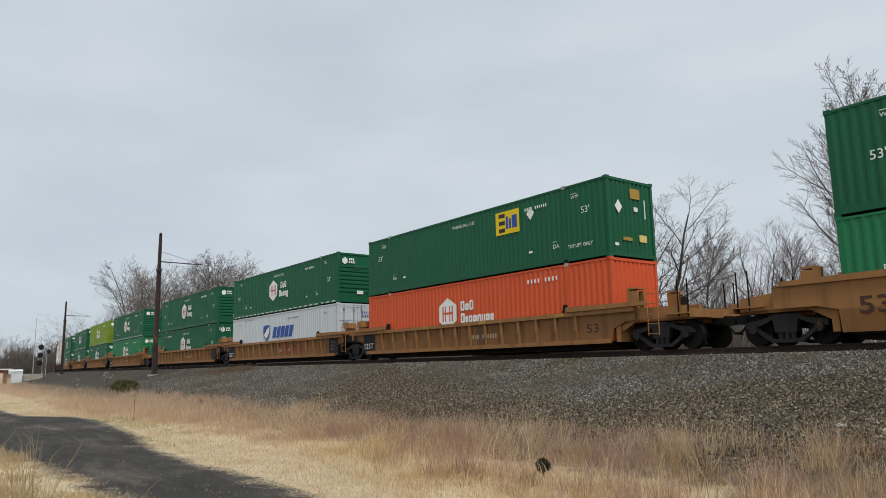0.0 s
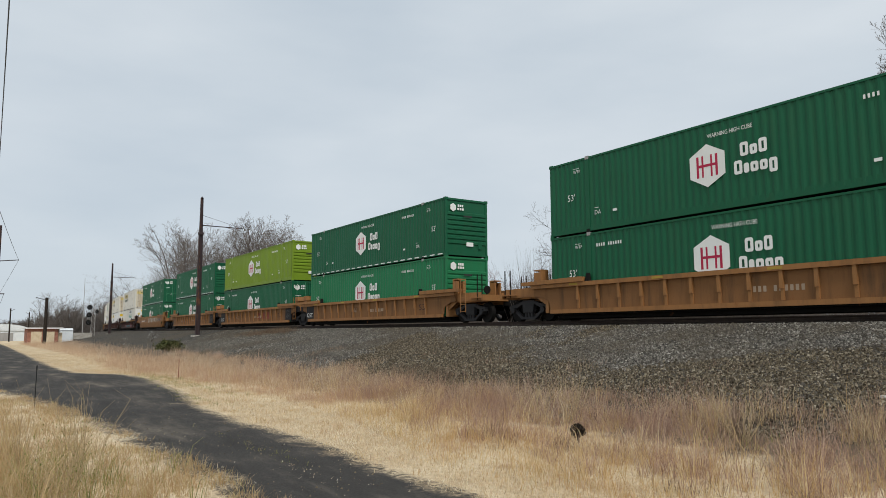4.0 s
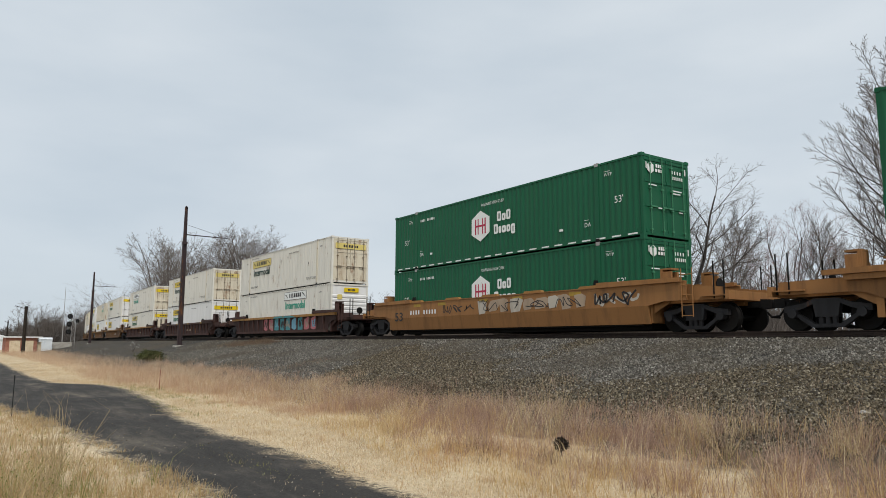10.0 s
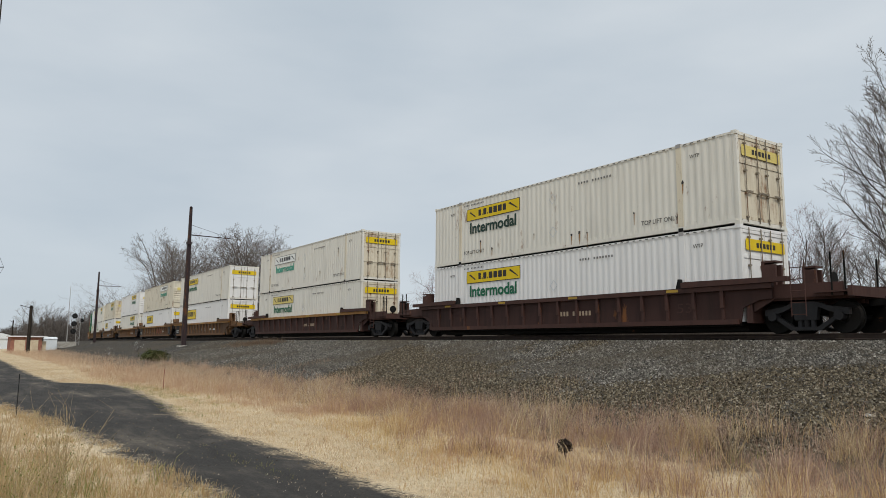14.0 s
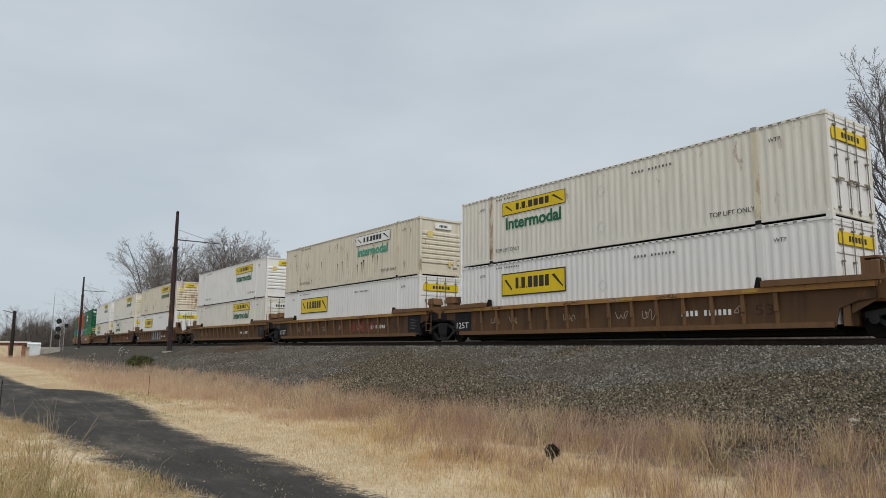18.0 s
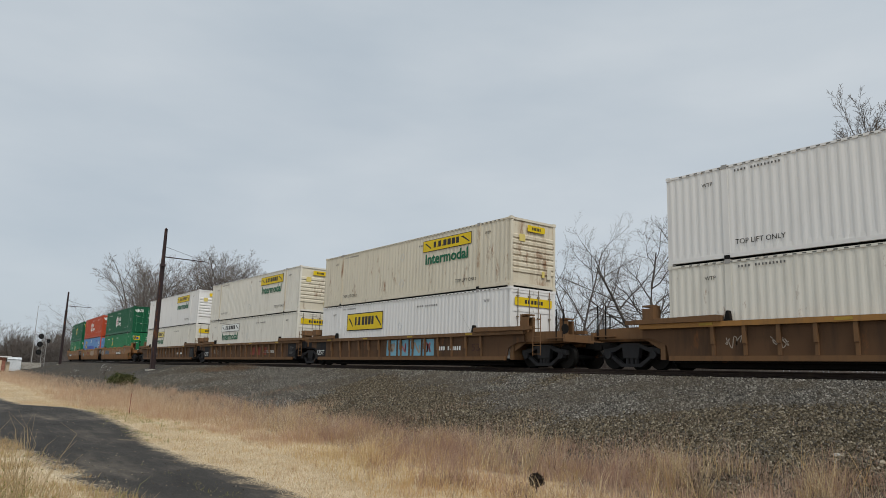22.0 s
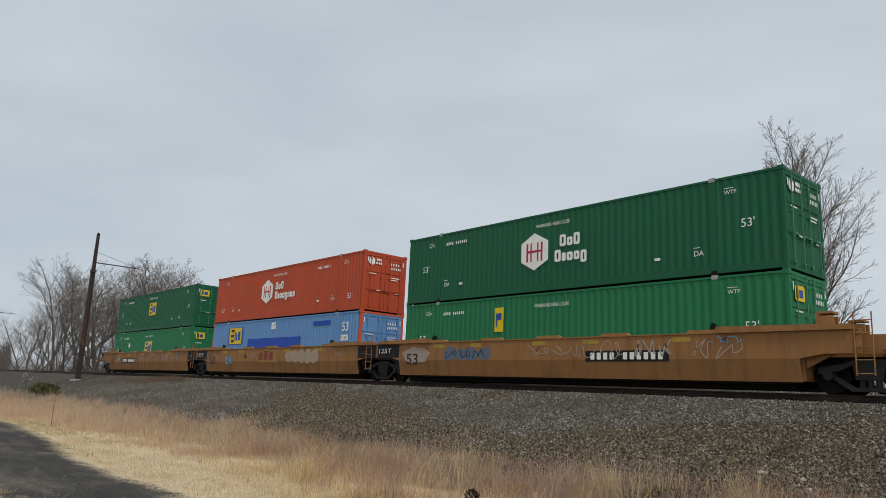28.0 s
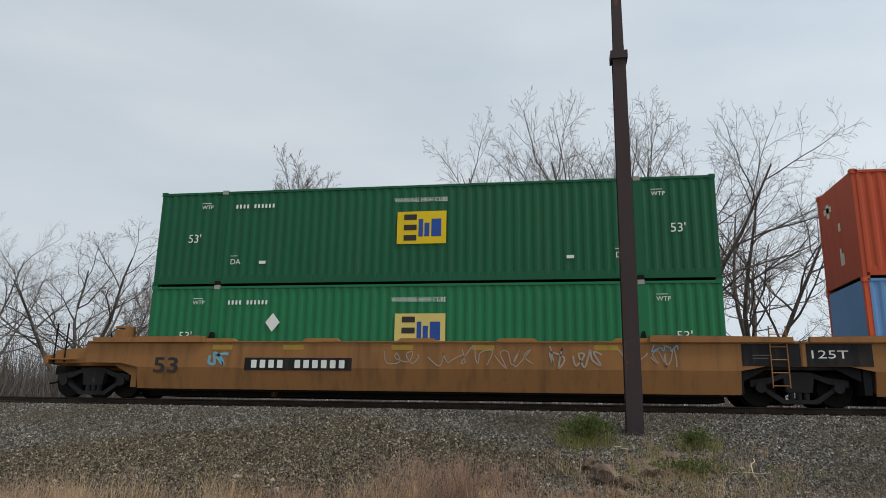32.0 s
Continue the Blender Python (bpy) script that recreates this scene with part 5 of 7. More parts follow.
def ground_material():
    m, nt, b, v = start_material("verge_and_ballast", 0.95, 0.0, False)
    grass, n2 = straw_colour(nt, v)
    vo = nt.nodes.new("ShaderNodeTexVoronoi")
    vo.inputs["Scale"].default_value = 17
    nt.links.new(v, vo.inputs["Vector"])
    # stones paler at their middles; shade in the gaps painted as dark colour
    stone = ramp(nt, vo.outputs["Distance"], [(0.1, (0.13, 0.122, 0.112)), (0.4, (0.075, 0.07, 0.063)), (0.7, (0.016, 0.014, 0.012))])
    tint = nt.nodes.new("ShaderNodeSeparateColor")
    nt.links.new(vo.outputs["Color"], tint.inputs["Color"])
    stone = mixed(nt, 0.6, stone, ramp(nt, tint.outputs[0], [(0.0, (0.12, 0.12, 0.12)), (0.5, (0.5, 0.49, 0.46)), (1.0, (0.9, 0.88, 0.84))]), "OVERLAY")
    soil = noise_of(nt, v, 0.35, 5, 0.6)
    stone = mixed(nt, ramp(nt, soil, [(0.44, (0, 0, 0)), (0.60, (0.6, 0.6, 0.6))]), stone, (0.08, 0.063, 0.043))
    at = nt.nodes.new("ShaderNodeAttribute")
    at.attribute_name = "stony"
    add = nt.nodes.new("ShaderNodeMath")
    add.operation = "ADD"
    jit = nt.nodes.new("ShaderNodeMapRange")
    jit.inputs["To Min"].default_value, jit.inputs["To Max"].default_value = -0.35, 0.35
    nt.links.new(noise_of(nt, v, 1.4, 5, 0.6), jit.inputs["Value"])
    nt.links.new(at.outputs["Fac"], add.inputs[0])
    nt.links.new(jit.outputs["Result"], add.inputs[1])
    dirt = mixed(nt, n2, (0.07, 0.052, 0.036), (0.22, 0.165, 0.115))
    col = mixed(nt, ramp(nt, add.outputs[0], [(0.10, (0, 0, 0)), (0.28, (1, 1, 1))]), grass, dirt)
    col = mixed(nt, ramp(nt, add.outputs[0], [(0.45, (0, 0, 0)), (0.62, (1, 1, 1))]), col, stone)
    nt.links.new(col, b.inputs["Base Color"])
    relief(nt, b, n2, 0.6, 0.04)
    return m


GROUND = ground_material()


def road_material():
    m, nt, b, v = start_material("road_asphalt", 0.92, 0.0, False)
    n = noise_of(nt, v, 0.8, 8, 0.66, (0.45, 1.6, 1))
    col = ramp(nt, n, [(0.3, (0.028, 0.026, 0.024)), (0.5, (0.046, 0.042, 0.038)), (0.60, (0.082, 0.072, 0.060)), (0.70, (0.15, 0.125, 0.098))])
    n2 = noise_of(nt, v, 34, 4, 0.7)
    col = mixed(nt, 0.6, col, ramp(nt, n2, [(0.3, (0.3, 0.3, 0.3)), (0.7, (0.8, 0.8, 0.8))]), "OVERLAY")
    at = nt.nodes.new("ShaderNodeAttribute")
    at.attribute_name = "rim"
    add = nt.nodes.new("ShaderNodeMath")
    add.operation = "ADD"
    jit = nt.nodes.new("ShaderNodeMapRange")
    jit.inputs["From Min"].default_value, jit.inputs["From Max"].default_value = 0.25, 0.75
    jit.inputs["To Min"].default_value, jit.inputs["To Max"].default_value = -0.38, 0.22
    nt.links.new(noise_of(nt, v, 1.5, 6, 0.66), jit.inputs["Value"])
    nt.links.new(at.outputs["Fac"], add.inputs[0])
    nt.links.new(jit.outputs["Result"], add.inputs[1])
    straw, grain = straw_colour(nt, v)
    litter = mixed(nt, ramp(nt, grain, [(0.40, (0, 0, 0)), (0.60, (1, 1, 1))]), (0.07, 0.055, 0.042), straw)
    col = mixed(nt, ramp(nt, add.outputs[0], [(0.34, (1, 1, 1)), (0.62, (0, 0, 0))]), col, litter)
    col = mixed(nt, ramp(nt, add.outputs[0], [(0.16, (1, 1, 1)), (0.34, (0, 0, 0))]), col, straw)
    nt.links.new(col, b.inputs["Base Color"])
    b.inputs["Specular IOR Level"].default_value = 0.2
    relief(nt, b, n2, 0.9, 0.03)
    return m


ROAD = road_material()

build_ground()


def build_track():
    g = thing("track", "steel rails on dark ties in grey ballast", "railway track", kind="structure")
    for s in (-1, 1):
        bm = bmesh.new()
        prof = [(-0.075, 0.0), (0.075, 0.0), (0.075, 0.015), (0.012, 0.03), (0.012, 0.11), (0.037, 0.125), (0.037, 0.16), (-0.037, 0.16), (-0.037, 0.125), (-0.012, 0.11), (-0.012, 0.03), (-0.075, 0.015)]
        last = None
        for sx in [-330 + 7 * k for k in range(41)] + [-45, 0, 60, 260, 480]:
            x, y, a = along(sx)
            c, si = math.cos(radians(a)), math.sin(radians(a))
            ring = [bm.verts.new((x - si * (s * 0.755 + py), y + c * (s * 0.755 + py), RAIL - 0.16 + pz)) for py, pz in prof]
            if last:
                for k in range(12):
                    bm.faces.new((last[k], last[(k + 1) % 12], ring[(k + 1) % 12], ring[k]))
            last = ring
        bmesh.ops.recalc_face_normals(bm, faces=bm.faces)
        part("rail", bm, RAIL_STEEL, g, "brown steel rail")
    bm = bmesh.new()
    box(bm, -0.11, 0.11, -1.3, 1.3, -0.18, 0.0)
    me = mesh_of("tie", bm, WOOD_DARK)
    for k in range(230):
        x, y, a = along(-95 + k * 0.56)
        put("tie", me, g, pose(x, y, RAIL - 0.162, 0, 0, a))


def build_mast(x, y, base, top, arm_z, arm_to, label):
    """Steel pole of a broad-flange section, tapering, with a bracket arm and a stay."""
    at = pose(x, y, base - 0.3)
    p = thing("line_pole", label, "utility pole", "old wire poles along the track", at)
    H = top - base + 0.3
    bm = bmesh.new()
    hprof = [(-1, -1), (1, -1), (1, -0.84), (0.12, -0.84), (0.12, 0.84), (1, 0.84), (1, 1), (-1, 1), (-1, 0.84), (-0.12, 0.84), (-0.12, -0.84), (-1, -0.84)]
    last = None
    for z, w in ((0, 0.18), (H * 0.3, 0.165), (H * 0.75, 0.15), (H * 0.752, 0.125), (H, 0.10)):
        ring = [bm.verts.new((a * w, b * w, z)) for a, b in hprof]
        if last:
            for k in range(12):
                bm.faces.new((last[k], last[(k + 1) % 12], ring[(k + 1) % 12], ring[k]))
        last = ring
    bm.faces.new(last)
    bmesh.ops.recalc_face_normals(bm, faces=bm.faces)
    part("column", bm, POLE_STEEL, p, "dark brown steel column")
    bm = bmesh.new()
    tube(bm, (0, 0, H - 0.02), (0, 0, H + 0.1), 0.13, 0.03, 8)
    part("cap", bm, POLE_STEEL, p)
    bm = bmesh.new()
    box(bm, -0.2, 0.2, -0.2, 0.2, H * 0.75 - 0.15, H * 0.75 + 0.05)
    part("splice_band", bm, POLE_STEEL, p)
    bm = bmesh.new()
    box(bm, -0.42, 0.42, -0.42, 0.42, 0.02, 0.50)
    if arm_to:
        part("footing", bm, CONCRETE, p, "weathered concrete footing")
    else:
        bm.free()
    if arm_to:
        bm = bmesh.new()
        tube(bm, (0, 0.1, arm_z - base + 0.3), (0, arm_to - y, arm_z - base + 0.28), 0.05, 0.04, 6)
        part("bracket_arm", bm, POLE_STEEL, p)
        bm = bmesh.new()
        tube(bm, (0, 0.1, arm_z - base + 1.15), (0, arm_to - y - 0.2, arm_z - base + 0.32), 0.014, sides=5)
        part("stay_rod", bm, POLE_STEEL, p)
    return p


CONCRETE = mottled("concrete", [(0.3, (0.24, 0.22, 0.19)), (0.7, (0.42, 0.40, 0.36))], 3.0)

# ---- grass, stones, trees ----
def field_mesh(name, verts, faces, material, label, category, kind="stuff"):
    me = bpy.data.meshes.new(name)
    me.from_pydata(verts, [], faces)
    me.materials.append(material)
    ob = new(name, me)
    return tagged(ob, label, category, kind=kind)


def grass_material(name, stops, patch):
    """One tint a blade, shifted in patches."""
    m, nt, b, v = start_material(name, 0.8, 0.0, False)
    geo = nt.nodes.new("ShaderNodeNewGeometry")
    col = ramp(nt, geo.outputs["Random Per Island"], stops)
    n = noise_of(nt, v, 0.55, 4, 0.6)
    col = mixed(nt, ramp(nt, n, [(0.40, (0, 0, 0)), (0.62, (0.75, 0.75, 0.75))]), col, patch)
    nt.links.new(col, b.inputs["Base Color"])
    b.inputs["Specular IOR Level"].default_value = 0.15
    tr = nt.nodes.new("ShaderNodeBsdfTranslucent")
    nt.links.new(col, tr.inputs["Color"])
    mx = nt.nodes.new("ShaderNodeMixShader")
    mx.inputs[0].default_value = 0.4
    nt.links.new(b.outputs[0], mx.inputs[1])
    nt.links.new(tr.outputs[0], mx.inputs[2])
    nt.links.new(mx.outputs[0], nt.nodes["Material Output"].inputs["Surface"])
    return m


def blades(name, spots, material, label, high, wide, droop=0.35, category="grass"):
    """Bent tapering blades, one at each spot (x, y, scale) or (x, y, scale, way of its lean)."""
    rng = np.random.default_rng(len(spots))
    n = len(spots)
    s = np.array(spots)
    z = np.array([lie(x, y) for x, y in s[:, :2]])
    h = s[:, 2] * rng.uniform(high[0], high[1], n)
    w = rng.uniform(wide[0], wide[1], n)
    turn = rng.uniform(0, math.tau, n)
    lean = rng.uniform(0.05, droop, n) * h
    way = s[:, 3] + rng.normal(0, 0.5, n) if s.shape[1] > 3 else rng.uniform(0, math.tau, n)
    dx, dy = np.cos(turn) * w / 2, np.sin(turn) * w / 2
    lx, ly = np.cos(way) * lean, np.sin(way) * lean
    v = np.empty((n, 5, 3))
    v[:, 0] = np.stack([s[:, 0] - dx, s[:, 1] - dy, z - 0.03], 1)
    v[:, 1] = np.stack([s[:, 0] + dx, s[:, 1] + dy, z - 0.03], 1)
    v[:, 2] = np.stack([s[:, 0] + lx * 0.35 + dx * 0.7, s[:, 1] + ly * 0.35 + dy * 0.7, z + h * 0.55], 1)
    v[:, 3] = np.stack([s[:, 0] + lx * 0.35 - dx * 0.7, s[:, 1] + ly * 0.35 - dy * 0.7, z + h * 0.55], 1)
    v[:, 4] = np.stack([s[:, 0] + lx, s[:, 1] + ly, z + h * (1 - 0.25 * lean / h)], 1)
    faces = []
    for k in range(0, 5 * n, 5):
        faces.append((k, k + 1, k + 2, k + 3))
        faces.append((k + 3, k + 2, k + 4))
    return field_mesh(name, v.reshape(-1, 3).tolist(), faces, material, label, category)


GOLD_GRASS = grass_material("golden_dry_grass", [(0.0, (0.42, 0.27, 0.12)), (0.4, (0.60, 0.44, 0.22)), (0.75, (0.74, 0.60, 0.36)), (1.0, (0.82, 0.73, 0.53))], (0.55, 0.36, 0.17))
DARK_WEED = grass_material("dark_tangled_weeds", [(0.0, (0.09, 0.06, 0.04)), (0.6, (0.20, 0.14, 0.095)), (1.0, (0.42, 0.31, 0.21))], (0.15, 0.10, 0.07))
TALL_GRASS = grass_material("tall_dry_grass", [(0.0, (0.383, 0.246, 0.146)), (0.4, (0.547, 0.392, 0.255)), (0.75, (0.674, 0.537, 0.374)), (1.0, (0.765, 0.674, 0.511))], (0.511, 0.329, 0.228))
PURPLE_GRASS = grass_material("greyish_weed_grass", [(0.0, (0.19, 0.115, 0.085)), (0.5, (0.42, 0.285, 0.215)), (1.0, (0.72, 0.57, 0.43))], (0.40, 0.24, 0.175))
MOWN_GRASS = grass_material("bleached_short_grass", [(0.0, (0.42, 0.30, 0.18)), (0.3, (0.63, 0.50, 0.33)), (0.65, (0.76, 0.66, 0.48)), (1.0, (0.85, 0.78, 0.63))], (0.60, 0.46, 0.29))
WEED_GRASS = grass_material("verge_weeds", [(0.0, (0.354, 0.233, 0.112)), (0.5, (0.503, 0.364, 0.196)), (0.8, (0.634, 0.503, 0.289)), (1.0, (0.317, 0.317, 0.112))], (0.466, 0.317, 0.167))
PALE_GREEN = grass_material("young_green_weeds", [(0.0, (0.10, 0.13, 0.03)), (0.5, (0.22, 0.24, 0.075)), (1.0, (0.44, 0.40, 0.17))], (0.30, 0.27, 0.11))
GREEN_WEED = grass_material("green_weed_leaves", [(0.0, (0.025, 0.045, 0.010)), (0.6, (0.065, 0.095, 0.022)), (1.0, (0.15, 0.175, 0.05))], (0.06, 0.08, 0.02))
STONES = islands("ballast_stones", [(0.0, (0.052, 0.048, 0.042)), (0.3, (0.110, 0.102, 0.089)), (0.6, (0.185, 0.171, 0.149)), (0.87, (0.275, 0.255, 0.222)), (1.0, (0.42, 0.395, 0.35))], 0.85, 18, (0.115, 0.094, 0.066))
EARTHY_STONES = islands("earth_stained_stones", [(0.0, (0.038, 0.030, 0.020)), (0.3, (0.082, 0.066, 0.045)), (0.6, (0.150, 0.122, 0.083)), (0.87, (0.235, 0.198, 0.14)), (1.0, (0.37, 0.325, 0.25))], 0.9, 18)
BARK = mottled("tree_bark", [(0.3, (0.055, 0.048, 0.044)), (0.7, (0.14, 0.122, 0.108))], 3.0, stretch=(3, 3, 0.6))
TWIGS = mottled("bare_twigs", [(0.3, (0.10, 0.084, 0.074)), (0.7, (0.20, 0.17, 0.148))], 1.2)
PINK_TWIGS = mottled("budding_twigs", [(0.3, (0.16, 0.085, 0.085)), (0.7, (0.32, 0.19, 0.18))], 1.2)
LEAF_DARK = islands("evergreen_leaves", [(0.0, (0.028, 0.036, 0.012)), (0.6, (0.07, 0.08, 0.028)), (1.0, (0.15, 0.145, 0.055))], 0.7)
DRY_STEM = mottled("dry_stems", [(0.3, (0.26, 0.19, 0.10)), (0.7, (0.46, 0.36, 0.22))], 3.0)
DIRT = mottled("bare_dirt", [(0.3, (0.06, 0.042, 0.032)), (0.7, (0.20, 0.145, 0.108))], 5.0)


def road_edges(x):
    """Right-hand (+y) and left-hand edge of the drive at x."""
    wob = noise.noise((x * 0.35, 7.0, 0)) * 0.10
    far = float(np.interp(x, [-140, -72, -49, -37, -31, -29, -27, -23, -20, -18, -16, -14, -8, 0, 30], [4.4, 3.8, 3.5, 3.5, 3.65, 4.75, 5.1, 5.05, 4.8, 4.5, 4.1, 4.05, 4.05, 4.05, 4.5])) + wob
    near = float(np.interp(x, [-140, -72, -40, -25, -20, -16, -12, -9.5, -6, 0, 30], [0.2, 0.0, 0.1, 0.6, 1.3, 1.72, 2.05, 2.3, 2.4, 2.3, 2.6])) - wob * 0.7
    return far, near


def verge_line(x):
    """Where the bleached strip ends and the tall growth begins."""
    return float(np.interp(x, [-75, -50, -38, -30, -26, -22, -18, -14, -10, -7, -3, 6, 12], [6.2, 5.9, 5.9, 5.5, 5.9, 6.9, 7.0, 6.7, 5.9, 5.2, 5.0, 5.6, 6.0]))


def toe_line(x):
    """Where the growth gives way to bare stones."""
    return centre_y(x) - 10.0 + 0.7 * noise.noise((x * 0.22, 1.0, 2.0)) + float(np.interp(x, [-40, -30, -22, -15, -5, 0], [0.6, 0.4, -0.4, -0.1, 0.5, 1.0]))


def grow_grass():
    rng = random.Random(11)
    tall, grey, mown, weeds, sparse, gold, dark, green = [], [], [], [], [], [], [], []

    def patch(x, y, k=0.45, o=0.0):
        return noise.noise((x * k + o, y * k, o))

    def tuft(store, x, y, k, n, r):
        for _ in range(n):
            a, d = rng.uniform(0, math.tau), abs(rng.gauss(0, r))
            store.append((x + d * math.cos(a), y + d * math.sin(a), k * rng.uniform(0.35, 1.0), a))
    # tall growth below the bank in tufts: russet along the far part, pinkish weeds behind, golden grass in front
    for _ in range(13500):
        x = -46 + 57 * rng.random() ** 0.8
        start, edge = verge_line(x) + 0.5 * patch(x, 0, 0.5, 3), toe_line(x)
        q = rng.random() ** 0.9
        y = start + (edge - start) * q + rng.gauss(0, 0.25)
        clump = patch(x, y, 1.9, 5) + 0.8 * patch(x, y, 0.6, 14)
        if clump < -0.18 or rng.random() > 0.35 + 1.3 * (clump + 0.2):
            continue
        k = 0.30 + 0.34 * min(1, max(0, (y - start) / 1.4)) + 0.75 * max(0, clump)
        g = q - 0.40 + 0.5 * patch(x, y, 0.5, 20) + min(0.35, (x + 17) * 0.05) + rng.gauss(0, 0.12)
        if g > 0.0:
            store = dark if patch(x, y, 0.9, 77) > 0.28 and x > -9 else gold if rng.random() < 0.22 else grey
        else:
            store = gold if x > -13 + 3 * patch(x, y, 0.7, 80) else tall
        tuft(store, x, y, max(0.22, k), rng.randrange(7, 24), 0.07)
    # thick growth round the dead leaves
    for _ in range(150):
        tuft(grey if rng.random() < 0.65 else gold, rng.gauss(-7.4, 1.1), rng.gauss(6.75, 0.45), rng.uniform(0.3, 0.75), rng.randrange(9, 20), 0.07)
    # low wisps between the tufts, leaning anyhow
    for _ in range(42000):
        x = -40 + 52 * rng.random() ** 0.75
        start, edge = verge_line(x), toe_line(x)
        y = start - 0.5 + (edge - start + 0.9) * rng.random()
        g = (y - start) / max(edge - start, 0.5) + 0.5 * patch(x, y, 0.6, 24)
        (grey if g > 0.5 else gold if x > -14 else tall).append((x, y, rng.uniform(0.15, 0.38), rng.uniform(0, 6.28)))
    # single straw stalks standing over the rest
    for _ in range(1500):
        x = -26 + 34 * rng.random() ** 0.8
        y = verge_line(x) + (toe_line(x) - verge_line(x)) * rng.random() ** 1.3
        gold.append((x, y, rng.uniform(0.8, 1.15), rng.uniform(0, 6.28)))
    # thin stalks running up the bank
    for _ in range(16000):
        x = -30 + 42 * rng.random()
        y = toe_line(x) + rng.random() ** 2.4 * 3.4
        if patch(x, y, 0.5, 31) < 0.08:
            continue
        sparse.append((x, y, rng.uniform(0.25, 0.7)))
    # tan tufts and matted growth on the bank where the stones turn brown
    for cx, cy, sx, sy, n, store in ((-22.6, 11.0, 0.7, 0.5, 95, tall), (-21.3, 10.3, 0.8, 0.4, 60, tall), (-16.5, 10.9, 1.6, 0.5, 80, dark), (-18.6, 11.6, 1.3, 0.4, 50, dark), (-45.0, 17.0, 1.6, 0.35, 420, dark), (-47.5, 16.4, 1.6, 0.4, 220, dark)):
        for _ in range(n):
            tuft(store, rng.gauss(cx, sx), rng.gauss(cy, sy), rng.uniform(0.25, 0.7), rng.randrange(8, 16), 0.08)
    # patch in front of the near pole
    for _ in range(190):
        tuft(grey, rng.gauss(-1.7, 0.75), rng.gauss(12.1, 0.55), rng.uniform(0.4, 1.0), rng.randrange(9, 18), 0.06)
    # dry tufts over the mound
    for _ in range(520):
        x, y = rng.gauss(2.2, 0.95), rng.gauss(13.1, 1.0)
        if patch(x, y, 1.6, 60) > -0.1:
            tuft((weeds, dark, grey, green)[rng.randrange(4)], x, y, rng.uniform(0.2, 0.6), rng.randrange(6, 16), 0.08)
    # bleached mown strip, matted, thinning on to the drive
    for _ in range(200000):
        x = -60 + 68 * rng.random() ** 0.72
        far, near = road_edges(x)
        end = verge_line(x) + 1.1
        y = far - 0.45 + (end - far + 0.45) * rng.random()
        if y < far + 0.4 and patch(x, y, 2.2, 51) < 0.25 - 1.1 * (y - far + 0.35):
            continue
        lump = patch(x, y, 1.1, 90) + 0.6 * patch(x, y, 3.0, 93)
        mown.append((x, y, rng.uniform(0.5, 1.1) * (0.75 + 0.6 * max(-0.6, lump)) * (1.0 if rng.random() < 0.985 else 2.6) * (0.6 if y < far + 0.35 else 1.0)))
    # small brown and gold tufts left standing in it
    for _ in range(2600):
        x = -34 + 42 * rng.random() ** 0.75
        far, near = road_edges(x)
        y = far + 0.1 + (verge_line(x) + 0.3 - far) * rng.random() ** 0.7
        if patch(x, y, 1.4, 98) > 0.05:
            tuft(gold if rng.random() < 0.6 else tall, x, y, rng.uniform(0.1, 0.27), rng.randrange(6, 14), 0.08)
    for _ in range(26000):
        x, y = rng.uniform(-9, 12), rng.uniform(-9, 2.2)
        if patch(x, y, 0.8, 71) > -0.25:
            mown.append((x, y, rng.uniform(0.5, 1.2)))
    # thin dry strip between the wheel tracks of the drive
    for _ in range(2600):
        x, y = -11 + 16 * rng.random(), rng.gauss(3.3, 0.13)
        if patch(x, y, 1.2, 95) > 0.0:
            mown.append((x, y, rng.uniform(0.3, 0.7)))
    # far verge beyond the bend of the drive
    for _ in range(30000):
        x = -115 + 70 * rng.random()
        far, near = road_edges(x)
        y = far + rng.random() ** 1.2 * (centre_y(x) - 9.5 - far)
        low = y < verge_line(x)
        (mown if low else tall).append((x, y, rng.uniform(0.7, 1.6) if low else rng.uniform(0.4, 1.1), rng.uniform(0, 6.28)))
    # near side of the drive
    for _ in range(8000):
        x = -26 + 25 * rng.random() ** 0.8
        far, near = road_edges(x)
        y = near + 0.1 - rng.random() ** 1.1 * 6.0
        d = near - y
        if patch(x, y, 0.9, 40) < -0.22 or math.hypot(x, y) < 3.0:
            continue
        c2 = patch(x, y, 1.5, 43)
        if c2 < -0.05 and rng.random() < 0.75:
            continue
        tuft(weeds, x, y, 0.13 + min(0.62, max(0, d - 0.5) * 0.42) + 0.35 * max(0, c2), rng.randrange(8, 20), 0.07)
    for _ in range(22000):
        x = -22 + 20 * rng.random() ** 0.8
        far, near = road_edges(x)
        y = near + 0.25 - rng.random() * 2.2
        if math.hypot(x, y) > 3.0 and not (y > near - 0.3 and patch(x, y, 2.2, 57) < 0.0):
            mown.append((x, y, rng.uniform(0.4, 0.9)))
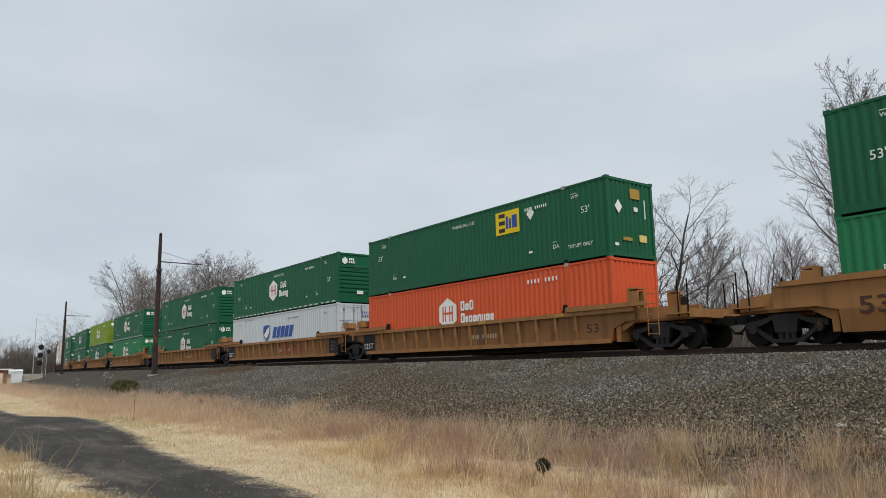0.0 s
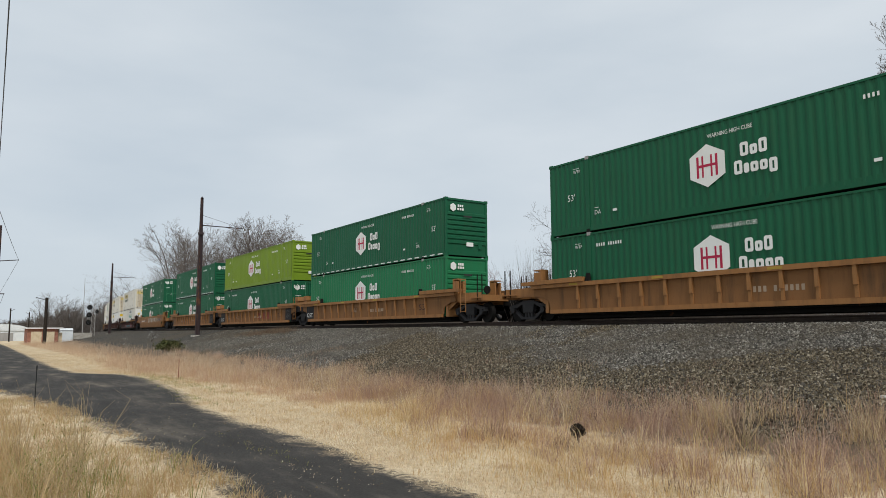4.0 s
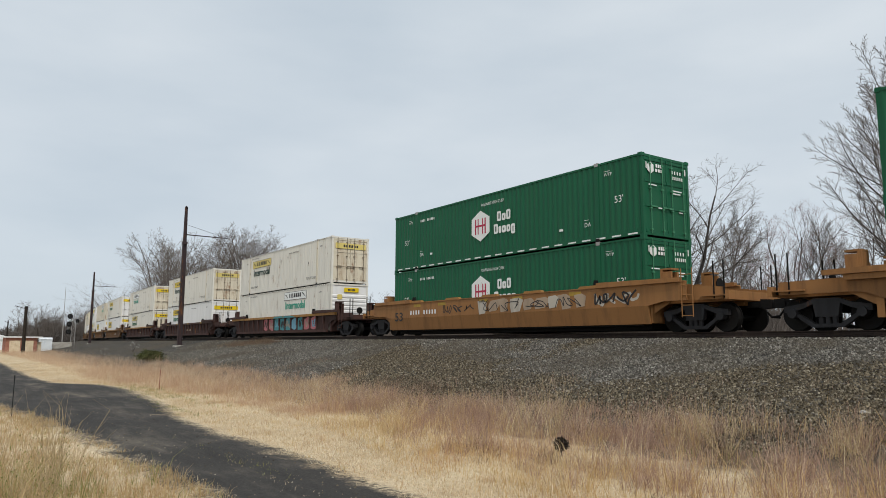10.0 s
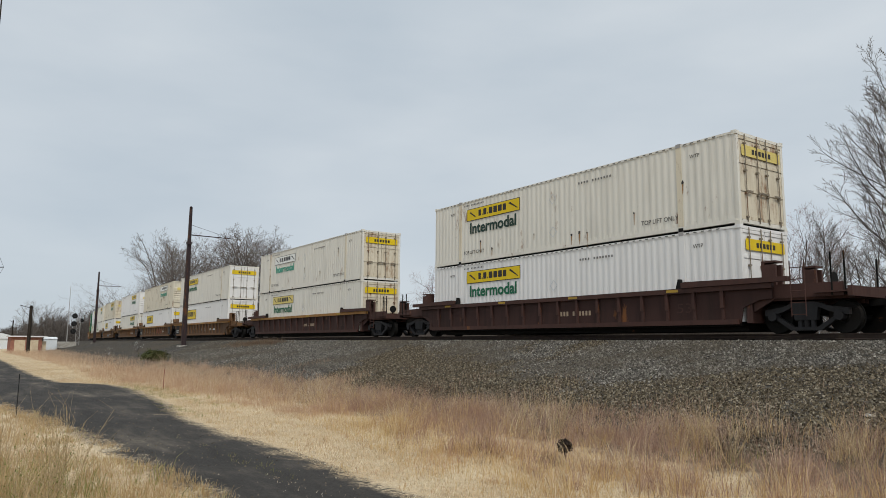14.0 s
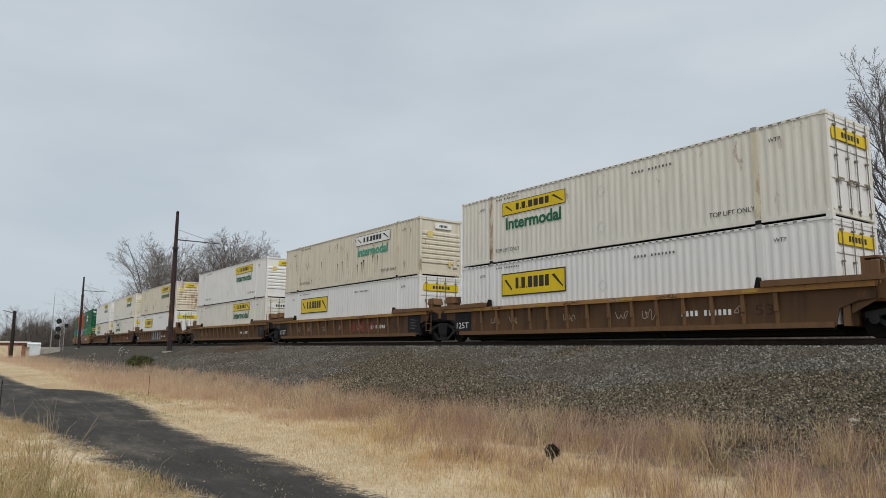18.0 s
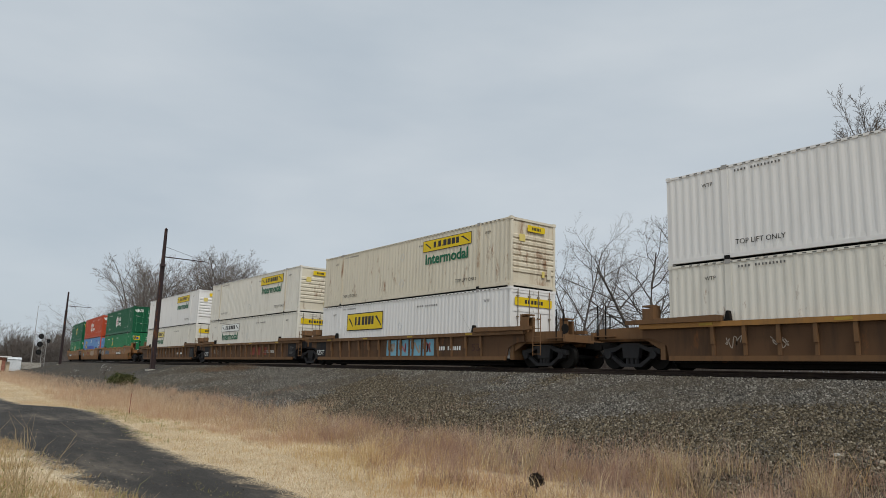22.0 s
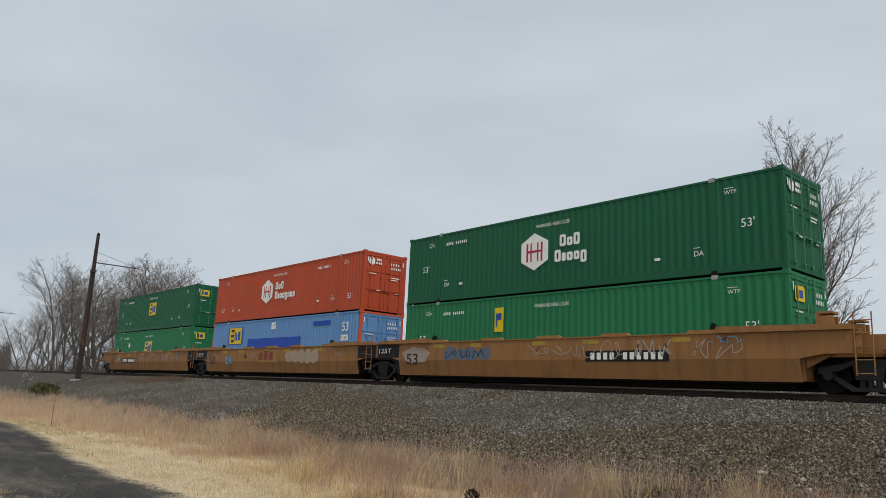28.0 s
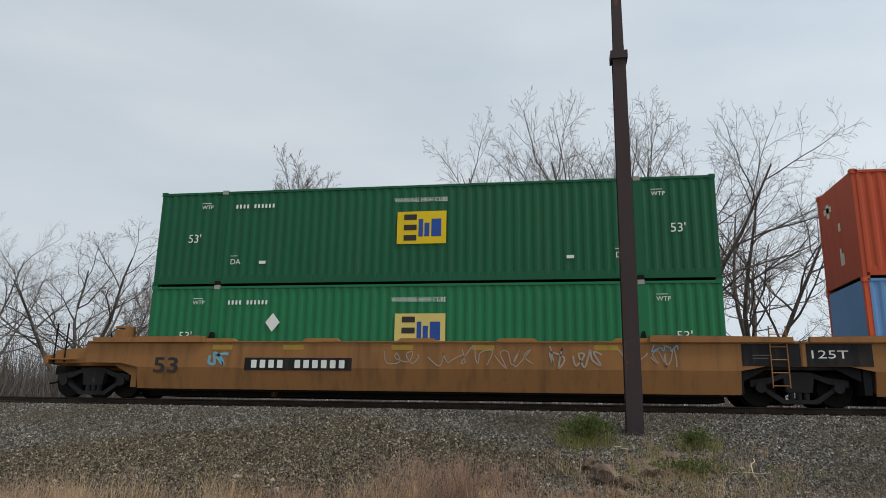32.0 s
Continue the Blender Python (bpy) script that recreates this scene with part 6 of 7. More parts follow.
    # green growth: by the bend of the drive, at the near verge, round the pole foot
    for cx, cy, sx, sy, lo, hi, n in ((-24.0, 5.6, 2.6, 0.35, 0.08, 0.2, 170), (-18.0, 4.7, 1.6, 0.25, 0.06, 0.14, 60), (-9.0, 3.35, 1.3, 0.1, 0.05, 0.12, 40), (-8.8, 0.9, 0.5, 0.4, 0.35, 0.85, 46), (-7.2, 0.7, 0.4, 0.35, 0.3, 0.75, 36), (-6.4, 9.0, 0.5, 0.3, 0.15, 0.3, 14), (0.5, 15.0, 0.28, 0.22, 0.5, 0.95, 60), (2.6, 14.9, 0.25, 0.2, 0.4, 0.75, 34)):
        for _ in range(n):
            tuft(green, rng.gauss(cx, sx), rng.gauss(cy, sy), rng.uniform(lo, hi), rng.randrange(7, 15), 0.07)
    mown = [m[:3] for m in mown]
    blades("green_weeds", green, PALE_GREEN, "yellow-green young weeds among the dry grass", (0.4, 1.0), (0.004, 0.010), 0.9)
    blades("tall_dry_grass", tall, TALL_GRASS, "tall dry russet grass along the foot of the bank", (0.35, 0.85), (0.004, 0.008), 0.85)
    blades("golden_grass", gold, GOLD_GRASS, "golden dry grass in loose tufts", (0.35, 0.8), (0.004, 0.008), 0.95)
    blades("grey_brown_weeds", grey, PURPLE_GRASS, "dull pinkish-brown weeds and grass below the ballast", (0.35, 0.85), (0.003, 0.0065), 1.0)
    blades("dark_weeds", dark, DARK_WEED, "dark brown tangled weeds below the ballast", (0.3, 0.75), (0.003, 0.007), 1.3)
    blades("bank_stalks", sparse, PURPLE_GRASS, "thin dry stalks growing through the ballast", (0.15, 0.4), (0.003, 0.007), 0.8)
    blades("bleached_grass", mown, MOWN_GRASS, "short bleached straw-coloured grass beside the drive", (0.03, 0.105), (0.005, 0.011), 2.2)
    blades("verge_grass", weeds, WEED_GRASS, "dry tan weeds on the near verge", (0.4, 1.0), (0.004, 0.008), 0.9)


def scatter_stones():
    rng = np.random.default_rng(3)
    n = 195000
    x = -58 + 72 * rng.random(n) ** 0.62
    cy = np.array([centre_y(a) for a in x])
    d = -2.0 - 8.8 * rng.random(n) ** 0.92
    y = cy + d
    keep = np.ones(n, bool)
    brown = np.zeros(n, bool)
    for k in range(n):
        if d[k] < -9.6 and noise.noise((x[k] * 0.45, y[k] * 0.45, 9)) < 0.3 * (-9.6 - d[k]) - 0.3:
            keep[k] = False
        # clean stone poured over the left stretch; old brown stone low down beyond its slanting edge
        clean = x[k] + 24.5 + (d[k] + 7) * 0.75
        mix = 1.2 * noise.noise((x[k] * 0.13, y[k] * 0.25, 2)) + 0.5 * noise.noise((x[k] * 0.7, y[k] * 0.7, 6)) + (-5.6 - d[k]) * 0.2 + (max(-1.2, clean * 0.5) if clean < 0 else 0.35 * max(0, 1 - clean / 9)) - 0.07 * max(0, x[k] + 5)
        brown[k] = mix + rng.normal(0, 0.12) > 0.0
    for name, pick, material, label in (("ballast_stones", keep & ~brown, STONES, "loose grey broken stone ballast on the bank"), ("earthy_ballast", keep & brown, EARTHY_STONES, "older brown-stained stones low on the bank")):
        px, py = x[pick], y[pick]
        n = len(px)
        z = np.array([lie(a, b) for a, b in zip(px, py)])
        r = rng.uniform(0.013, 0.027, n) * np.where(rng.random(n) < 0.03, 1.4, 1.0)
        turn = np.array([0, 2.1, 4.2, 0.7, 2.8, 4.9])
        wide = np.array([1.15, 1.15, 1.15, 0.72, 0.72, 0.72])
        high = np.array([-0.45, -0.45, -0.45, 0.75, 0.75, 0.75])
        base = np.stack([np.cos(turn) * wide, np.sin(turn) * wide, high], -1)
        v = base[None] * r[:, None, None] * rng.uniform(0.7, 1.3, (n, 1, 3))
        v += rng.normal(0, 0.20, (n, 6, 3)) * r[:, None, None]
        a = rng.uniform(0, math.tau, n)
        c, s = np.cos(a)[:, None], np.sin(a)[:, None]
        vx, vy = v[..., 0] * c - v[..., 1] * s, v[..., 0] * s + v[..., 1] * c
        v = np.stack([vx + px[:, None], vy + py[:, None], v[..., 2] + (z + r * rng.uniform(0.2, 0.75, n))[:, None]], -1)
        ring = ((0, 1, 4, 3), (1, 2, 5, 4), (2, 0, 3, 5), (3, 4, 5))
        faces = [tuple(k + q for q in f) for k in range(0, 6 * n, 6) for f in ring]
        field_mesh(name, v.reshape(-1, 3).tolist(), faces, material, label, "ballast")


def lay_road():
    """The drive: a thin dark sheet on the ground, littered towards its edges."""
    xs = np.concatenate([np.linspace(-140, -60, 40)[:-1], np.arange(-60, 20, 0.3)])
    verts, faces, rim = [], [], []
    m = 15
    for x in xs:
        far, near = road_edges(float(x))
        far, near = far + 0.6, near - 0.6
        for k in range(m):
            q = k / (m - 1)
            y = near + (far - near) * (0.5 - 0.5 * math.cos(math.pi * q))
            verts.append((float(x), y, lie(float(x), y) - 0.035 + 0.065 * min(1, min(y - near, far - y) / 0.75)))
            rim.append(min(y - near, far - y) - 0.1)
    for i in range(len(xs) - 1):
        for k in range(m - 1):
            faces.append((i * m + k, (i + 1) * m + k, (i + 1) * m + k + 1, i * m + k + 1))
    ob = field_mesh("road", verts, faces, ROAD, "dark worn asphalt drive with ragged grass edges", "road", "structure")
    edge = ob.data.attributes.new("rim", "FLOAT", "POINT")
    edge.data.foreach_set("value", rim)
    ob.data.shade_smooth()
    # loose chips on the drive
    rng = random.Random(21)
    vv, ff = [], []
    for _ in range(520):
        x = -30 + 27 * rng.random() ** 0.7
        far, near = road_edges(x)
        y = near + (far - near) * rng.random()
        z, r = lie(x, y) + 0.03, rng.uniform(0.006, 0.02)
        b = len(vv)
        vv += [(x + r, y, z), (x - r * 0.6, y + r * 0.8, z), (x - r * 0.6, y - r * 0.8, z), (x, y, z + r)]
        ff += [(b, b + 1, b + 3), (b + 1, b + 2, b + 3), (b + 2, b, b + 3)]
    field_mesh("road_grit", vv, ff, EARTHY_STONES, "loose grit and pebbles on the drive", "grit")


def tree_meshes(seed, twig_mat, style="fan"):
    """A bare tree 10 m high: trunk and limbs in one mesh, the fine twigs in another."""
    rng = random.Random(seed)
    wood, twig = ([], []), ([], [])

    def limb(store, pts, radii, sides):
        v, f = store
        b = len(v)
        for k, (p, r) in enumerate(zip(pts, radii)):
            way = pts[min(k + 1, len(pts) - 1)] - pts[max(k - 1, 0)]
            turn = way.to_track_quat("Z", "Y")
            for j in range(sides):
                a = j * math.tau / sides
                v.append(tuple(p + turn @ Vector((r * math.cos(a), r * math.sin(a), 0))))
        for k in range(len(pts) - 1):
            for j in range(sides):
                f.append((b + k * sides + j, b + k * sides + (j + 1) % sides, b + (k + 1) * sides + (j + 1) % sides, b + (k + 1) * sides + j))

    def grow(p, way, length, r, level):
        """One branch with its side branches; level 0 is the trunk or a leader, 4 a twig."""
        n = (7, 6, 4, 2, 1)[level]
        bend = (0.06, 0.09, 0.13, 0.16, 0.18)[level] if style == "oval" else (0.08, 0.15, 0.17, 0.18, 0.2)[level]
        lift = (0.05, LIFT, LIFT * 0.8, 0.03, 0.02)[level]
        pts, radii, ways = [p], [r], [way]
        if style == "far":
            # the crown keeps within a dome
            for _ in range(9):
                e = p + way * length
                if (e.x ** 2 + e.y ** 2) / 14 + (e.z - 4.4) ** 2 / 19 < (0.55 if level == 0 else 0.8 if level == 1 else 1):
                    break
                length *= 0.82
        for j in range(n):
            way = (way + Vector((rng.gauss(0, bend), rng.gauss(0, bend), lift + rng.gauss(0, bend * 0.4)))).normalized()
            p = p + way * length / n
            pts.append(p)
            radii.append(max(r * (1 - (0.75 if level < 2 else 0.6) * (j + 1) / n), 0.003))
            ways.append(way)
        if level == 4:
            v, f = twig
            b, side = len(v), ways[1].orthogonal().normalized() * r
            over = ways[1].cross(side)
            v.extend((tuple(pts[0] + side), tuple(pts[0] - side * 0.5 + over * 0.87), tuple(pts[0] - side * 0.5 - over * 0.87), tuple(pts[1])))
            f.extend(((b, b + 1, b + 3), (b + 1, b + 2, b + 3), (b + 2, b, b + 3)))
            return
        limb(wood if level < 3 else twig, pts, radii, (8, 5, 4, 3)[level])
        kids = KIDS[level]
        turn = rng.uniform(0, 6.28)
        for k in range(kids):
            q = START[level] + (1 - START[level]) * (k + rng.uniform(0.2, 0.8)) / kids
            at = q * n
            j = min(n - 1, int(at))
            base = pts[j].lerp(pts[j + 1], at - j)
            way = ways[j + 1]
            turn += 2.4 + rng.uniform(-0.5, 0.5)
            side = way.orthogonal().normalized()
            side = Matrix.Rotation(turn, 3, way) @ side
            tilt = rng.uniform(*TILT[level])
            child = (way * math.cos(tilt) + side * math.sin(tilt)).normalized()
            fall = (1 - FALL[level] * abs(q - PEAK[level]) / max(PEAK[level], 1 - PEAK[level]))
            grow(base, child, length * RATIO[level] * fall * rng.uniform(0.75, 1.15), max(radii[j] * ((0.36, 0.45, 0.5, 0.5) if style == "oval" else (0.55, 0.5, 0.45, 0.45))[level], 0.0065 if style == "far" else 0.0035), level + 1)

    if style == "oval":
        LIFT, KIDS, START = 0.075, (52, 12, 7, 5), (0.12, 0.15, 0.15, 0.1)
        TILT, RATIO = ((0.5, 0.85), (0.35, 0.65), (0.35, 0.75), (0.3, 0.8)), (0.42, 0.38, 0.42, 0.5)
        FALL, PEAK = (0.5, 0.5, 0.5, 0.4), (0.38, 0.3, 0.3, 0.4)
        grow(Vector((0, 0, -0.1)), Vector((0, 0, 1)), 7.4, 0.11, 0)
    elif style == "bush":
        LIFT, KIDS, START = 0.06, (7, 5, 5, 2), (0.1, 0.15, 0.15, 0.2)
        TILT, RATIO = ((0.5, 1.0), (0.5, 0.9), (0.4, 0.9), (0.4, 0.9)), (0.55, 0.5, 0.5, 0.55)
        FALL, PEAK = (0.4, 0.4, 0.4, 0.4), (0.4, 0.4, 0.4, 0.4)
        for s in range(5):
            a = s * 1.26 + rng.uniform(-0.4, 0.4)
            grow(Vector((0.5 * math.cos(a), 0.5 * math.sin(a), -0.1)), Vector((math.cos(a) * 0.45, math.sin(a) * 0.45, 1)).normalized(), 7.0, 0.07, 0)
    else:
        LIFT, KIDS, START = 0.03 if style == "fan" else 0.085, (8, 7, 6, 4) if style == "far" else (8, 8, 7, 5), (0.25, 0.22, 0.2, 0.1)
        TILT, RATIO = ((0.6, 1.15) if style == "fan" else (0.55, 0.95), (0.5, 0.9), (0.5, 1.0), (0.5, 1.1)), (0.60, 0.50, 0.44, 0.42)
        FALL, PEAK = (0.4, 0.45, 0.4, 0.4), (0.35, 0.4, 0.4, 0.4)
        trunk = 0.5 if style == "vase" else 1.6
        top = Vector((rng.gauss(0, 0.08), rng.gauss(0, 0.08), trunk))
        thin = 0.68 if style == "far" else 1.0
        limb(wood, [Vector((0, 0, -0.2)), top * 0.5, top], [0.21 * thin, 0.17 * thin, 0.15 * thin], 8)
        n = 3 if style == "vase" else 4
        for s in range(n):
            a = s * math.tau / n + rng.uniform(-0.5, 0.5)
            out = (0.15 if s == 0 else rng.uniform(0.45, 0.8)) * (0.6 if style == "vase" else 1)
            grow(top - Vector((0, 0, 0.1)), Vector((math.cos(a) * out, math.sin(a) * out, 1)).normalized(), 6.6 * rng.uniform(0.85, 1.1), 0.105 * thin, 0)
    high = float(np.percentile([p[2] for p in twig[0]], 99.6))
    out = []
    for name, (v, f), m in (("trunk", wood, BARK), ("crown", twig, twig_mat)):
        me = bpy.data.meshes.new(name)
        k = 10 / high
        me.from_pydata([(x * k, y * k, z * k) for x, y, z in v], [], f)
        me.materials.append(m)
        out.append(me)
    return out


def plant(meshes, x, y, turn, size, label, wide=1.0, group="bare trees behind the track"):
    t = thing("tree", label, "tree", group, pose(x, y, lie(x, y) - 0.05, 0, 0, turn))
    put("trunk", meshes[0], t, Matrix.Diagonal((size * wide, size * wide, size, 1)), "grey-brown trunk and limbs")
    put("crown", meshes[1], t, Matrix.Diagonal((size * wide, size * wide, size, 1)), "fine bare twigs")
    return t


def by_bearing(az, dist):
    return -math.sin(radians(az)) * dist, math.cos(radians(az)) * dist


def grow_trees():
    kinds = {"o": [tree_meshes(k, TWIGS, "oval") for k in (21, 22)], "f": [tree_meshes(k, TWIGS, "fan") for k in (1, 2, 3)], "g": [tree_meshes(k, TWIGS, "far") for k in (4, 5, 6)],
             "v": [tree_meshes(k, TWIGS, "vase") for k in (7, 8)], "p": [tree_meshes(9, PINK_TWIGS, "vase")], "s": [tree_meshes(k, TWIGS, "bush") for k in (12, 13)]}
    # kind, bearing, distance, elevation of the top, width
    rows = [("o", 20.6, 38, 20.7, 1.05), ("g", 24.0, 60, 9.5, 1.0),
            ("f", 0.8, 33, 23.4, 0.8), ("v", -5.0, 34, 26.2, 0.75), ("f", -8.4, 33, 24.0, 0.85), ("f", -14.4, 36, 18.6, 1.0), ("s", -17.5, 31, 6.5, 1.2),
            ("f", 36.9, 36, 13.2, 1.25), ("f", 42.4, 40, 12.4, 0.8), ("s", 34.0, 44, 7.4, 1.2),
            ("o", 32.5, 62, 10.4, 1.1), ("p", 28.7, 62, 10.2, 0.9), ("o", 26.4, 62, 9.6, 1.0), ("p", 30.4, 66, 7.0, 1.2), ("v", 48.5, 74, 6.0, 1.0), ("p", 54.5, 80, 6.6, 1.0), ("p", 52.8, 82, 5.6, 1.0),
            ("g", 76.9, 150, 8.3, 1.05), ("g", 75.4, 134, 7.9, 1.0), ("v", 74.0, 122, 7.8, 1.1), ("g", 72.8, 116, 7.9, 1.0), ("g", 71.0, 106, 9.0, 1.15), ("g", 69.6, 108, 9.0, 1.1), ("g", 68.4, 103, 8.5, 1.0), ("g", 70.3, 114, 8.8, 1.1), ("g", 72.0, 118, 8.4, 1.0), ("g", 74.6, 130, 8.2, 1.1), ("g", 76.3, 142, 7.4, 0.9), ("v", 70.2, 118, 7.8, 1.0), ("g", 78.4, 172, 4.6, 0.9), ("g", 82.3, 235, 2.9, 1.0), ("g", 83.6, 240, 2.5, 1.1), ("g", 85.0, 240, 2.8, 1.1), ("g", 81.0, 225, 3.4, 1.1),
            ("s", 79.4, 180, 3.0, 1.4), ("s", 77.0, 146, 4.0, 1.5), ("s", 74.4, 126, 4.4, 1.5), ("s", 71.6, 106, 4.6, 1.6), ("s", 68.9, 102, 4.6, 1.5), ("s", 66.0, 96, 4.0, 1.4), ("s", 62.5, 90, 3.8, 1.4),
            ("s", 78.2, 160, 4.6, 1.5), ("s", 76.0, 136, 5.0, 1.4), ("s", 73.2, 118, 5.2, 1.5), ("s", 72.4, 110, 5.6, 1.3), ("s", 70.2, 104, 5.4, 1.5), ("s", 67.4, 100, 5.6, 1.4), ("s", 65.0, 104, 4.6, 1.5), ("s", 60.5, 92, 4.2, 1.5), ("s", 36.0, 37, 5.4, 1.3), ("s", 39.6, 40, 5.0, 1.4), ("s", 43.6, 46, 4.8, 1.4), ("s", 33.0, 42, 5.0, 1.3), ("s", 57, 78, 4.0, 1.5), ("s", 50, 66, 4.2, 1.5), ("s", 40, 56, 4.6, 1.5), ("s", 29.5, 56, 4.6, 1.5), ("s", 23, 52, 5.0, 1.5), ("s", 15, 50, 5.0, 1.4), ("s", 8, 48, 5, 1.4), ("s", -7, 42, 6.0, 1.4), ("s", -20, 38, 7, 1.3), ("f", -23, 42, 13, 0.9)]
    rng = random.Random(4)
    count = {k: 0 for k in kinds}
    for kind, az, dist, el, wide in rows:
        x, y = by_bearing(az, dist)
        ms = kinds[kind][count[kind] % len(kinds[kind])]
        count[kind] += 1
        tall = 1.6 + dist * math.tan(radians(el)) - lie(x, y)
        label = {"o": "leafless tree with a tall oval crown", "f": "leafless broad-crowned tree with fine grey twigs", "g": "leafless broad-crowned tree with fine grey twigs", "v": "leafless tree with several upright stems", "p": "leafless tree with reddish budding twigs", "s": "leafless low bushy tree in the undergrowth"}[kind]
        plant(ms, x, y, rng.uniform(0, 360), tall / 10, label, wide)
    # far woods beyond the drive and the bend
    v, f = [], []
    for _ in range(1500):
        az = 79.5 + 12.5 * rng.random()
        dist = rng.uniform(235, 330)
        x, y = by_bearing(az, dist)
        h = rng.uniform(6, 13.0) * (1 + 0.5 * noise.noise((az * 0.9, 0, 0))) * float(np.interp(az, [79, 85, 87, 92], [1, 0.85, 0.5, 0.45]))
        for k in range(60):
            q = rng.random()
            z0 = h * q * 0.8
            a, out = rng.uniform(0, math.tau), rng.uniform(0.3, 3.0) * (1 - 0.5 * q)
            w = rng.uniform(0.02, 0.06)
            b = len(v)
            v += [(x, y - w, z0), (x, y + w, z0), (x + out * math.cos(a), y + out * math.sin(a), z0 + h * rng.uniform(0.05, 0.2))]
            f.append((b, b + 1, b + 2))
        b = len(v)
        v += [(x, y - 0.08, 0), (x, y + 0.08, 0), (x, y, h * 0.8)]
        f.append((b, b + 1, b + 2))
    field_mesh("far_woods", v, f, BARK, "distant band of bare brown woods", "woods")
    # undergrowth behind the track
    v, f = [], []
    for _ in range(15000):
        x = -130 + 165 * rng.random()
        y = centre_y(x) + 9 + rng.random() * 22
        z = lie(x, y)
        h = rng.uniform(0.9, 3.6)
        for _ in range(5):
            b, w = len(v), rng.uniform(0.008, 0.03)
            bx, by = x + rng.gauss(0, 0.35), y + rng.gauss(0, 0.35)
            v += [(bx - w, by, z), (bx + w, by, z), (bx + rng.gauss(0, 0.4), by + rng.gauss(0, 0.4), z + h * rng.uniform(0.6, 1))]
            f.append((b, b + 1, b + 2))
    for _ in range(2600):
        x, y = by_bearing(rng.uniform(29, 50), rng.uniform(31, 52))
        z, h = lie(x, y), rng.uniform(1.5, 4.6)
        for _ in range(6):
            b, w = len(v), rng.uniform(0.008, 0.026)
            bx, by = x + rng.gauss(0, 0.4), y + rng.gauss(0, 0.4)
            v += [(bx - w, by, z), (bx + w, by, z), (bx + rng.gauss(0, 0.6), by + rng.gauss(0, 0.6), z + h * rng.uniform(0.5, 1))]
            f.append((b, b + 1, b + 2))
    for _ in range(5200):
        az = rng.uniform(52, 81)
        x, y = by_bearing(az, float(np.interp(az, [52, 66, 72, 81], [72, 92, 106, 175])) * rng.uniform(0.95, 1.35))
        z, h = lie(x, y), rng.uniform(2.0, 6.5)
        for _ in range(6):
            b, w = len(v), rng.uniform(0.012, 0.045)
            bx, by = x + rng.gauss(0, 0.9), y + rng.gauss(0, 0.9)
            v += [(bx - w, by, z), (bx + w, by, z), (bx + rng.gauss(0, 0.9), by + rng.gauss(0, 0.9), z + h * rng.uniform(0.4, 1))]
            f.append((b, b + 1, b + 2))
    field_mesh("brush", v, f, TWIGS, "tangled bare brush beyond the track", "brush")


def leaf_bush(name, x, y, rx, rz, n, material, label, size=(0.03, 0.07), stem=0.012):
    """A low bush: stems and many small leaves."""
    rng = random.Random(int(abs(x * 100)) + n)
    base = lie(x, y)
    t = thing(name, label, "bush", at=pose(x, y, base))
    bm = bmesh.new()
    for _ in range(14):
        a = rng.uniform(0, math.tau)
        tube(bm, (0, 0, -0.05), (math.cos(a) * rx * rng.uniform(0.2, 0.8), math.sin(a) * rx * rng.uniform(0.2, 0.8), rz * rng.uniform(0.5, 1.0)), stem, stem * 0.35, 4)
    part("branching_stem", bm, BARK if stem > 0.01 else DRY_STEM, t)
    v, f = [], []
    for _ in range(n):
        d = Vector((rng.gauss(0, 1), rng.gauss(0, 1), rng.gauss(0, 1))).normalized() * rng.random() ** 0.4
        lump = 0.75 + 0.75 * noise.noise((d.x * 2.4 + x, d.y * 2.4, d.z * 2.4))
        c = Vector((d.x * rx * lump, d.y * rx * lump, rz * (0.5 + 0.5 * d.z * lump)))
        if c.z < 0.01:
            continue
        s = rng.uniform(*size)
        u = Vector((rng.gauss(0, 1), rng.gauss(0, 1), rng.gauss(0, 1))).normalized()
        w = u.orthogonal().normalized()
        b = len(v)
        v += [tuple(c), tuple(c + u * s * 0.5 + w * s * 0.3), tuple(c + u * s), tuple(c + u * s * 0.5 - w * s * 0.3)]
        f.append((b, b + 1, b + 2, b + 3))
    me = bpy.data.meshes.new("leaves")
    me.from_pydata(v, [], f)
    me.materials.append(material)
    put("leaves", me, t)
    return t


lay_road()
grow_grass()
scatter_stones()
grow_trees()
leaf_bush("evergreen_bush", -48.4, 11.05, 0.98, 0.85, 3600, LEAF_DARK, "dark evergreen bush growing on the bank", (0.05, 0.16))
leaf_bush("blossom_shrub", -66.0, 13.6, 0.7, 1.1, 26, LETTER, "thin shrub with a few white blossoms on the bank", (0.06, 0.11))
leaf_bush("blossom_shrub", -66.5, 11.4, 0.7, 0.9, 22, LETTER, "thin shrub with a few white blossoms on the bank", (0.06, 0.10))
leaf_bush("weed_bush", 0.55, 15.1, 0.62, 0.66, 2600, GREEN_WEED, "low green weed bush beside a pole foot")
leaf_bush("weed_bush", 2.6, 14.9, 0.45, 0.45, 700, GREEN_WEED, "small green weed bush beside a pole foot")
leaf_bush("weed_bush", 2.2, 13.2, 0.8, 0.30, 900, GREEN_WEED, "low spreading green weeds on a dirt mound")
leaf_bush("weed_bush", -8.8, 1.0, 0.6, 0.85, 240, PALE_GREEN, "sparse yellow-green weed on the near verge", (0.012, 0.03), 0.005)
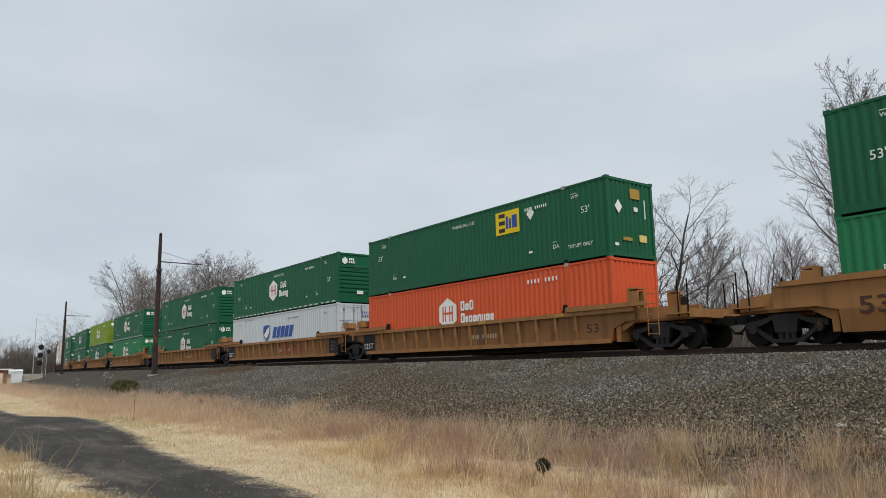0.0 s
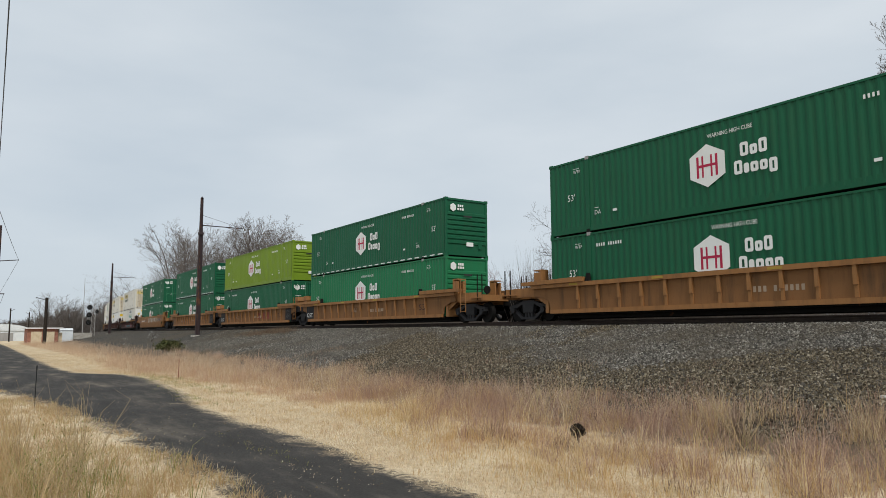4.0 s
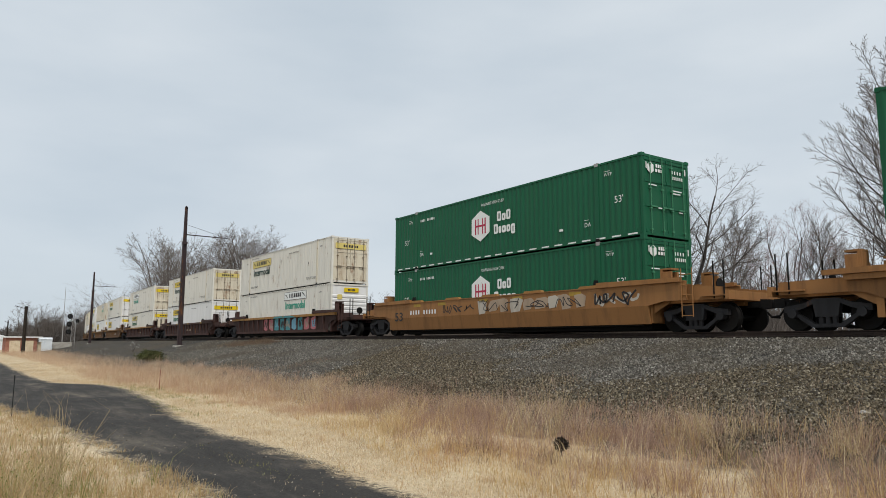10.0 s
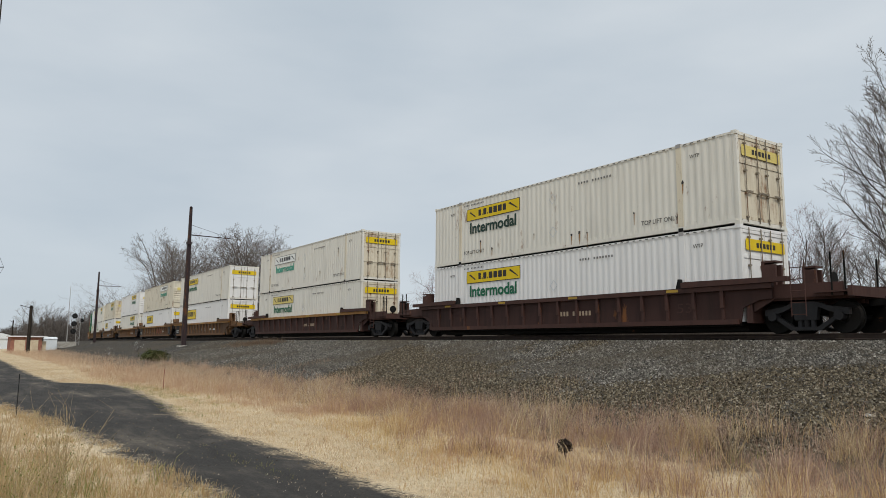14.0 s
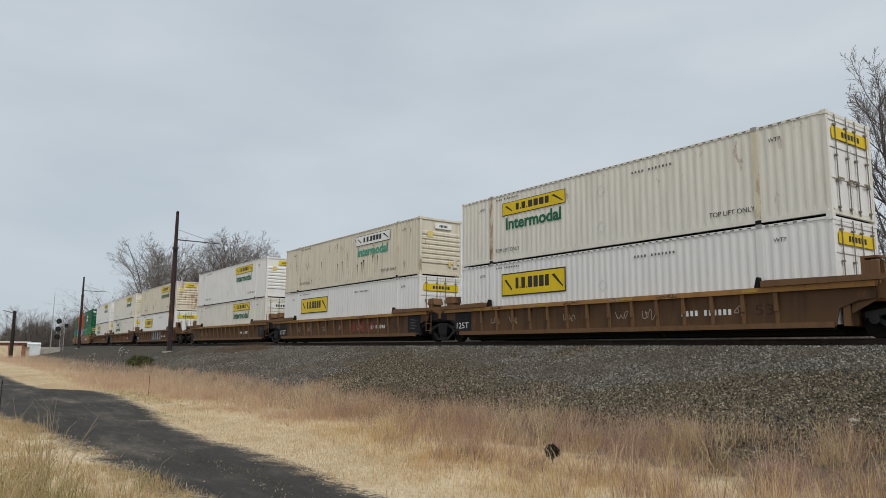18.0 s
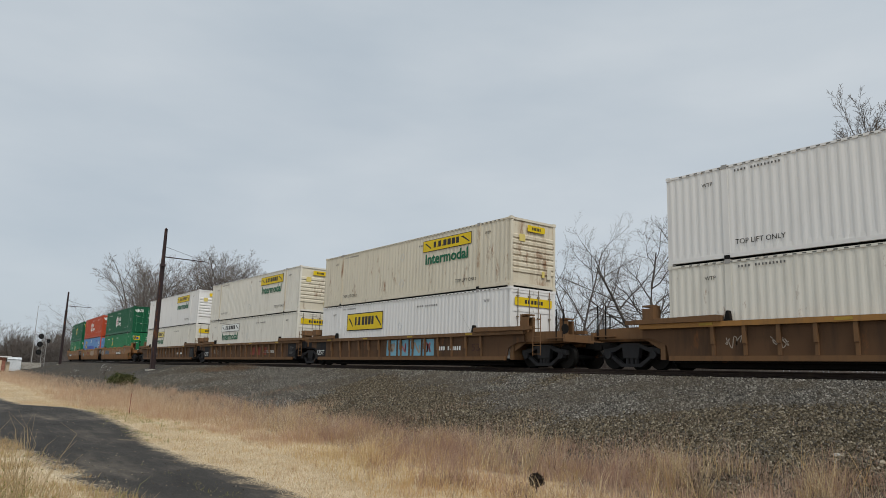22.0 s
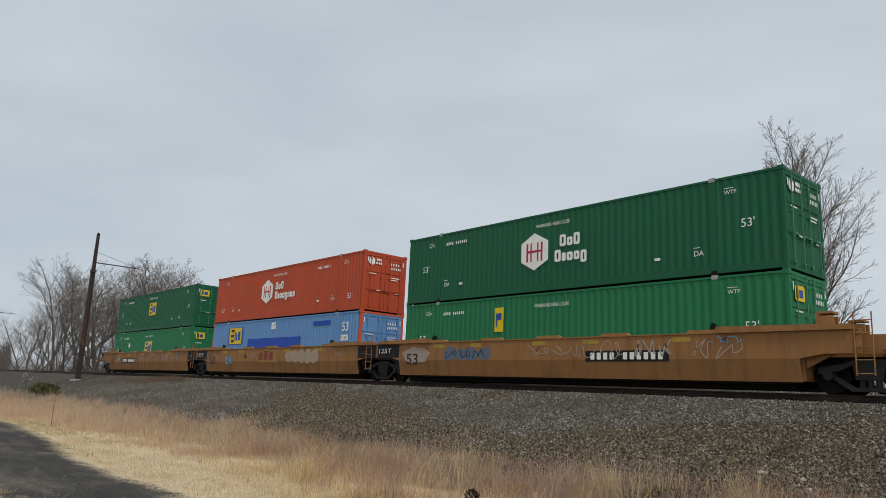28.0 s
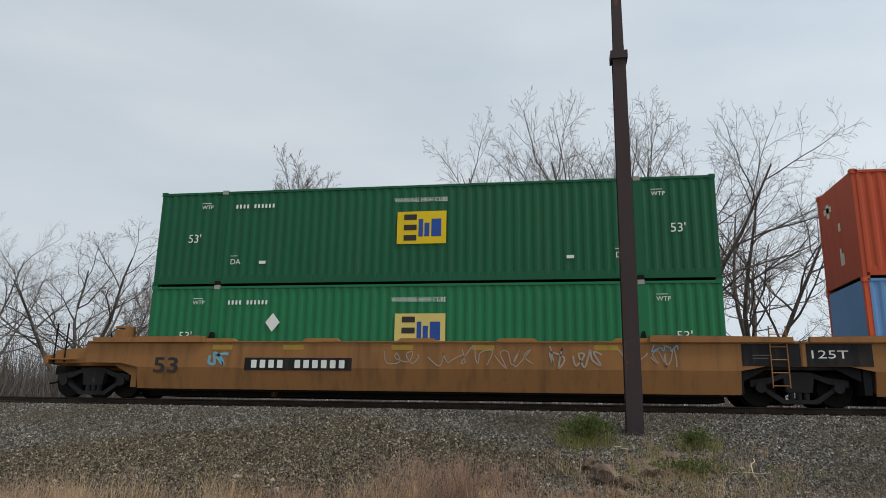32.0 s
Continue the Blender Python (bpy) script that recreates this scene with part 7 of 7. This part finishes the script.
leaf_bush("weed_bush", -7.2, 0.75, 0.5, 0.75, 200, PALE_GREEN, "sparse yellow-green weed on the near verge", (0.012, 0.03), 0.005)


# ---- lineside things ----
BRICK = mottled("brick_wall", [(0.3, (0.20, 0.085, 0.06)), (0.7, (0.33, 0.16, 0.115))], 4.0)
TAN_PANEL = mottled("tan_panel", [(0.3, (0.44, 0.35, 0.24)), (0.7, (0.56, 0.47, 0.34))], 2.0)
PALE_METAL = mottled("pale_sheet_metal", [(0.3, (0.50, 0.54, 0.56)), (0.7, (0.64, 0.67, 0.68))], 0.8)
LAMP_BLACK = paint("signal_black", (0.012, 0.012, 0.013), 0.5, dirty=0.2)
CABLE = paint("weathered_cable", (0.05, 0.05, 0.052), 0.6, dirty=0.2)


def build_hut():
    """Small brick shelter with a pale flat roof and two tan doors."""
    h = thing("brick_hut", "small brick hut with a flat white roof", "shed", at=pose(-116, 9.0, lie(-116, 9.0) - 0.05, 0, 0, 3))
    bm = bmesh.new()
    box(bm, -1.6, 1.6, -1.9, 1.9, 0, 2.15)
    part("wall", bm, BRICK, h, "red-brown brick wall")
    bm = bmesh.new()
    box(bm, -1.9, 1.95, -2.15, 2.5, 2.152, 2.32)
    part("roof", bm, WHITE, h, "white roof slab")
    for y in (-1.45, 0.15):
        bm = bmesh.new()
        box(bm, 1.602, 1.66, y, y + 1.3, 0.1, 1.75)
        part("door", bm, TAN_PANEL, h, "tan door")
    bm = bmesh.new()
    box(bm, -1.0, 1.2, 1.902, 2.5, 0, 1.6)
    part("side_locker", bm, TAN_PANEL, h)


def build_shed(x, y, w, length, hgt, turn, name="metal_shed"):
    """Long shed with a rounded sheet roof."""
    h = thing(name, "pale sheet-metal shed with a rounded roof", "shed", "far sheds", pose(x, y, lie(x, y) - 0.1, 0, 0, turn))
    bm = bmesh.new()
    box(bm, -length / 2, length / 2, -w / 2, w / 2, 0, hgt * 0.62)
    part("wall", bm, PALE_METAL, h)
    bm = bmesh.new()
    n = 10
    prof = [(w / 2 * 1.03 * math.cos(math.pi * k / n), hgt * 0.622 + hgt * 0.38 * math.sin(math.pi * k / n)) for k in range(n + 1)]
    a = [bm.verts.new((-length / 2 - 0.2, y2, z)) for y2, z in prof]
    b = [bm.verts.new((length / 2 + 0.2, y2, z)) for y2, z in prof]
    for k in range(n):
        bm.faces.new((a[k], a[k + 1], b[k + 1], b[k]))
    bm.faces.new(a)
    bm.faces.new(b[::-1])
    bm.faces.new((a[0], b[0], b[-1], a[-1]))
    bmesh.ops.recalc_face_normals(bm, faces=bm.faces)
    part("roof", bm, PALE_METAL, h, "rounded pale roof")
    bm = bmesh.new()
    box(bm, length / 2 + 0.002, length / 2 + 0.08, -w * 0.2, w * 0.2, 0.05, hgt * 0.5)
    part("door", bm, BRIGHT_STEEL, h)


def build_signal():
    """Block signal: lattice mast with three lamp heads and one more on a bracket."""
    x, y = -129.0, 16.8
    z = lie(x, y)
    g = thing("rail_signal", "railway signal mast with round black lamp heads", "signal", at=pose(x, y, z - 0.05))
    bm = bmesh.new()
    for dy in (-0.28, 0.28):
        tube(bm, (0, 0.55 + dy, 0), (0, 0.55 + dy, 5.0), 0.05, sides=6)
    for k in range(10):
        a, b = (-0.28, 0.28) if k % 2 else (0.28, -0.28)
        tube(bm, (0, 0.55 + a, 0.4 + k * 0.46), (0, 0.55 + b, 0.86 + k * 0.46), 0.025, sides=5)
    part("ladder_mast", bm, BRIGHT_STEEL, g, "grey lattice mast")
    for zz, yy, r in ((4.9, -0.05, 0.42), (3.65, -0.1, 0.42), (2.4, -0.15, 0.42), (4.2, 1.05, 0.27)):
        bm = bmesh.new()
        tube(bm, (0.12, yy, zz), (0.2, yy, zz), r, sides=20)
        hd = part("lamp_head", bm, LAMP_BLACK, g, "round black lamp head")
        bm = bmesh.new()
        tube(bm, (0.2, yy, zz), (0.5, yy, zz + 0.03), r * 0.45, r * 0.42, 12)
        part("hood", bm, LAMP_BLACK, hd)
        bm = bmesh.new()
        box(bm, -0.25, 0.1, yy - 0.2, yy + 0.2, zz - 0.3, zz + 0.3)
        part("lamp_case", bm, LAMP_BLACK, hd)
    b = thing("signal_base", "pale concrete base wall below the signal", "concrete base", at=pose(x + 1.5, y - 1.2, z - 0.3))
    bm = bmesh.new()
    box(bm, -1.2, 1.2, -1.7, 1.3, 0, 1.0)
    part("block", bm, CONCRETE, b)
    c = thing("equipment_cabinet", "pale grey steel equipment cabinet", "cabinet", at=pose(-125, 13.1, lie(-125, 13.1)))
    bm = bmesh.new()
    box(bm, -0.8, 0.8, -0.85, 0.85, 0.0, 1.75)
    part("case", bm, PALE_METAL, c)
    bm = bmesh.new()
    prism(bm, [(-0.9, 1.752), (0.9, 1.752), (0.0, 2.05)], -0.9, 0.9)
    part("lid", bm, PALE_METAL, c)
    m = thing("thin_mast", "tall thin grey steel mast", "mast", at=pose(-129.5, 15.9, lie(-129.5, 15.9) - 0.05))
    bm = bmesh.new()
    tube(bm, (0, 0, 0), (0, 0, 9.9), 0.09, 0.03, 6)
    part("rod", bm, BRIGHT_STEEL, m)


def build_wood_pole(x, y, top, r, label, arm=0.0, arm_z=0.4):
    p = thing("wooden_pole", label, "utility pole", "wooden poles", pose(x, y, lie(x, y) - 0.1))
    bm = bmesh.new()
    tube(bm, (0, 0, 0), (0, 0, top + 0.1), r, r * 0.8, 10)
    part("shaft", bm, WOOD_DARK, p)
    if arm:
        bm = bmesh.new()
        tube(bm, (0, 0, top - arm_z), (0, arm, top - arm_z + 0.35), 0.04, sides=5)
        part("arm", bm, WOOD_DARK, p)
    return p


def build_wire_pole():
    """Steel pole beside the drive with a bracket, insulators and a crossbar."""
    x, y = -88.0, 2.45
    z = lie(x, y) - 0.1
    p = thing("line_pole", "reddish steel wire pole beside the drive", "utility pole", at=pose(x, y, z))
    bm = bmesh.new()
    tube(bm, (0, 0, 0), (0, 0, 13.0), 0.24, 0.15, 10)
    part("column", bm, POLE_STEEL, p)
    bm = bmesh.new()
    tube(bm, (0, 0.1, 9.2), (0, 1.85, 9.4), 0.05, sides=6)
    part("bracket_arm", bm, POLE_STEEL, p)
    bm = bmesh.new()
    tube(bm, (0, -0.6, 5.65), (0, 0.75, 5.75), 0.06, sides=6)
    part("crossbar", bm, POLE_STEEL, p)
    for zz in (10.5, 7.9, 6.7):
        bm = bmesh.new()
        tube(bm, (0, -0.15, zz), (0, -0.45, zz + 0.06), 0.06, sides=6)
        part("insulator", bm, CONCRETE, p)
    n = 0
    for a, b, sag in (((x, y + 1.85, z + 9.4), (30, -5.2, 11.2), 1.0), ((x, y - 0.45, z + 10.5), (30, -0.75, 10.4), 0.8), ((x, y + 1.85, z + 9.4), (x - 46, y + 0.6, z + 5.6), 0.2), ((x, y + 0.7, z + 5.75), (x - 46, y + 0.9, z + 4.2), 0.6)):
        w = thing("wire", "thin dark overhead wire strung between poles", "wire", "overhead wires", pose(*a))
        bm = bmesh.new()
        rings = []
        for k in range(15):
            q = k / 14
            p = (Vector(b) - Vector(a)) * q - Vector((0, 0, 4 * sag * q * (1 - q)))
            rings.append([bm.verts.new(p + Vector((0, 0.016 * math.cos(h), 0.016 * math.sin(h)))) for h in (0.0, 1.57, 3.14, 4.71)])
        for k in range(14):
            for h in range(4):
                bm.faces.new((rings[k][h], rings[k + 1][h], rings[k + 1][(h + 1) % 4], rings[k][(h + 1) % 4]))
        part("strand", bm, CABLE, w)


def build_mound():
    """Dirt heaped at the foot of the near pole, with stones and sticks on it."""
    x, y = 1.9, 13.6
    bm = bmesh.new()
    n, m = 40, 14
    rings = []
    for k in range(m + 1):
        q = k / m
        rings.append([bm.verts.new((x + 1.25 * q * math.cos(a), y + 1.7 * q * math.sin(a), lie(x + 1.25 * q * math.cos(a), y + 1.7 * q * math.sin(a)) - 0.03 + 0.07 * (1 - q * q) ** 1.5 * (1 + 0.5 * noise.noise((math.cos(a) * 2 * q, math.sin(a) * 2 * q, 3))) + 0.10 * (1 - q) * noise.noise((math.cos(a) * 7 * q, math.sin(a) * 7 * q, 8)) + 0.06 * (1 - q) * noise.noise((math.cos(a) * 19 * q, math.sin(a) * 19 * q, 5)))) for a in [j * math.tau / n for j in range(n)]])
    for k in range(m):
        for j in range(n):
            bm.faces.new((rings[k][j], rings[k + 1][j], rings[k + 1][(j + 1) % n], rings[k][(j + 1) % n]))
    bmesh.ops.remove_doubles(bm, verts=bm.verts, dist=0.002)
    me = mesh_of("dirt_mound", bm, DIRT)
    me.shade_smooth()
    tagged(new("dirt_mound", me), "low mound of brown dirt around a pole foot", "mound")
    rng = random.Random(8)
    for rx, ry, r in ((0.75, 12.6, 0.24), (1.1, 12.3, 0.17), (0.5, 13.3, 0.16), (1.5, 13.0, 0.14), (2.6, 13.3, 0.13), (0.9, 11.8, 0.12), (-5.6, 12.2, 0.055), (-4.6, 11.6, 0.04), (-8.2, 11.2, 0.04)):
        pale = rx < 0
        bm = bmesh.new()
        bmesh.ops.create_icosphere(bm, subdivisions=2, radius=r)
        for v in bm.verts:
            v.co *= 1 + 0.5 * noise.noise(v.co / r + Vector((rx, ry, 0))) + 0.25 * noise.noise(v.co * 2.6 / r + Vector((ry, rx, 0)))
            v.co.z *= 0.7
        me = mesh_of("rock", bm, CONCRETE if pale else DIRT)
        ob = new("rock", me)
        ob.matrix_world = pose(rx, ry, lie(rx, ry) + r * 0.35 + (0.0 if pale else 0.02), rng.uniform(0, 40), rng.uniform(0, 40), rng.uniform(0, 360))
        tagged(ob, "small pale stone lying at the ballast foot" if pale else "brown earthy rock beside the pole mound", "rock", "rocks")
    for k, (sx, sy, l, tilt) in enumerate(((2.9, 13.2, 0.8, 20), (3.2, 13.0, 0.6, 35), (-17.5, 8.9, 0.8, 45), (1.3, 14.6, 0.5, 5))):
        bm = bmesh.new()
        last = Vector((0, 0, 0))
        for j in range(4):
            nxt = last + Vector((l / 4, rng.gauss(0, 0.04), l / 4 * math.tan(radians(tilt)) * 0.6 + rng.gauss(0, 0.03)))
            tube(bm, last, nxt, 0.009, 0.007, 5)
            last = nxt
        ob = new("stick", mesh_of("stick", bm, TAN_PANEL))
        ob.matrix_world = pose(sx, sy, lie(sx, sy) + 0.05, 0, 0, rng.uniform(-60, 60) + 90 * k)
        tagged(ob, "pale broken stick lying on the bank", "stick", "sticks")


def build_small_things():
    # dark tangle in the grass
    x, y = -7.0, 6.85
    t = thing("leaf_clump", "dark brown tangle of dead leaves in the grass", "dead leaves", at=pose(x, y, lie(x, y) + 0.0))
    rng = random.Random(15)
    v, f = [], []
    for _ in range(420):
        d = Vector((rng.gauss(0, 1), rng.gauss(0, 1), rng.gauss(0, 1))).normalized() * 0.085 * rng.random() ** 0.4
        c = Vector((d.x * 1.2, d.y, d.z)) + Vector((0, 0, 0.24))
        u = Vector((rng.gauss(0, 1), rng.gauss(0, 1), rng.gauss(0, 1))).normalized() * 0.04
        w = u.orthogonal().normalized() * 0.018
        b = len(v)
        v += [tuple(c - w), tuple(c + u), tuple(c + w)]
        f.append((b, b + 1, b + 2))
    me = bpy.data.meshes.new("leaves")
    me.from_pydata(v, [], f)
    me.materials.append(WOOD_DARK)
    put("leaves", me, t)
    bm = bmesh.new()
    tube(bm, (0, 0, -0.05), (0, 0, 0.24), 0.012, sides=5)
    part("stem", bm, WOOD_DARK, t)
    for sx, sy, h, m, label in ((-16.9, 1.27, 0.86, LAMP_BLACK, "thin dark marker stake in the verge"), (-24.8, 6.0, 0.62, RED_DULL, "short reddish marker stake in tall grass")):
        st = thing("marker_stake", label, "stake", "marker stakes", pose(sx, sy, lie(sx, sy) - 0.05, 0, 2, 0))
        bm = bmesh.new()
        tube(bm, (0, 0, 0), (0, 0, h), 0.010, 0.008, 6)
        part("rod", bm, m, st)
        bm = bmesh.new()
        tube(bm, (0, 0, h - 0.02), (0, 0, h + 0.08), 0.014, 0.010, 6)
        part("tip", bm, m, st)
    # dead shrubs on the near verge and at the bank foot
    for k, (sx, sy, hh, n) in enumerate(((-8.6, 1.15, 0.95, 26), (-7.4, 0.9, 0.8, 22), (-9.8, 0.6, 0.9, 24), (-6.9, 0.55, 0.7, 20), (-11.5, 0.2, 0.8, 22), (-9.0, 8.6, 1.05, 16), (-9.4, 8.3, 0.9, 12), (-6.6, 9.2, 0.8, 22), (-6.0, 9.0, 0.75, 24), (-4.6, 9.6, 0.8, 26))):
        st = thing("dead_shrub", "leafless thin-stemmed dead shrub in dry grass", "shrub", "dead shrubs", pose(sx, sy, lie(sx, sy) - 0.03))
        bm = bmesh.new()
        for j in range(n):
            a, tilt = rng.uniform(0, math.tau), rng.uniform(0.05, 0.6)
            p, way = Vector((0.05 * math.cos(a), 0.05 * math.sin(a), 0)), Vector((math.cos(a) * tilt, math.sin(a) * tilt, 1)).normalized()
            L = hh * rng.uniform(0.6, 1.05)
            r = 0.0042
            for q in range(4):
                way = (way + Vector((rng.gauss(0, 0.12), rng.gauss(0, 0.12), 0))).normalized()
                nx = p + way * L / 4
                tube(bm, p, nx, r, r * 0.8, 4)
                r *= 0.8
                p = nx
                if q:
                    e = p + (way + Vector((rng.gauss(0, 0.6), rng.gauss(0, 0.6), 0.1))).normalized() * L * 0.25
                    tube(bm, p, e, r * 0.7, r * 0.4, 3)
        part("branching_stem", bm, DRY_STEM, st)


build_hut()
build_shed(-170, 5.0, 9, 24, 3.3, 4)
build_shed(-178, -1.5, 8, 20, 3.2, 4)
build_signal()
build_wood_pole(-108.6, 8.85, 6.3, 0.24, "dark wooden pole beside the drive", -1.3, 0.25)
build_wood_pole(-150, 6.6, 6.0, 0.14, "thin far wooden pole near the sheds", 0.6)
build_wood_pole(-160, 10.2, 5.6, 0.14, "thin far wooden pole near the sheds", -0.6)
build_wire_pole()
build_mound()
build_small_things()

build_track()
build_mast(-60.4, 16.0, 1.15, 12.9, 10.55, 19.6, "dark steel wire pole with a bracket arm on the bank")
build_mast(-122.0, 18.8, 1.2, 12.4, 10.3, 22.3, "dark steel wire pole with a bracket arm, farther along")
build_mast(1.575, 16.0, 1.33, 13.2, 0, None, "tall rusty steel wire pole standing beside the track")

build_cars()
build_loads()


def motions():
    """The train rolls along its track; every car and container keeps its own pose on it."""
    times = [0.5 * k for k in range(65)]
    for i in range(20):
        rows = []
        for t in times:
            m = train_at(i, t) + HALF
            a, b = along(m - PIVOT), along(m + PIVOT)
            yaw = math.degrees(math.atan2(b[1] - a[1], b[0] - a[0]))
            rows.append((t, pose((a[0] + b[0]) / 2, (a[1] + b[1]) / 2, RAIL, 0, 0, yaw)))
        walk(CARS[i], rows)
        for k, upper, c in LOADS:
            if k == i:
                lift = 0.355 + (CH if upper else 0)
                walk(c, [(t, m @ pose(0, 0, lift)) for t, m in rows])
    # all wheels roll alike
    turn = []
    for k in range(961):
        t = k / FPS
        turn.append((t, pose(0, 0, 0, 0, math.degrees((train_at(0, t) - train_at(0, 0)) / 0.44), 0)))
    walk(WHEELS[0], turn)
    roll = WHEELS[0].animation_data
    for w in WHEELS[1:]:
        w.rotation_mode = "QUATERNION"
        w.animation_data_create()
        w.animation_data.action = roll.action
        w.animation_data.action_slot = roll.action_slot


motions()
